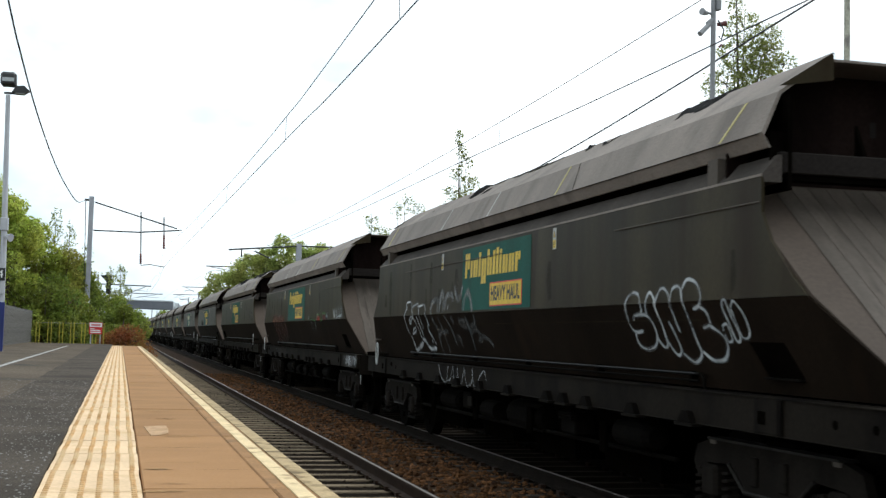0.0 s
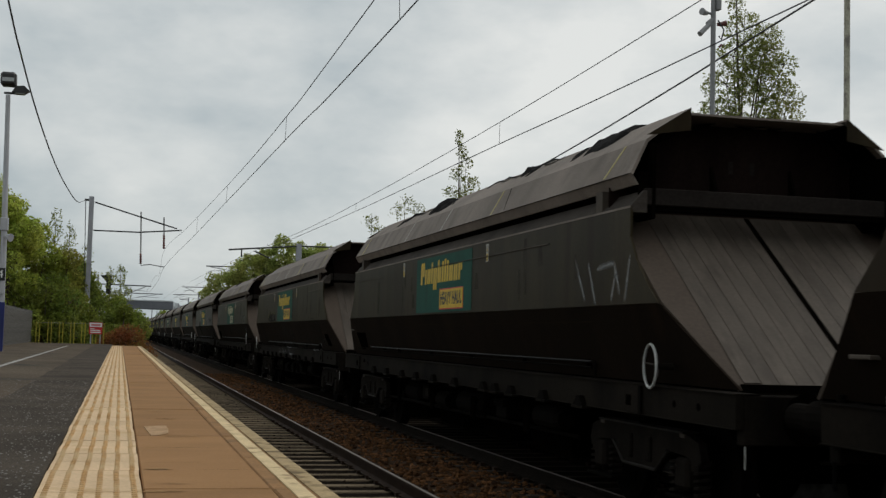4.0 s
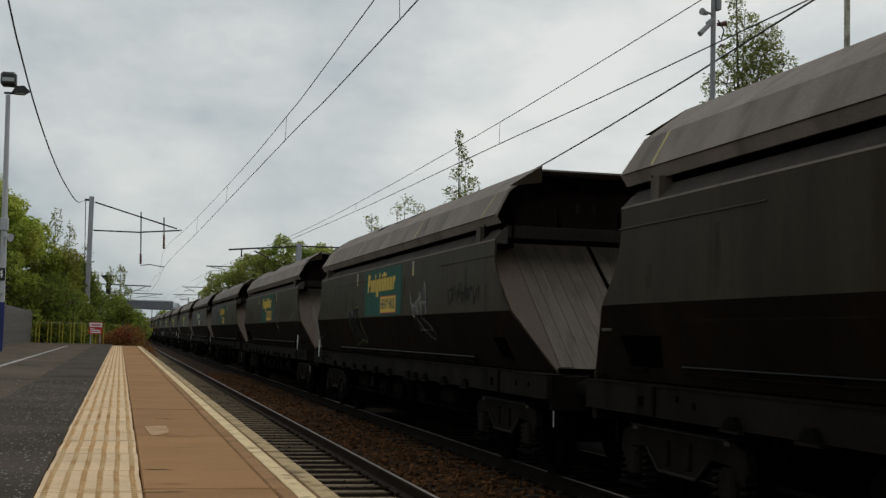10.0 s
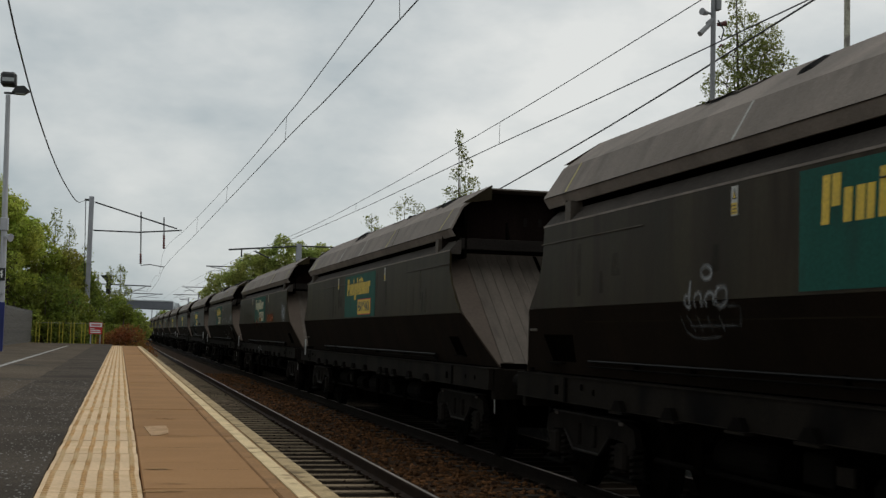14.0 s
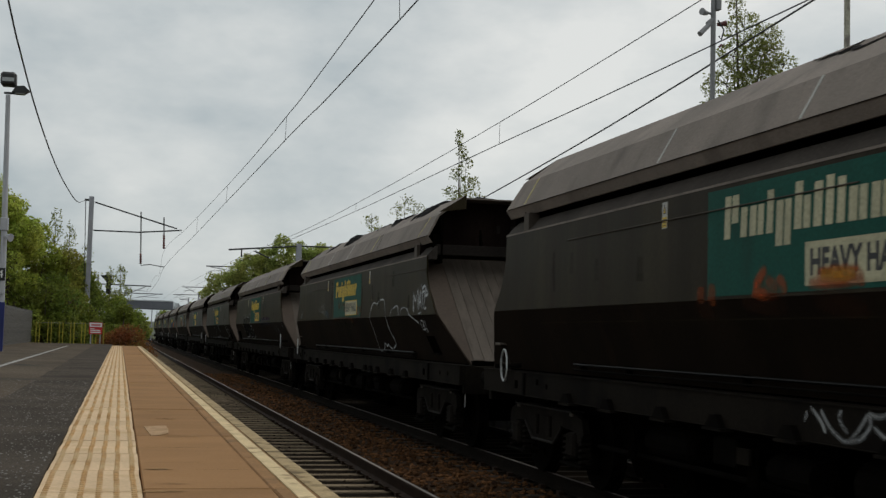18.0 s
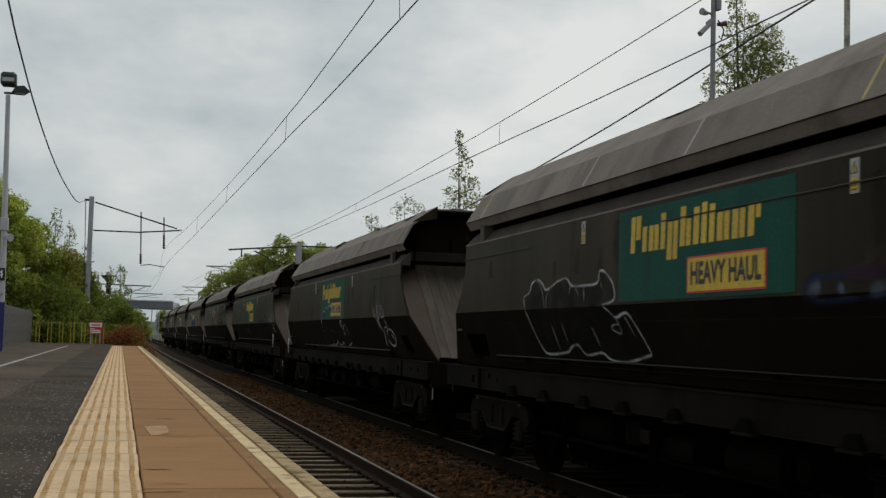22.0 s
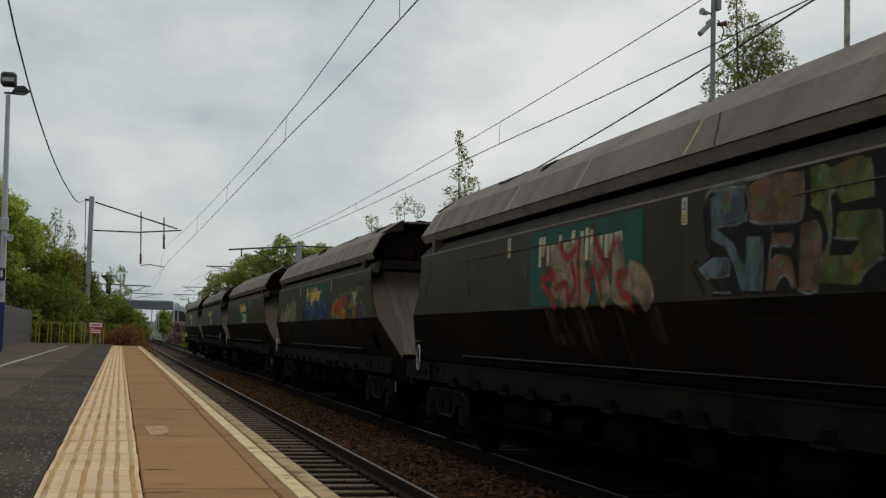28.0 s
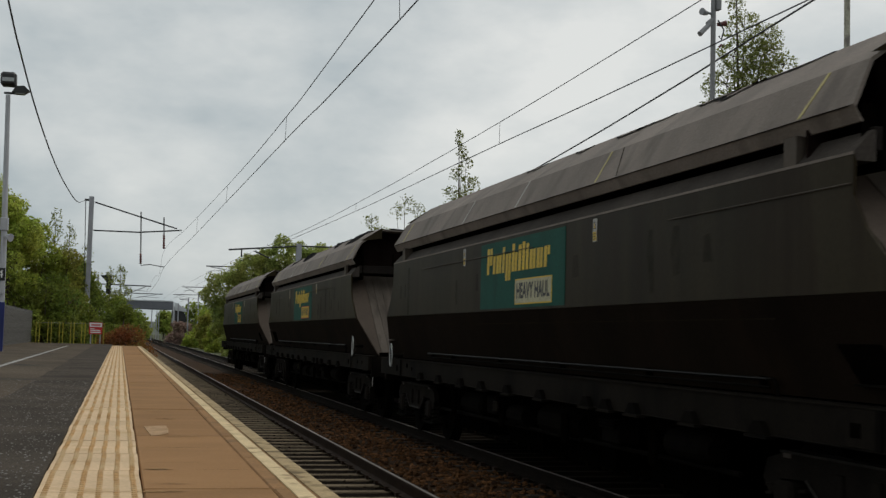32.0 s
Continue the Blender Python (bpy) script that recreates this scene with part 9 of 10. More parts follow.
    brush(w, [(5.36, 2.31), (5.38, 2.11), (5.04, 1.99)], 0.072, spray((0.016, 0.03, 0.13), 0.9), 'bold blue sprayed strokes over the panel', 0.0151, 4)
    brush(w, [(8.77, 1.97), (8.38, 2.15), (8.27, 1.92)], 0.1026, spray((0.008, 0.01, 0.03), 0.9), 'bold blue sprayed strokes over the panel', 0.0154, 4)
    brush(w, [(8.77, 1.97), (8.38, 2.15), (8.27, 1.92)], 0.0576, spray((0.016, 0.03, 0.13), 0.9), 'bold blue sprayed strokes over the panel', 0.0157, 4)
    brush(w, [(7.54, 2.4), (7.73, 2.23)], 0.024, spray((0.2, 0.24, 0.33), 0.7), 'pale blue sprayed glints', 0.0165, 3)
    brush(w, [(6.59, 2.14), (6.66, 2.05)], 0.024, spray((0.2, 0.24, 0.33), 0.7), 'pale blue sprayed glints', 0.0165, 3)
    brush(w, [(5.81, 2.4), (6.01, 2.23)], 0.024, spray((0.2, 0.24, 0.33), 0.7), 'pale blue sprayed glints', 0.0165, 3)
    brush(w, [(5.45, 2.37), (5.66, 2.21)], 0.024, spray((0.2, 0.24, 0.33), 0.7), 'pale blue sprayed glints', 0.0165, 3)
    brush(w, [(8.14, 2.14), (8, 1.99)], 0.024, spray((0.2, 0.24, 0.33), 0.7), 'pale blue sprayed glints', 0.0165, 3)
    brush(w, [(5.29, 2.24), (5.04, 2.14)], 0.024, spray((0.2, 0.24, 0.33), 0.7), 'pale blue sprayed glints', 0.0165, 3)
    brush(w, [(7.02, 2.14), (6.8, 2.04)], 0.024, spray((0.2, 0.24, 0.33), 0.7), 'pale blue sprayed glints', 0.0165, 3)
    brush(w, [(5.95, 2.23), (5.84, 2.15), (5.73, 2.28)], 0.09, spray((0.25, 0.11, 0.13), 0.7), 'pinkish sprayed accent', 0.0163, 3)
    brush(w, [(6.29, 2), (6.13, 2.1)], 0.09, spray((0.25, 0.11, 0.13), 0.7), 'pinkish sprayed accent', 0.0163, 3)
    brush(w, [(8.88, 2.24), (8.86, 2.15)], 0.02, spray((0.2, 0.2, 0.2), 0.7), 'small white tag', 0.005, 1)
    brush(w, [(8.78, 2.24), (8.72, 2.15), (8.66, 2.24)], 0.02, spray((0.2, 0.2, 0.2), 0.7), 'small white tag', 0.005, 1)
    brush(w, [(8.59, 2.14), (8.56, 2.24), (8.49, 2.14)], 0.02, spray((0.2, 0.2, 0.2), 0.7), 'small white tag', 0.005, 1)
    brush(w, [(8.46, 2.23), (8.38, 2.22), (8.42, 2.13)], 0.02, spray((0.2, 0.2, 0.2), 0.7), 'small white tag', 0.005, 1)
    brush(w, [(7.91, 1.91), (7.83, 1.66)], 0.14, spray((0.04, 0.042, 0.05), 0.3), 'dull blue sprayed runs', 0.005, 3)
    brush(w, [(7.04, 1.86), (6.65, 1.4)], 0.14, spray((0.04, 0.042, 0.05), 0.3), 'dull blue sprayed runs', 0.005, 3)
    brush(w, [(6.8, 1.89), (6.68, 1.66)], 0.14, spray((0.04, 0.042, 0.05), 0.3), 'dull blue sprayed runs', 0.005, 3)
    brush(w, [(5.95, 1.9), (5.76, 1.37)], 0.14, spray((0.04, 0.042, 0.05), 0.3), 'dull blue sprayed runs', 0.005, 3)
    brush(w, [(5.63, 1.86), (4.99, 1.74)], 0.14, spray((0.04, 0.042, 0.05), 0.3), 'dull blue sprayed runs', 0.005, 3)
    area(w, [(4.19, 2.06), (4.19, 2.15), (4.07, 2.24), (3.86, 2.26), (3.81, 2.16), (3.97, 1.99), (3.92, 1.92), (4.07, 1.95)], LIME, 'orange sprayed letters edged lime green', 0.003, 3)
    area(w, [(3.82, 2.3), (3.63, 2.33), (3.39, 2.32), (3.31, 2.3), (3.58, 2.26), (3.77, 2.16)], LIME, 'orange sprayed letters edged lime green', 0.003, 3)
    area(w, [(3.25, 2.27), (3.2, 2.35), (3.09, 2.4), (2.91, 2.41), (3.01, 2.37), (3.13, 2.29), (3.16, 2.21)], LIME, 'orange sprayed letters edged lime green', 0.003, 3)
    area(w, [(2.62, 2.41), (2.49, 2.41), (2.44, 2.25), (2.41, 2.16), (2.54, 2.19)], LIME, 'orange sprayed letters edged lime green', 0.003, 3)
    area(w, [(2.92, 2.16), (2.76, 2.13), (2.64, 2.03), (2.69, 1.92), (2.96, 1.91)], LIME, 'orange sprayed letters edged lime green', 0.003, 3)
    area(w, [(3.64, 1.94), (3.53, 1.98), (3.35, 1.98), (3.23, 1.93), (3.27, 1.91), (3.48, 1.91)], LIME, 'orange sprayed letters edged lime green', 0.003, 3)
    area(w, [(4.39, 2.06), (4.18, 2.05), (3.94, 1.97), (3.98, 1.93), (4.17, 1.96), (4.34, 2.01)], LIME, 'orange sprayed letters edged lime green', 0.003, 3)
    area(w, [(4.08, 2.06), (4.11, 2.16), (3.97, 2.23), (3.84, 2.23), (3.79, 2.14), (3.87, 2.04), (4, 1.99)], spray((0.42, 0.04, 0.013), 0.93), 'orange sprayed letters edged lime green', 0.0045, 3)
    area(w, [(3.76, 2.02), (3.8, 2.11), (3.71, 2.22), (3.54, 2.3), (3.35, 2.3), (3.19, 2.24), (3.12, 2.13), (3.17, 1.98), (3.24, 1.93), (3.35, 1.98), (3.48, 1.99), (3.62, 1.95), (3.8, 1.94)], spray((0.42, 0.04, 0.013), 0.93), 'orange sprayed letters edged lime green', 0.0045, 3)
    area(w, [(3.11, 2.23), (3.05, 2.33), (2.91, 2.39), (2.76, 2.4), (2.6, 2.34), (2.54, 2.2), (2.6, 2.16), (2.82, 2.12), (2.92, 2.09), (2.96, 2), (3.08, 1.93), (3.22, 1.93), (3.13, 2.09)], spray((0.42, 0.04, 0.013), 0.93), 'orange sprayed letters edged lime green', 0.0045, 3)
    area(w, [(2.56, 2.17), (2.44, 2.15), (2.39, 2.1), (2.45, 2.06), (2.56, 2.04), (2.65, 1.99), (2.61, 1.92), (2.45, 1.92), (2.4, 2.02), (2.38, 2.11), (2.44, 2.17)], spray((0.42, 0.04, 0.013), 0.93), 'orange sprayed letters edged lime green', 0.0045, 3)
    brush(w, [(2.85, 2.11), (2.6, 2.17), (2.42, 2.18), (2.38, 2.11), (2.49, 2.07), (2.64, 2.04), (2.69, 1.99), (2.58, 1.91)], 0.022, spray((0.4, 0.2, 0.03), 0.8), 'orange sprayed letters edged lime green', 0.0062, 3)
    brush(w, [(3.09, 2.19), (2.92, 2.36), (2.82, 2.19), (2.96, 2.08)], 0.022, spray((0.4, 0.2, 0.03), 0.8), 'orange sprayed letters edged lime green', 0.0062, 3)
    brush(w, [(2.74, 2.11), (2.56, 2.14), (2.52, 2.1), (2.64, 2.07)], 0.022, spray((0.4, 0.2, 0.03), 0.8), 'orange sprayed letters edged lime green', 0.0062, 3)
    brush(w, [(3.86, 1.94), (3.8, 2.03), (3.84, 2.16)], 0.035, LIME, 'orange sprayed letters edged lime green', 0.0064, 3)
    brush(w, [(3.82, 2.16), (3.76, 2.11)], 0.035, LIME, 'orange sprayed letters edged lime green', 0.0064, 3)
    brush(w, [(3.16, 2.13), (3.24, 1.92)], 0.035, LIME, 'orange sprayed letters edged lime green', 0.0064, 3)
    brush(w, [(3.13, 2.21), (3.09, 2.13)], 0.035, LIME, 'orange sprayed letters edged lime green', 0.0064, 3)
    brush(w, [(3.63, 2.03), (3.6, 1.97)], 0.045, WHITE, 'white sprayed glint', 0.0066, 2)
    brush(w, [(3.09, 1.99), (3.06, 1.94)], 0.045, WHITE, 'white sprayed glint', 0.0066, 2)
    brush(w, [(3.35, 2.02), (3.58, 2.07), (3.7, 2.01)], 0.1, spray((0.02, 0.012, 0.008), 0.5), 'dark sprayed shading', 0.005, 3)
    brush(w, [(3.7, 1.9), (3.77, 1.71)], 0.1, spray((0.02, 0.012, 0.008), 0.5), 'dark sprayed shading', 0.005, 3)
    brush(w, [(3.17, 1.91), (3.16, 1.79)], 0.1, spray((0.02, 0.012, 0.008), 0.5), 'dark sprayed shading', 0.005, 3)
    area(w, [(2.47, 2.38), (2.24, 2.37), (2.03, 2.41), (1.86, 2.45), (1.86, 2.32), (1.91, 2.23), (2.16, 2.16), (2.16, 2.08), (1.83, 2.12), (1.75, 2.06), (1.73, 1.96), (1.78, 1.88), (2.24, 1.89), (2.39, 1.92), (2.42, 2.21)], spray((0.03, 0.034, 0.036), 0.85), 'dark sprayed letter', 0.003, 1)
    brush(w, [(2.23, 2.01), (2.03, 2.04), (1.83, 2.01)], 0.2, spray((0.07, 0.1, 0.13), 0.4), 'soft grey-blue sprayed haze', 0.004, 3)
    brush(w, [(2.2, 1.94), (1.86, 1.94)], 0.2, spray((0.07, 0.1, 0.13), 0.4), 'soft grey-blue sprayed haze', 0.004, 3)
    area(w, [(1.9, 2.25), (1.87, 2.32), (1.8, 2.33), (1.7, 2.24), (1.59, 2.16), (1.52, 2.05), (1.42, 1.97), (1.43, 1.88), (1.56, 1.88), (1.61, 1.9), (1.71, 1.88), (1.75, 1.9), (1.64, 1.96), (1.64, 2.06), (1.74, 2.13), (1.96, 2.11), (2.16, 2.08), (2.18, 2.11), (1.86, 2.16)], LIME, 'lime-green sprayed letter', 0.0048, 1)
    brush(w, [(2.47, 2.4), (2.24, 2.38), (2, 2.42), (1.85, 2.46)], 0.026, LIME, 'thin lime-green outline', 0.0052, 3)
    brush(w, [(2.19, 2.16), (1.99, 2.18), (1.9, 2.23), (1.89, 2.31)], 0.026, LIME, 'thin lime-green outline', 0.0052, 3)
    brush(w, [(2.34, 2.2), (2.33, 2.3)], 0.07, spray((0.05, 0.15, 0.17), 0.4), 'turquoise sprayed dabs', 0.0028, 2)
    brush(w, [(3.18, 2.44), (3.16, 2.38)], 0.07, spray((0.05, 0.15, 0.17), 0.4), 'turquoise sprayed dabs', 0.0028, 2)
    brush(w, [(3.93, 2.44), (3.88, 2.37)], 0.07, spray((0.05, 0.15, 0.17), 0.4), 'turquoise sprayed dabs', 0.0028, 2)
    brush(w, [(4.11, 2.31), (4.09, 2.27)], 0.07, spray((0.05, 0.15, 0.17), 0.4), 'turquoise sprayed dabs', 0.0028, 2)
    area(w, [(1.83, 2.44), (1.65, 2.41), (1.32, 2.38), (1.39, 2.28), (1.41, 2.15), (1.52, 2.13), (1.67, 2.27), (1.81, 2.37)], spray((0.36, 0.355, 0.34), 0.9), 'pale grey sprayed letter', 0.0046, 1)
    area(w, [(1.19, 2.46), (0.97, 2.48), (0.66, 2.47), (0.56, 2.42), (0.57, 2.3), (0.59, 2.03), (0.58, 1.94), (1.17, 1.94), (1.22, 2.1), (1.25, 2.29)], spray((0.04, 0.044, 0.048), 0.85), 'dark slate sprayed letter', 0.003, 1)
    area(w, [(1.24, 2.47), (1.08, 2.48), (1.16, 2.38), (1.21, 2.27), (1.22, 2.16), (1.34, 2.15), (1.36, 2.2), (1.3, 2.34)], LIME, 'lime-green sprayed letter', 0.005, 1)
    area(w, [(0.74, 2.44), (0.62, 2.43), (0.66, 2.37), (0.78, 2.33), (0.74, 2.38)], LIME, 'lime-green sprayed letter', 0.005, 1)
    area(w, [(0.84, 2.22), (0.69, 2.22), (0.69, 2.16), (0.84, 2.16)], LIME, 'lime-green sprayed letter', 0.005, 1)
    area(w, [(0.41, 2.03), (0.26, 2.02), (0.28, 1.95), (0.43, 1.93)], LIME, 'lime-green sprayed letter', 0.005, 1)
    brush(w, [(1.82, 2.45), (1.59, 2.41), (1.23, 2.39)], 0.02, LIME, 'thin lime-green outline', 0.0055, 3)
    brush(w, [(1.8, 2.45), (1.84, 2.35)], 0.02, LIME, 'thin lime-green outline', 0.0055, 3)
    brush(w, [(1.25, 2.47), (1.08, 2.48), (0.74, 2.48), (0.56, 2.43)], 0.02, LIME, 'thin lime-green outline', 0.0055, 3)
    brush(w, [(0.65, 2.15), (0.56, 1.94)], 0.02, LIME, 'thin lime-green outline', 0.0055, 3)
    area(w, [(1.48, 2.1), (1.41, 2.13), (1.34, 2.11), (1.27, 2.13), (1.2, 2.09), (1.24, 2.01), (1.28, 1.95), (1.42, 1.95), (1.4, 2.01)], spray((0.42, 0.04, 0.013), 0.93), 'red sprayed star', 0.0052, 1)
    brush(w, [(0.94, 2), (0.89, 1.93)], 0.08, spray((0.42, 0.06, 0.015), 0.85), 'red sprayed dab', 0.0052, 2)
    brush(w, [(0.83, 2.07), (0.81, 2)], 0.05, spray((0.3, 0.3, 0.3), 0.7), 'white sprayed dabs', 0.0056, 2)
    brush(w, [(1.23, 2.24), (1.2, 2.2)], 0.05, spray((0.3, 0.3, 0.3), 0.7), 'white sprayed dabs', 0.0056, 2)
    brush(w, [(0.43, 2.14), (0.41, 2.08)], 0.05, spray((0.3, 0.3, 0.3), 0.7), 'white sprayed dabs', 0.0056, 2)
    brush(w, [(0.01, 2.08), (-0.01, 2.05)], 0.05, spray((0.3, 0.3, 0.3), 0.7), 'white sprayed dabs', 0.0056, 2)
    brush(w, [(0.24, 1.96), (0.22, 1.92)], 0.05, spray((0.3, 0.3, 0.3), 0.7), 'white sprayed dabs', 0.0056, 2)
    brush(w, [(-0.03, 2.01), (-0.07, 1.93)], 0.05, spray((0.04, 0.07, 0.065), 0.45), 'faint green sprayed tag', 0.004, 2)
    brush(w, [(-0.19, 1.96), (-0.36, 1.94), (-0.35, 1.99), (-0.2, 2)], 0.05, spray((0.04, 0.07, 0.065), 0.45), 'faint green sprayed tag', 0.004, 2)
    brush(w, [(1.34, 1.9), (1.1, 1.85), (0.8, 1.89)], 0.14, spray((0.07, 0.015, 0.008), 0.45), 'dull red sprayed runs', 0.004, 3)
    brush(w, [(0.36, 1.88), (0.28, 1.73)], 0.14, spray((0.07, 0.015, 0.008), 0.45), 'dull red sprayed runs', 0.004, 3)
    brush(w, [(2.34, 1.89), (2.36, 1.64)], 0.14, spray((0.07, 0.015, 0.008), 0.45), 'dull red sprayed runs', 0.004, 3)
    brush(w, [(3.43, 2.46), (3.4, 2.32)], 0.05, spray((0.05, 0.2, 0.17), 0.5), 'turquoise sprayed dabs', 0.0028, 2)
    brush(w, [(3.37, 2.47), (3.33, 2.37)], 0.05, spray((0.05, 0.2, 0.17), 0.5), 'turquoise sprayed dabs', 0.0028, 2)
    brush(w, [(4.14, 2.47), (4.1, 2.34)], 0.05, spray((0.05, 0.2, 0.17), 0.5), 'turquoise sprayed dabs', 0.0028, 2)
    brush(w, [(2.47, 2.36), (2.45, 2.25)], 0.05, spray((0.05, 0.2, 0.17), 0.5), 'turquoise sprayed dabs', 0.0028, 2)
    brush(w, [(4.93, 2.22), (4.88, 2.18), (4.85, 2.22)], 0.02, spray((0.3, 0.3, 0.3), 0.7), 'small white tag', 0.005, 1)
    brush(w, [(4.77, 2.23), (4.73, 2.16)], 0.02, spray((0.3, 0.3, 0.3), 0.7), 'small white tag', 0.005, 1)
    brush(w, [(4.69, 2.24), (4.63, 2.16), (4.61, 2.23)], 0.02, spray((0.3, 0.3, 0.3), 0.7), 'small white tag', 0.005, 1)
    brush(w, [(4.56, 2.22), (4.46, 2.14)], 0.02, spray((0.3, 0.3, 0.3), 0.7), 'small white tag', 0.005, 1)
    drips(w, 0.6, 4.8, 1.4, 1.93, 22, spray((0.06, 0.02, 0.012), 0.3), 0.22, 53, "dull red sprayed drips")
    drips(w, 4.8, 9.4, 1.35, 1.93, 16, spray((0.045, 0.046, 0.05), 0.2), 0.3, 54, "pale hazy sprayed runs")
    drips(w, 9.8, 13.6, 1.35, 1.93, 14, spray((0.05, 0.055, 0.038), 0.25), 0.3, 58, "dull green hazy runs")


tags()

# ------------------------------------------------------------ how the train runs
RUN = [(0, 0.0), (1.8, 0.02), (6, -0.66), (8.2, -1.14), (10.5, -1.45), (13, -1.6), (14.5, -1.39), (16.6, -0.97), (18, -0.74), (19, -0.755), (21, -0.57), (23, -0.32), (25.2, -0.1), (27.5, 0.09), (29.5, 0.26), (32, 0.24)]


def travel(t):
    """Metres that the train has run at t seconds."""
    ts, rs = [a for a, _ in RUN], [b for _, b in RUN]
    i = max(0, min(len(ts) - 2, sum(1 for q in ts if q <= t) - 1))

    def slope(j):
        if j <= 0 or j >= len(ts) - 1:
            j = max(1, min(len(ts) - 1, j))
            return (rs[j] - rs[j - 1]) / (ts[j] - ts[j - 1])
        return (rs[j + 1] - rs[j - 1]) / (ts[j + 1] - ts[j - 1])

    h = ts[i + 1] - ts[i]
    u = (t - ts[i]) / h
    r = ((2 * u ** 3 - 3 * u * u + 1) * rs[i] + (u ** 3 - 2 * u * u + u) * h * slope(i) + (3 * u * u - 2 * u ** 3) * rs[i + 1] + (u ** 3 - u * u) * h * slope(i + 1))
    return 8.42 * t + r


def motions():
    for k, w in enumerate(wagons):
        y0 = START + PITCH_W * (k - 1)
        walk(w, [(t, pose(T2, y0 - travel(t), RAIL)) for t in range(33)])
        # wheels roll while the wagon is within sight of their turning
        for b in [c for c in w.children if c.name.startswith("bogie")]:
            for ws in [c for c in b.children if c.name.startswith("wheelset")]:
                yw, rows, ang = ws.location.y, [], 0.0
                near = [i / 15 for i in range(0, 481) if 3.0 < y0 - travel(i / 15) + b.location.y + yw < 27.0]
                if not near:
                    continue
                s0 = travel(near[0])
                last = 0.0
                for t in near:
                    last = math.degrees((travel(t) - s0) / 0.46)
                    rows.append((t, pose(0, yw, 0.46, last, 0, 0)))
                if rows[0][0] > 0.05:
                    rows.insert(0, (0.0, pose(0, yw, 0.46)))
                if rows[-1][0] < 31.95:
                    rows.append((32.0, pose(0, yw, 0.46, last, 0, 0)))
                walk(ws, rows)


# ------------------------------------------------------------ overhead line
def mast(name, x, y, top, label, width=0.22):
    t = empty(name, x, y, 0, label, "catenary mast", "catenary masts")
    bm = bmesh.new()
    h = width / 2
    box(bm, -h, h, -h, -h + 0.02, -1.3, top)
    box(bm, -h, h, h - 0.02, h, -1.3, top)
    box(bm, -0.012, 0.012, -h + 0.02, h - 0.02, -1.3, top)
    part("post", bm, M["galv"], t)
    part("base_plate", boxed(-0.3, 0.3, -0.3, 0.3, -1.32, -1.1, bevel=0.02), M["concrete"], t, "concrete foundation")
    return t


def insulator(bm, p, q, r=0.05, n=6):
    p, q = Vector(p), Vector(q)
    pts, rs = [], []
    for i in range(2 * n + 1):
        pts.append(p.lerp(q, i / (2 * n)))
        rs.append(r if i % 2 else r * 0.5)
    tube(bm, pts, rs, 8)


m1 = mast("catenary_mast", -1.62, 65, 7.12, "grey steel overhead line mast with long cantilever arms", 0.23)
part("top_tube", tubed([(0.15, 0, 6.86), (4.14, 0, 5.73)], 0.035), M["lampblack"], m1)
part("bottom_tube", tubed([(0.15, 0, 5.47), (2.3, 0, 5.47), (4.39, 0, 5.66)], 0.035), M["lampblack"], m1)
part("drop_tube", tubed([(2.38, 0, 6.49), (2.45, 0, 4.4)], 0.03), M["lampblack"], m1)
part("drop_tube", tubed([(3.5, 0, 6.27), (3.53, 0, 5.3)], 0.03), M["lampblack"], m1)
bm = bmesh.new()
insulator(bm, (2.45, 0, 4.42), (2.46, 0, 3.9), 0.07)
part("insulator", bm, M["insul"], m1, "brown ribbed insulator")
bm = bmesh.new()
insulator(bm, (3.53, 0, 5.4), (3.55, 0, 4.7), 0.07)
part("insulator", bm, M["insul"], m1, "brown ribbed insulator")
part("registration_arm", tubed([(2.46, 0, 3.84), (2.9, 0, 3.9), (3.61, 0, 3.8)], 0.02), M["lampblack"], m1)
part("wire_bracket", boxed(-0.32, -0.1, -0.04, 0.04, 6.9, 7.0), M["lampblack"], m1)
part("down_cable", tubed([(-0.28, 0, 6.9), (-0.2, 0, 4.0), (-0.15, 0, 1.0)], 0.018), M["wire"], m1)
part("pale_band", boxed(-0.14, 0.14, -0.145, -0.132, 1.9, 2.1), M["white"], m1)

# right-hand masts behind the train and farther down the line
m2 = mast("catenary_mast", 9.3, 70, 5.6, "grey steel overhead line mast beside the trees", 0.28)
part("top_tube", tubed([(0, 0, 5.47), (-3.8, 0, 5.12)], 0.045), M["lampblack"], m2)
part("bottom_tube", tubed([(3.3, 0, 5.5), (0, 0, 5.47)], 0.04), M["lampblack"], m2)
part("drop_tube", tubed([(-3.1, 0, 5.2), (-3.1, 0, 4.75)], 0.04), M["lampblack"], m2)
part("registration_arm", tubed([(-2.4, 0, 5.1), (-1.6, 0, 4.75)], 0.04), M["lampblack"], m2)


def bracket_mast(y, x, tip, z, drop, label, top=0.5, width=0.16):
    """A far mast with one level arm over the line and a raked brace under it."""
    t = mast("catenary_mast", x, y, z + top, label, width)
    d = tip - x
    part("top_tube", tubed([(0, 0, z), (d, 0, z - 0.05)], 0.04), M["lampblack"], t)
    part("bottom_tube", tubed([(0, 0, z - drop), (d * 0.9, 0, z - 0.1)], 0.03), M["galv"], t)
    part("registration_arm", tubed([(d * 0.6, 0, z - 0.02), (d * 0.62, 0, z - 0.35), (d * 0.95, 0, z - 0.45)], 0.022), M["galv"], t)
    return t


bracket_mast(100, -1.8, 2.12, 4.06, 1.7, "distant overhead line mast among the bushes")
bracket_mast(140, -2.2, 4.25, 4.6, 1.2, "distant overhead line mast beyond the bushes")
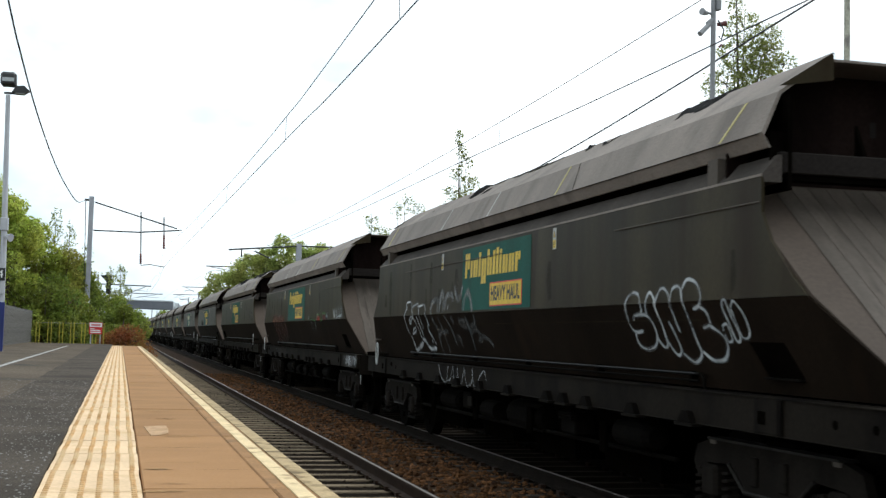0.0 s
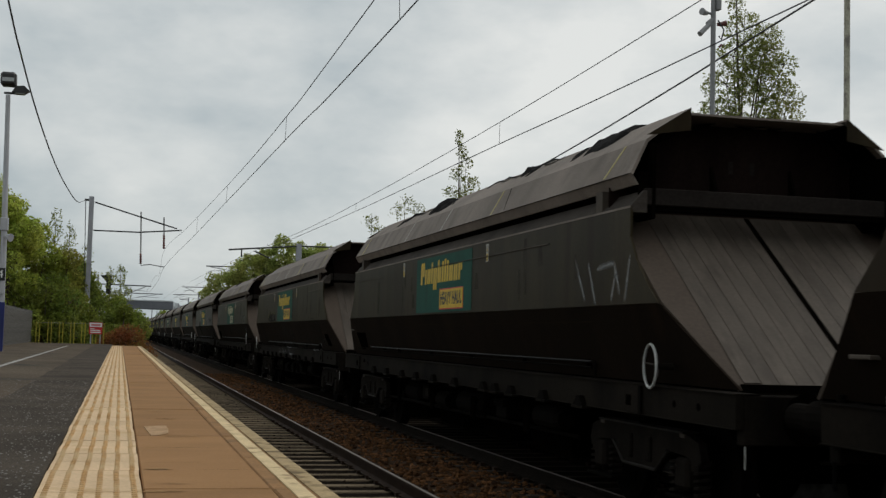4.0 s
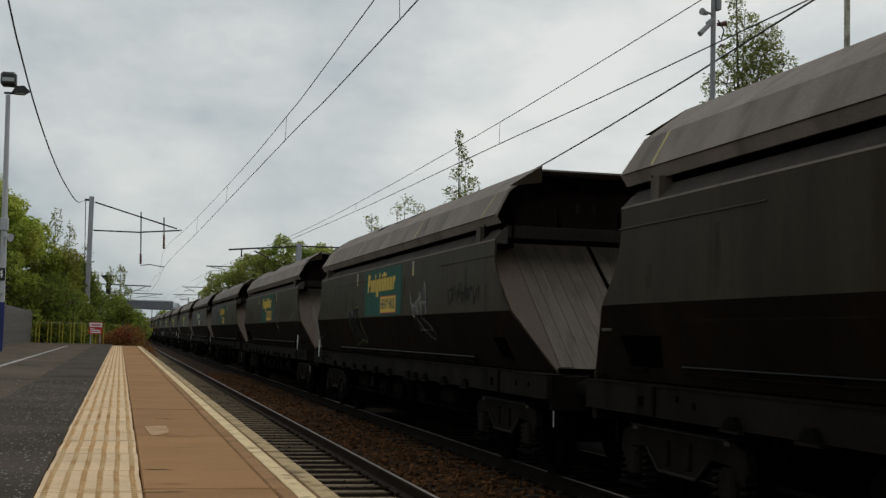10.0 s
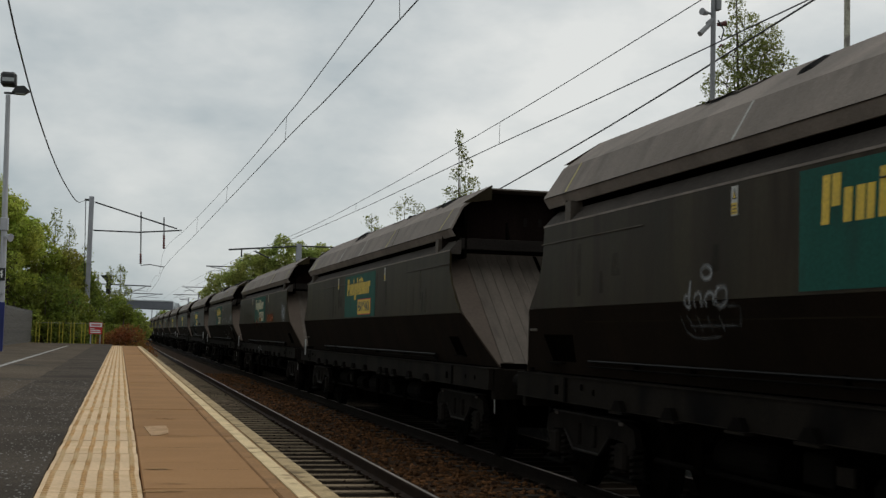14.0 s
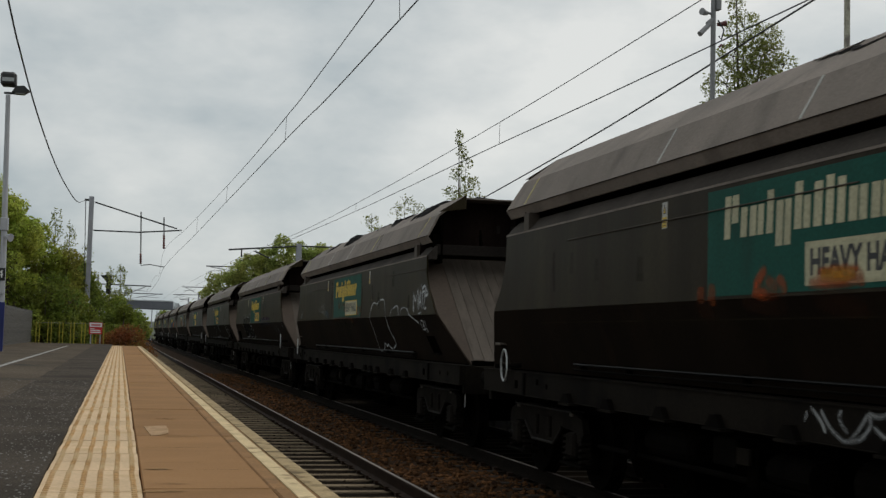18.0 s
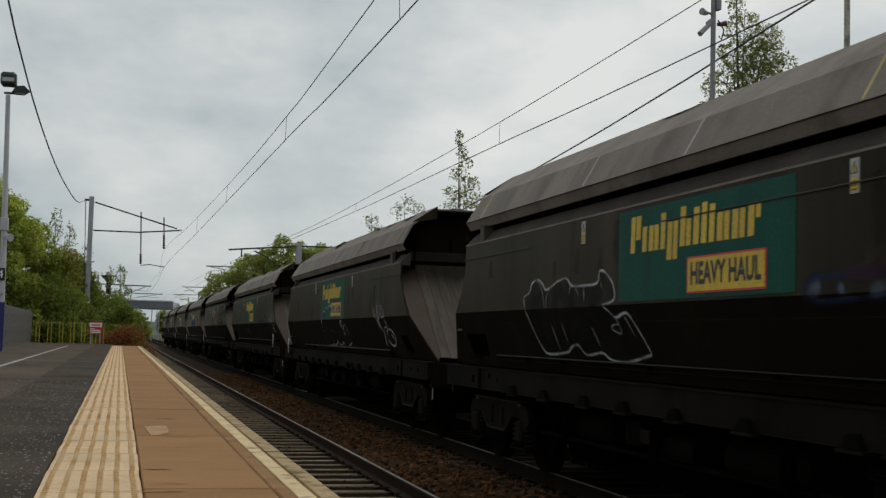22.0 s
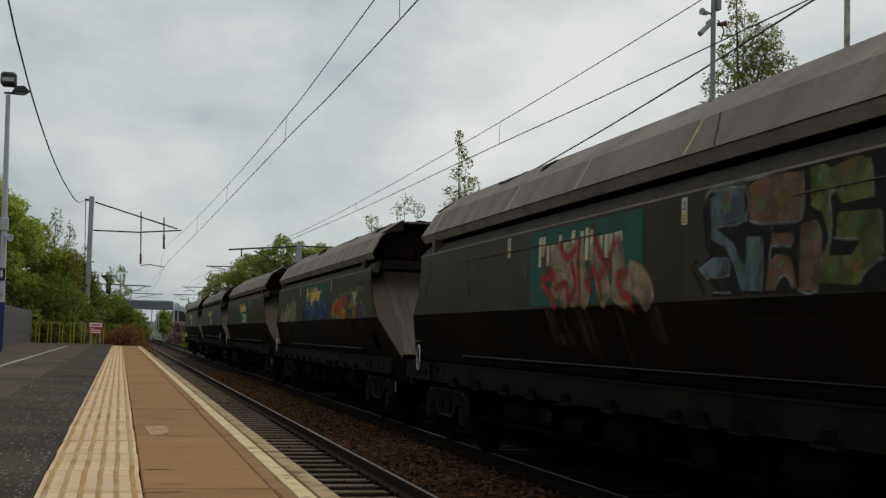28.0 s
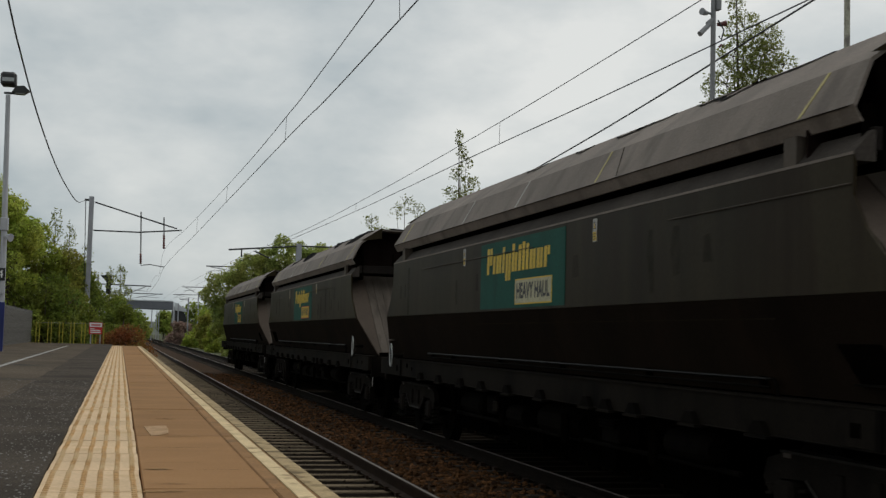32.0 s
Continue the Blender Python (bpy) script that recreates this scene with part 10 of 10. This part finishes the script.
bracket_mast(100, 9.2, 6.2, 5.76, 0.5, "distant overhead line mast behind the tree")
bracket_mast(140, 9.7, 6.25, 5.46, 1.6, "distant overhead line mast beside the far track")
bracket_mast(182, 10.4, 6.95, 5.8, 0.6, "distant overhead line mast before the bridge")
bracket_mast(178, 8.85, 7.6, 5.1, 0.2, "slim pale mast before the bridge", 0.1, 0.17)
for x, y, h in ((5.7, 250, 4.6), (6.95, 262, 4.6), (7.6, 270, 4.6), (7.9, 200, 4.4), (8.3, 196, 4.9)):
    mast("catenary_mast", x, y, h, "pale far mast seen under the bridge", 0.17)


def wire_run(name, pts, r, label, group="overhead wires", drops=()):
    t = empty(name, 0, 0, 0, label, "overhead wire", group)
    part("conductor", tubed(smooth_loop([tuple(p) for p in pts], 6, False), r, 6), M["wire"], t)
    for a, b in drops:
        part("dropper", tubed([a, b], 0.0035, 5), M["wire"], t)
    return t


cw = [(2.36, -30, 3.45), (2.33, 10.5, 3.49), (2.3, 19.2, 3.56), (2.15, 40, 3.66), (1.99, 65, 3.81), (2.3, 100, 3.9), (2.3, 220, 4.0)]
ms = [(2.36, -25, 4.5), (2.31, 12.4, 3.97), (2.31, 19.5, 3.93), (2.25, 28, 3.97), (2.1, 45, 4.22), (1.95, 65, 4.62), (2.2, 82, 4.1), (2.3, 100, 4.6), (2.3, 160, 4.2), (2.3, 220, 4.8)]
wire_run("contact_wire", cw, 0.0068, "dark contact wire over the empty track",
         drops=[((2.31, 11.2, 3.99), (2.33, 11.2, 3.50)), ((2.31, 19.3, 3.93), (2.3, 19.3, 3.56)), ((2.24, 29.5, 3.98), (2.22, 29.5, 3.61)), ((2.16, 40, 4.12), (2.15, 40, 3.66))])
wire_run("catenary_wire", ms, 0.006, "dark carrying wire over the empty track")
cw2 = [(5.77, -30, 3.6), (5.77, 10, 3.70), (5.77, 20, 3.77), (5.77, 32.6, 3.85), (5.72, 46.5, 4.0), (5.6, 70, 4.2), (5.8, 140, 4.4), (5.8, 220, 4.4)]
ms2 = [(5.77, -30, 6.0), (5.77, 6, 4.4), (5.77, 12.2, 4.25), (5.77, 19.6, 4.12), (5.77, 30.3, 4.05), (5.75, 43.4, 4.10), (5.6, 70, 4.45), (5.8, 140, 5.2), (5.8, 220, 5.3)]
wire_run("contact_wire", cw2, 0.0072, "dark contact wire over the loaded train",
         drops=[((5.77, 19.62, 4.12), (5.77, 19.62, 3.77)), ((5.77, 32.6, 4.07), (5.77, 32.6, 3.85)), ((5.74, 42.5, 4.13), (5.73, 42.5, 4.03))])
wire_run("catenary_wire", ms2, 0.006, "dark carrying wire over the loaded train")
wire_run("feeder_cable", [(9, 15.56 - 20, 6.9), (9, 15.56, 5.38), (9, 20.42, 5.0), (9, 27.55, 4.54), (9, 45, 3.6)], 0.015, "dark cable hung beside the far platform")
wire_run("return_cable", [(-1.45, 8, 5.5), (-1.45, 15.8, 4.5), (-1.45, 17.9, 4.3), (-1.45, 20.7, 4.13), (-1.45, 24.9, 4.03), (-1.45, 29.4, 4.06), (-1.45, 34, 4.2), (-1.5, 41.5, 4.62), (-1.62, 50, 5.4), (-1.9, 65, 6.97)], 0.013,
         "dark sagging return cable that ends on the mast")

# ------------------------------------------------------------ things on the platform
lamp = empty("platform_lamp", -3.03, 35.4, 0, "pale grey lamp post with two dark floodlights", "lamp post")
part("post", tubed([(0, 0, 0), (-0.02, 0, 2.6), (-0.10, 0, 6.75)], [0.085, 0.08, 0.06], 12), M["pole_grey"], lamp)
part("blue_base", boxed(-0.16, 0.09, -0.2, -0.09, 0.0, 1.28, bevel=0.01), M["blue"], lamp, "blue painted board at the foot")
part("crossbar", tubed([(-0.2, 0, 6.8), (0.2, 0, 6.8)], 0.03), M["lampblack"], lamp)
bm = boxed(-0.3, 0.1, -0.2, 0.2, 6.98, 7.34, bevel=0.06)
f1 = part("floodlight", bm, M["lampblack"], lamp, "dark box floodlight")
part("lens", boxed(-0.25, 0.05, -0.215, -0.2, 7.08, 7.18), M["lens"], f1)
f2 = part("floodlight", prism(bmesh.new(), [(0.0, -0.15, 6.82), (0.1, -0.15, 6.98), (0.3, -0.15, 7.0), (0.44, -0.15, 6.88), (0.3, -0.15, 6.8)], (0, 0.3, 0)), M["lampblack"], lamp, "dark oval lamp head")
part("lens", boxed(0.08, 0.32, -0.14, 0.14, 6.785, 6.8), M["lens"], f2)
part("collar", boxed(-0.13, 0.07, -0.11, 0.1, 3.15, 3.5, bevel=0.02), M["pole_grey"], lamp, "pale equipment box")
part("speaker", tubed([(0.05, -0.1, 3.0), (0.16, -0.2, 2.96)], [0.06, 0.11], 10), M["pole_grey"], lamp)
sg = part("platform_sign", boxed(-0.17, 0.06, -0.13, -0.1, 1.84, 2.17), M["black"], lamp, "black sign with a white figure 4")
fc = bpy.data.curves.new("figure", "FONT")
fc.body, fc.size, fc.align_x, fc.extrude = "4", 0.3, "CENTER", 0.002
fig = new("figure", fc)
fc.materials.append(M["white"])
fig.matrix_basis = pose(-0.055, -0.134, 1.91, 90, 0, 0)
fig.parent = sg
tagged(fig, "white figure 4")
part("notice", boxed(-0.16, 0.06, -0.13, -0.1, 1.5, 1.81), M["pole_grey"], lamp, "pale blank sign plate")

# grey palisade fence along the back of the platform
fen = empty("palisade_fence", -3.9, 38, 0, "grey steel palisade fence along the platform", "fence")
for z in (0.35, 1.1):
    part("fence_rail", boxed(-0.03, 0.03, 0, 23, z, z + 0.05), M["fence"], fen)
pale = part("pale", prism(bmesh.new(), [(0.035, -0.035, 0.0), (0.035, 0.035, 0.0), (0.035, 0.035, 1.3), (0.035, 0.0, 1.4), (0.035, -0.035, 1.3)], (0.012, 0, 0)), M["fence"], fen, at=pose(0, 0.1, 0))
for k in range(1, 150):
    share("pale", pale.data, fen, pose(0, 0.1 + k * 0.153, 0))

# yellow railing at the platform end
yr = empty("yellow_railing", 0, 58.2, 0, "yellow painted steel railing at the platform end", "railing")
post = None
for a in (-3.52, -3.03, -2.55, -2.08, -1.62, -1.16, -0.83):
    for d in (0, 0.14):
        if post is None:
            post = part("post", tubed([(0, 0, -0.02), (0, 0, 0.92)], 0.019, 8), M["yellow"], yr, at=pose(a + d, 0, 0))
        else:
            share("post", post.data, yr, pose(a + d, 0, 0))
part("rail", tubed([(-3.52, 0.02, 0.86), (-0.69, 0.02, 0.89)], 0.007), M["pole_dull"], yr, "thin dull steel rail")

sgn = empty("warning_sign", -1.03, 57.9, 0, "red and white warning sign on two posts", "sign")
part("board", boxed(-0.28, 0.28, -0.02, 0.0, 0.43, 0.94), M["red"], sgn, "red enamel board")
part("white_band", boxed(-0.26, 0.26, -0.024, -0.02, 0.74, 0.92), M["white"], sgn)
part("text_bar", boxed(-0.2, 0.2, -0.027, -0.024, 0.8, 0.85), M["red"], sgn)
part("text_bar", boxed(-0.22, -0.05, -0.024, -0.02, 0.64, 0.68), M["white"], sgn)
part("text_bar", boxed(-0.22, 0.2, -0.024, -0.02, 0.56, 0.61), M["white"], sgn)
part("text_bar", boxed(-0.22, 0.22, -0.024, -0.02, 0.48, 0.53), M["white"], sgn)
for x in (-0.2, 0.2):
    part("post", tubed([(x, 0.03, 0), (x, 0.03, 0.9)], 0.025), M["galv"], sgn)

sig = empty("railway_signal", -0.85, 75, -1.3, "dark railway signal with a hooded head, seen from behind", "signal")
part("post", tubed([(0, 0, 0), (0, 0, 3.9)], 0.08), M["galv"], sig)
part("head", boxed(-0.02, 0.24, -0.1, 0.05, 3.95, 4.7, bevel=0.03), M["black"], sig)
part("hood", prism(bmesh.new(), [(-0.35, -0.2, 5.0), (0.27, -0.2, 5.0), (0.27, -0.2, 4.55), (0.0, -0.2, 4.6)], (0, 0.4, 0)), M["black"], sig)


# camera and loudspeaker column on the far platform
def column(name, x, y, h, label):
    t = empty(name, x, y, 0, label, "column")
    part("post", tubed([(0, 0, 0), (0, 0, h)], [0.043, 0.038], 12), M["pole_dull"], t)
    return t


c1 = column("camera_column", 8.62, 17.85, 7.4, "pale grey column with a camera and loudspeakers")
part("junction_box", boxed(0.03, 0.1, -0.08, 0.03, 5.76, 5.96, bevel=0.01), M["pole_dull"], c1, "pale grey junction box")
sp1 = part("loudspeaker", tubed([(-0.1, 0, 5.71), (-0.14, 0, 5.71), (-0.21, -0.04, 5.72)], [0.03, 0.04, 0.055], 12), M["pole_dull"], c1, "grey horn loudspeaker")
part("speaker_bracket", tubed([(0, 0, 5.7), (-0.12, 0, 5.72)], 0.02), M["pole_dull"], c1)
part("loudspeaker", tubed([(0.06, 0, 5.55), (0.12, -0.02, 5.55), (0.2, -0.05, 5.57)], [0.025, 0.035, 0.045], 12), M["insul"], c1, "brown horn loudspeaker")
part("camera_housing", tubed([(-0.04, 0, 5.56), (-0.27, -0.1, 5.35)], [0.034, 0.042], 10), M["pole_dull"], c1, "grey surveillance camera tilted down")
part("camera_bracket", tubed([(0.0, 0, 5.62), (-0.1, 0, 5.54)], 0.04), M["pole_dull"], c1)
part("cable_loop", tubed([(0.04, -0.07, 5.6), (0.14, -0.08, 5.45), (0.1, -0.08, 5.3), (0.06, -0.07, 5.35)], 0.012), M["wire"], c1)
part("bird_spike", tubed([(0.1, 0, 5.2), (0.15, 0, 5.24)], 0.018), M["insul"], c1)
c2 = column("platform_column", 9.0, 14.72, 7.0, "weathered pale column on the far platform")
for c in c2.children:
    c.data.materials[0] = M["pole_lichen"]

# ------------------------------------------------------------ plants
def leaf_cloud(blobs, count, size, rng, gap=0.25):
    """Leaves scattered in the outer shells of the blobs (x, y, z, rx, ry, rz)."""
    vs, fs = [], []
    weights = [b[3] * b[5] for b in blobs]
    while len(fs) < count:
        x, y, z, rx, ry, rz = rng.choices(blobs, weights)[0]
        th, u = rng.random() * 6.2832, rng.uniform(-1, 1)
        s = math.sqrt(1 - u * u)
        rad = rng.uniform(0.5, 1.0) ** 0.35
        d = (s * math.cos(th), s * math.sin(th), u)
        rad *= 0.82 + 0.5 * noise.noise((x + d[0] * 2.3, y + d[1] * 2.3, z + d[2] * 2.3))
        p = Vector((x + rx * rad * d[0], y + ry * rad * d[1], z + rz * rad * d[2]))
        if noise.noise(p * (0.9 / max(0.25, rx * 0.45))) < -gap:
            continue
        l = size * rng.uniform(0.6, 1.4)
        a = Vector((rng.uniform(-1, 1), rng.uniform(-1, 1), rng.uniform(-0.8, 0.5))).normalized()
        b = a.orthogonal().normalized()
        b = (b * math.cos(th * 3) + a.cross(b) * math.sin(th * 3)) * 0.36
        k = len(vs)
        vs += [p, p + (a * 0.5 + b) * l, p + a * l, p + (a * 0.5 - b) * l]
        fs.append((k, k + 1, k + 2, k + 3))
    return vs, fs


def plant(name, x, y, z, blobs, count, size, leaf, label, category, seed, trunk_r=0.1, bark="bark", group="", gap=0.25, twig=True):
    rng = random.Random(seed)
    t = empty(name, x, y, z, label, category, group)
    bm = bmesh.new()
    top = max(blobs, key=lambda b: b[2])
    tube(bm, [(0, 0, 0), (top[0] * 0.3, top[1] * 0.3, top[2] * 0.45), (top[0] * 0.8, top[1] * 0.8, top[2] * 0.8), (top[0], top[1], top[2] + top[5] * 0.7)],
         [trunk_r, trunk_r * 0.75, trunk_r * 0.45, trunk_r * 0.12], 8)
    part("trunk", bm, M[bark], t)
    bm = bmesh.new()
    for b in blobs:
        s = Vector((top[0], top[1], top[2])) * rng.uniform(0.25, 0.6)
        c = Vector(b[:3])
        tube(bm, [s, s.lerp(c, 0.5) + Vector((0, 0, 0.1)), c], [trunk_r * 0.45, trunk_r * 0.3, trunk_r * 0.12], 6)
        if twig:
            for _ in range(7):
                d = Vector((rng.uniform(-1, 1) * b[3], rng.uniform(-1, 1) * b[4], rng.uniform(-0.3, 1) * b[5])) * 0.85
                tube(bm, [c - d * 0.1, c + d * 0.5 + Vector((0, 0, 0.05)), c + d], [trunk_r * 0.14, trunk_r * 0.08, 0.004], 4)
    part("branching", bm, M[bark], t)
    vs, fs = leaf_cloud(blobs, count, size, rng, gap)
    raw("crown", vs, fs, LEAF[leaf], t)
    return t


rg = random.Random(9)


def bush_blobs(w, d, h, n, seed):
    r = random.Random(seed)
    out = []
    for _ in range(n):
        x, y = r.uniform(-w, w), r.uniform(-d, d)
        z = r.uniform(0.12, 1.0) * h * (1 - 0.3 * (x / w) ** 2)
        s = r.uniform(0.4, 0.62) * min(w, h * 0.4)
        out.append((x, y, max(z - s, s * 0.6), s * 1.1, s * 1.1, s))
    return out


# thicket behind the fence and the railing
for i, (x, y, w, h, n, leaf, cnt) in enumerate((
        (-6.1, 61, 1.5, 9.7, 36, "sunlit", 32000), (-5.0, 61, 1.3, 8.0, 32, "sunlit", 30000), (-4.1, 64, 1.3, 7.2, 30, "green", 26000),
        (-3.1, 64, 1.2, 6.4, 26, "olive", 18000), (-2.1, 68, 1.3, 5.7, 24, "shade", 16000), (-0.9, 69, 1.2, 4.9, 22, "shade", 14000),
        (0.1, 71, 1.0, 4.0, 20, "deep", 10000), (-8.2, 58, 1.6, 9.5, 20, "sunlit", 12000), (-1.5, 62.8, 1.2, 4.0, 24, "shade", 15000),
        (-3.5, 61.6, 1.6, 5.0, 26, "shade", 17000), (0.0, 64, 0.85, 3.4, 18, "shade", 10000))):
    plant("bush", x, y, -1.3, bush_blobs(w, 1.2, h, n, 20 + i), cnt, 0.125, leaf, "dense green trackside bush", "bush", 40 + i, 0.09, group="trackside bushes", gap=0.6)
plant("bush", 0.22, 59.2, -1.3, bush_blobs(0.95, 0.5, 2.45, 34, 77), 15000, 0.08, "rust", "rusty brown dying bush at the platform end", "bush", 78, 0.05, gap=0.5)
for i, (x, y, h) in enumerate(((-3.35, 67, 8.2), (-2.7, 68, 7.6), (-0.65, 73, 5.6), (-0.1, 78, 6.0), (-1.9, 72, 6.8))):
    plant("sapling", x, y, -1.3, [(0, 0, h * 0.85, 0.35, 0.35, h * 0.13), (0.3, 0, h * 0.68, 0.5, 0.4, h * 0.1), (-0.35, 0, h * 0.6, 0.5, 0.4, h * 0.1)],
          900, 0.10, "birch", "thin airy young birch behind the bushes", "tree", 90 + i, 0.05, "bark", gap=0.1)

# trees and bushes on the other side of the line
BIG = [(-3.2, 0, 3.6, 1.6, 1.6, 1.5), (-1.6, 0, 5.0, 1.8, 1.8, 1.6), (0.4, 0, 6.0, 1.9, 1.8, 1.6), (2.2, 0, 5.6, 1.8, 1.8, 1.5), (3.6, 0, 4.6, 1.6, 1.6, 1.5),
       (0.4, 0, 3.4, 2.4, 2.0, 2.0), (2.6, 0, 2.8, 2.0, 1.8, 1.8)]
TALL = [(-3.3, 0, 4.3, 1.7, 1.7, 1.6), (-1.8, 0, 5.4, 1.9, 1.8, 1.6), (0.2, 0, 6.3, 2.1, 1.8, 1.7), (2.2, 0, 6.1, 2.0, 1.8, 1.6), (3.8, 0, 5.5, 1.8, 1.6, 1.6), (0.4, 0, 4.2, 2.6, 2.0, 2.2),
        (2.6, 0, 3.6, 2.2, 1.8, 2.0), (-2.6, 0, 3.0, 1.8, 1.6, 1.7)]
plant("tree", 9.75, 80, -1.3, TALL, 95000, 0.13, "mid", "broad leafy green tree beyond the train", "tree", 120, 0.2, gap=0.9)
plant("tree", 12.8, 84, -1.3, [(b[0], b[1], b[2] * 1.05, b[3], b[4], b[5]) for b in BIG], 26000, 0.16, "mid", "leafy green tree beyond the train", "tree", 121, 0.2)
plant("birch_tree", 12.9, 25.0, 0, [(-0.3, 0, 8.15, 0.2, 0.2, 0.45), (-0.1, 0, 7.5, 0.45, 0.4, 0.4), (0.45, 0, 7.35, 0.4, 0.4, 0.35), (-0.35, 0, 6.85, 0.5, 0.45, 0.4), (0.3, 0, 6.9, 0.6, 0.5, 0.5), (0.85, 0, 6.75, 0.35, 0.35, 0.3),
                                       (-0.5, 0, 6.2, 0.6, 0.5, 0.45), (0.25, 0, 6.25, 0.75, 0.6, 0.5), (0.9, 0, 6.1, 0.45, 0.4, 0.4), (-0.7, 0, 5.55, 0.55, 0.5, 0.45), (0.1, 0, 5.5, 0.8, 0.7, 0.5), (0.85, 0, 5.5, 0.6, 0.5, 0.45), (0.1, 0, 4.8, 1.1, 0.8, 0.5), (0.25, 0, 6.6, 0.3, 0.3, 0.9)],
      17000, 0.05, "birch", "airy birch tree with small green leaves", "tree", 130, 0.06, gap=0.2)
plant("birch_tree", 10.55, 40, -1.3, [(-0.15, 0, 8.45, 0.14, 0.14, 0.3), (-0.05, 0, 8.0, 0.2, 0.2, 0.3), (0.1, 0, 7.6, 0.26, 0.25, 0.3), (-0.1, 0, 7.25, 0.34, 0.3, 0.28), (0.2, 0, 6.95, 0.42, 0.35, 0.3),
                                       (-0.25, 0, 6.65, 0.45, 0.4, 0.28), (0.35, 0, 6.45, 0.5, 0.4, 0.3), (-0.1, 0, 6.2, 0.6, 0.5, 0.3)],
      2100, 0.06, "birch", "thin young birch with sparse leaves", "tree", 131, 0.04, gap=0.12)
plant("birch_tree", 9.75, 45, -1.3, [(0, 0, 6.7, 0.4, 0.4, 0.4), (0.5, 0, 6.5, 0.3, 0.3, 0.35), (-0.3, 0, 6.4, 0.3, 0.3, 0.3)], 520, 0.06, "birch", "low airy birch top", "tree", 132, 0.035, gap=0.1)
plant("birch_tree", 9.7, 50, -1.3, [(-0.2, 0, 6.5, 0.35, 0.35, 0.45), (0.2, 0, 6.0, 0.45, 0.4, 0.4)], 560, 0.065, "birch", "low sparse birch top", "tree", 133, 0.035, gap=0.1)
for i, (x, y, w, h, n, leaf, cnt) in enumerate((
        (9.3, 92, 0.8, 2.4, 12, "green", 6000), (9.3, 108, 0.9, 2.6, 12, "mid", 6000), (9.4, 128, 1.0, 3.2, 12, "green", 6000), (10.0, 150, 1.5, 4.6, 14, "olive", 6000),
        (8.5, 192, 1.5, 3.9, 20, "pink", 7000), (11.6, 135, 1.8, 5.6, 14, "mid", 6000), (12.6, 175, 2.6, 6.6, 14, "green", 5000), (9.2, 80, 0.6, 1.5, 8, "olive", 2600),
        (9.0, 165, 0.9, 2.4, 10, "green", 4000))):
    plant("bush", x, y, -1.3, bush_blobs(w, 1.5, h, n, 150 + i), cnt, 0.16 if y < 110 else 0.26, leaf, "green and brown bush beside the far track", "bush", 170 + i, 0.06, group="trackside bushes")
plant("tree", -3.5, 200, -1.3, [(b[0] * 1.2, b[1], b[2] * 0.8, b[3], b[4], b[5]) for b in BIG], 3000, 0.4, "deep", "far dark green tree by the bridge", "tree", 190, 0.2)
plant("tree", 12.5, 240, -1.3, [(b[0], b[1], b[2], b[3] * 1.1, b[4], b[5] * 1.1) for b in BIG], 3000, 0.45, "deep", "far dark green tree behind the bridge", "tree", 191, 0.2)
plant("tree", 9.6, 300, -1.3, [(b[0] * 0.3, b[1], b[2] * 0.9, b[3] * 0.75, b[4], b[5]) for b in BIG], 2500, 0.5, "deep", "far dark green tree under the bridge", "tree", 192, 0.2)

# road bridge over the line, far off
br = empty("road_bridge", 3.2, 222, -1.3, "far grey girder road bridge over the railway", "bridge")
part("deck_girder", boxed(-9, 5.3, 0, 6, 5.6, 6.95, bevel=0.05), M["bridge"], br, "dark grey girder")
part("parapet", boxed(-9, 5.3, -0.1, 0.1, 6.9, 7.1), M["bridge_pale"], br)
part("abutment", boxed(-5.2, -3.4, -0.2, 6, 0, 5.6), M["bridge_pale"], br)
# black block holds the shade under the side span
part("side_span", prism(bmesh.new(), [(5.3, 0.2, 5.5), (6.9, 0.2, 5.45), (7.5, 0.2, 4.7), (7.6, 0.2, 3.5), (5.6, 0.2, 3.6), (5.3, 0.2, 4.2)], (0, 5, 0)), M["black"], br, "side span painted black for its shade")
part("pier", boxed(5.3, 5.5, -0.1, 5, 3.2, 6.9), M["bridge_pale"], br)
part("wing_wall", prism(bmesh.new(), [(5.6, 0, 6.9), (7.6, 0, 5.7), (7.6, 0, 5.3), (5.6, 0, 5.5)], (0, 0.3, 0)), M["bridge_pale"], br)

# far rise of ground that closes the line
bm = bmesh.new()
prev = None
for i in range(61):
    x = -900 + i * 30
    h = 9 + 6 * noise.noise((i * 0.23, 3.1, 0)) + (10 if x < -60 else 0)
    h = 6.0 if -20 < x < 50 else h
    a, b = bm.verts.new((x, 700, -2)), bm.verts.new((x, 760, h))
    if prev:
        bm.faces.new((prev[0], a, b, prev[1]))
    prev = (a, b)
tagged(part("far_hillside", bm, M["far_hill"]), "far wooded rise with haze put into its pale colour", "hillside", kind="structure")


motions()
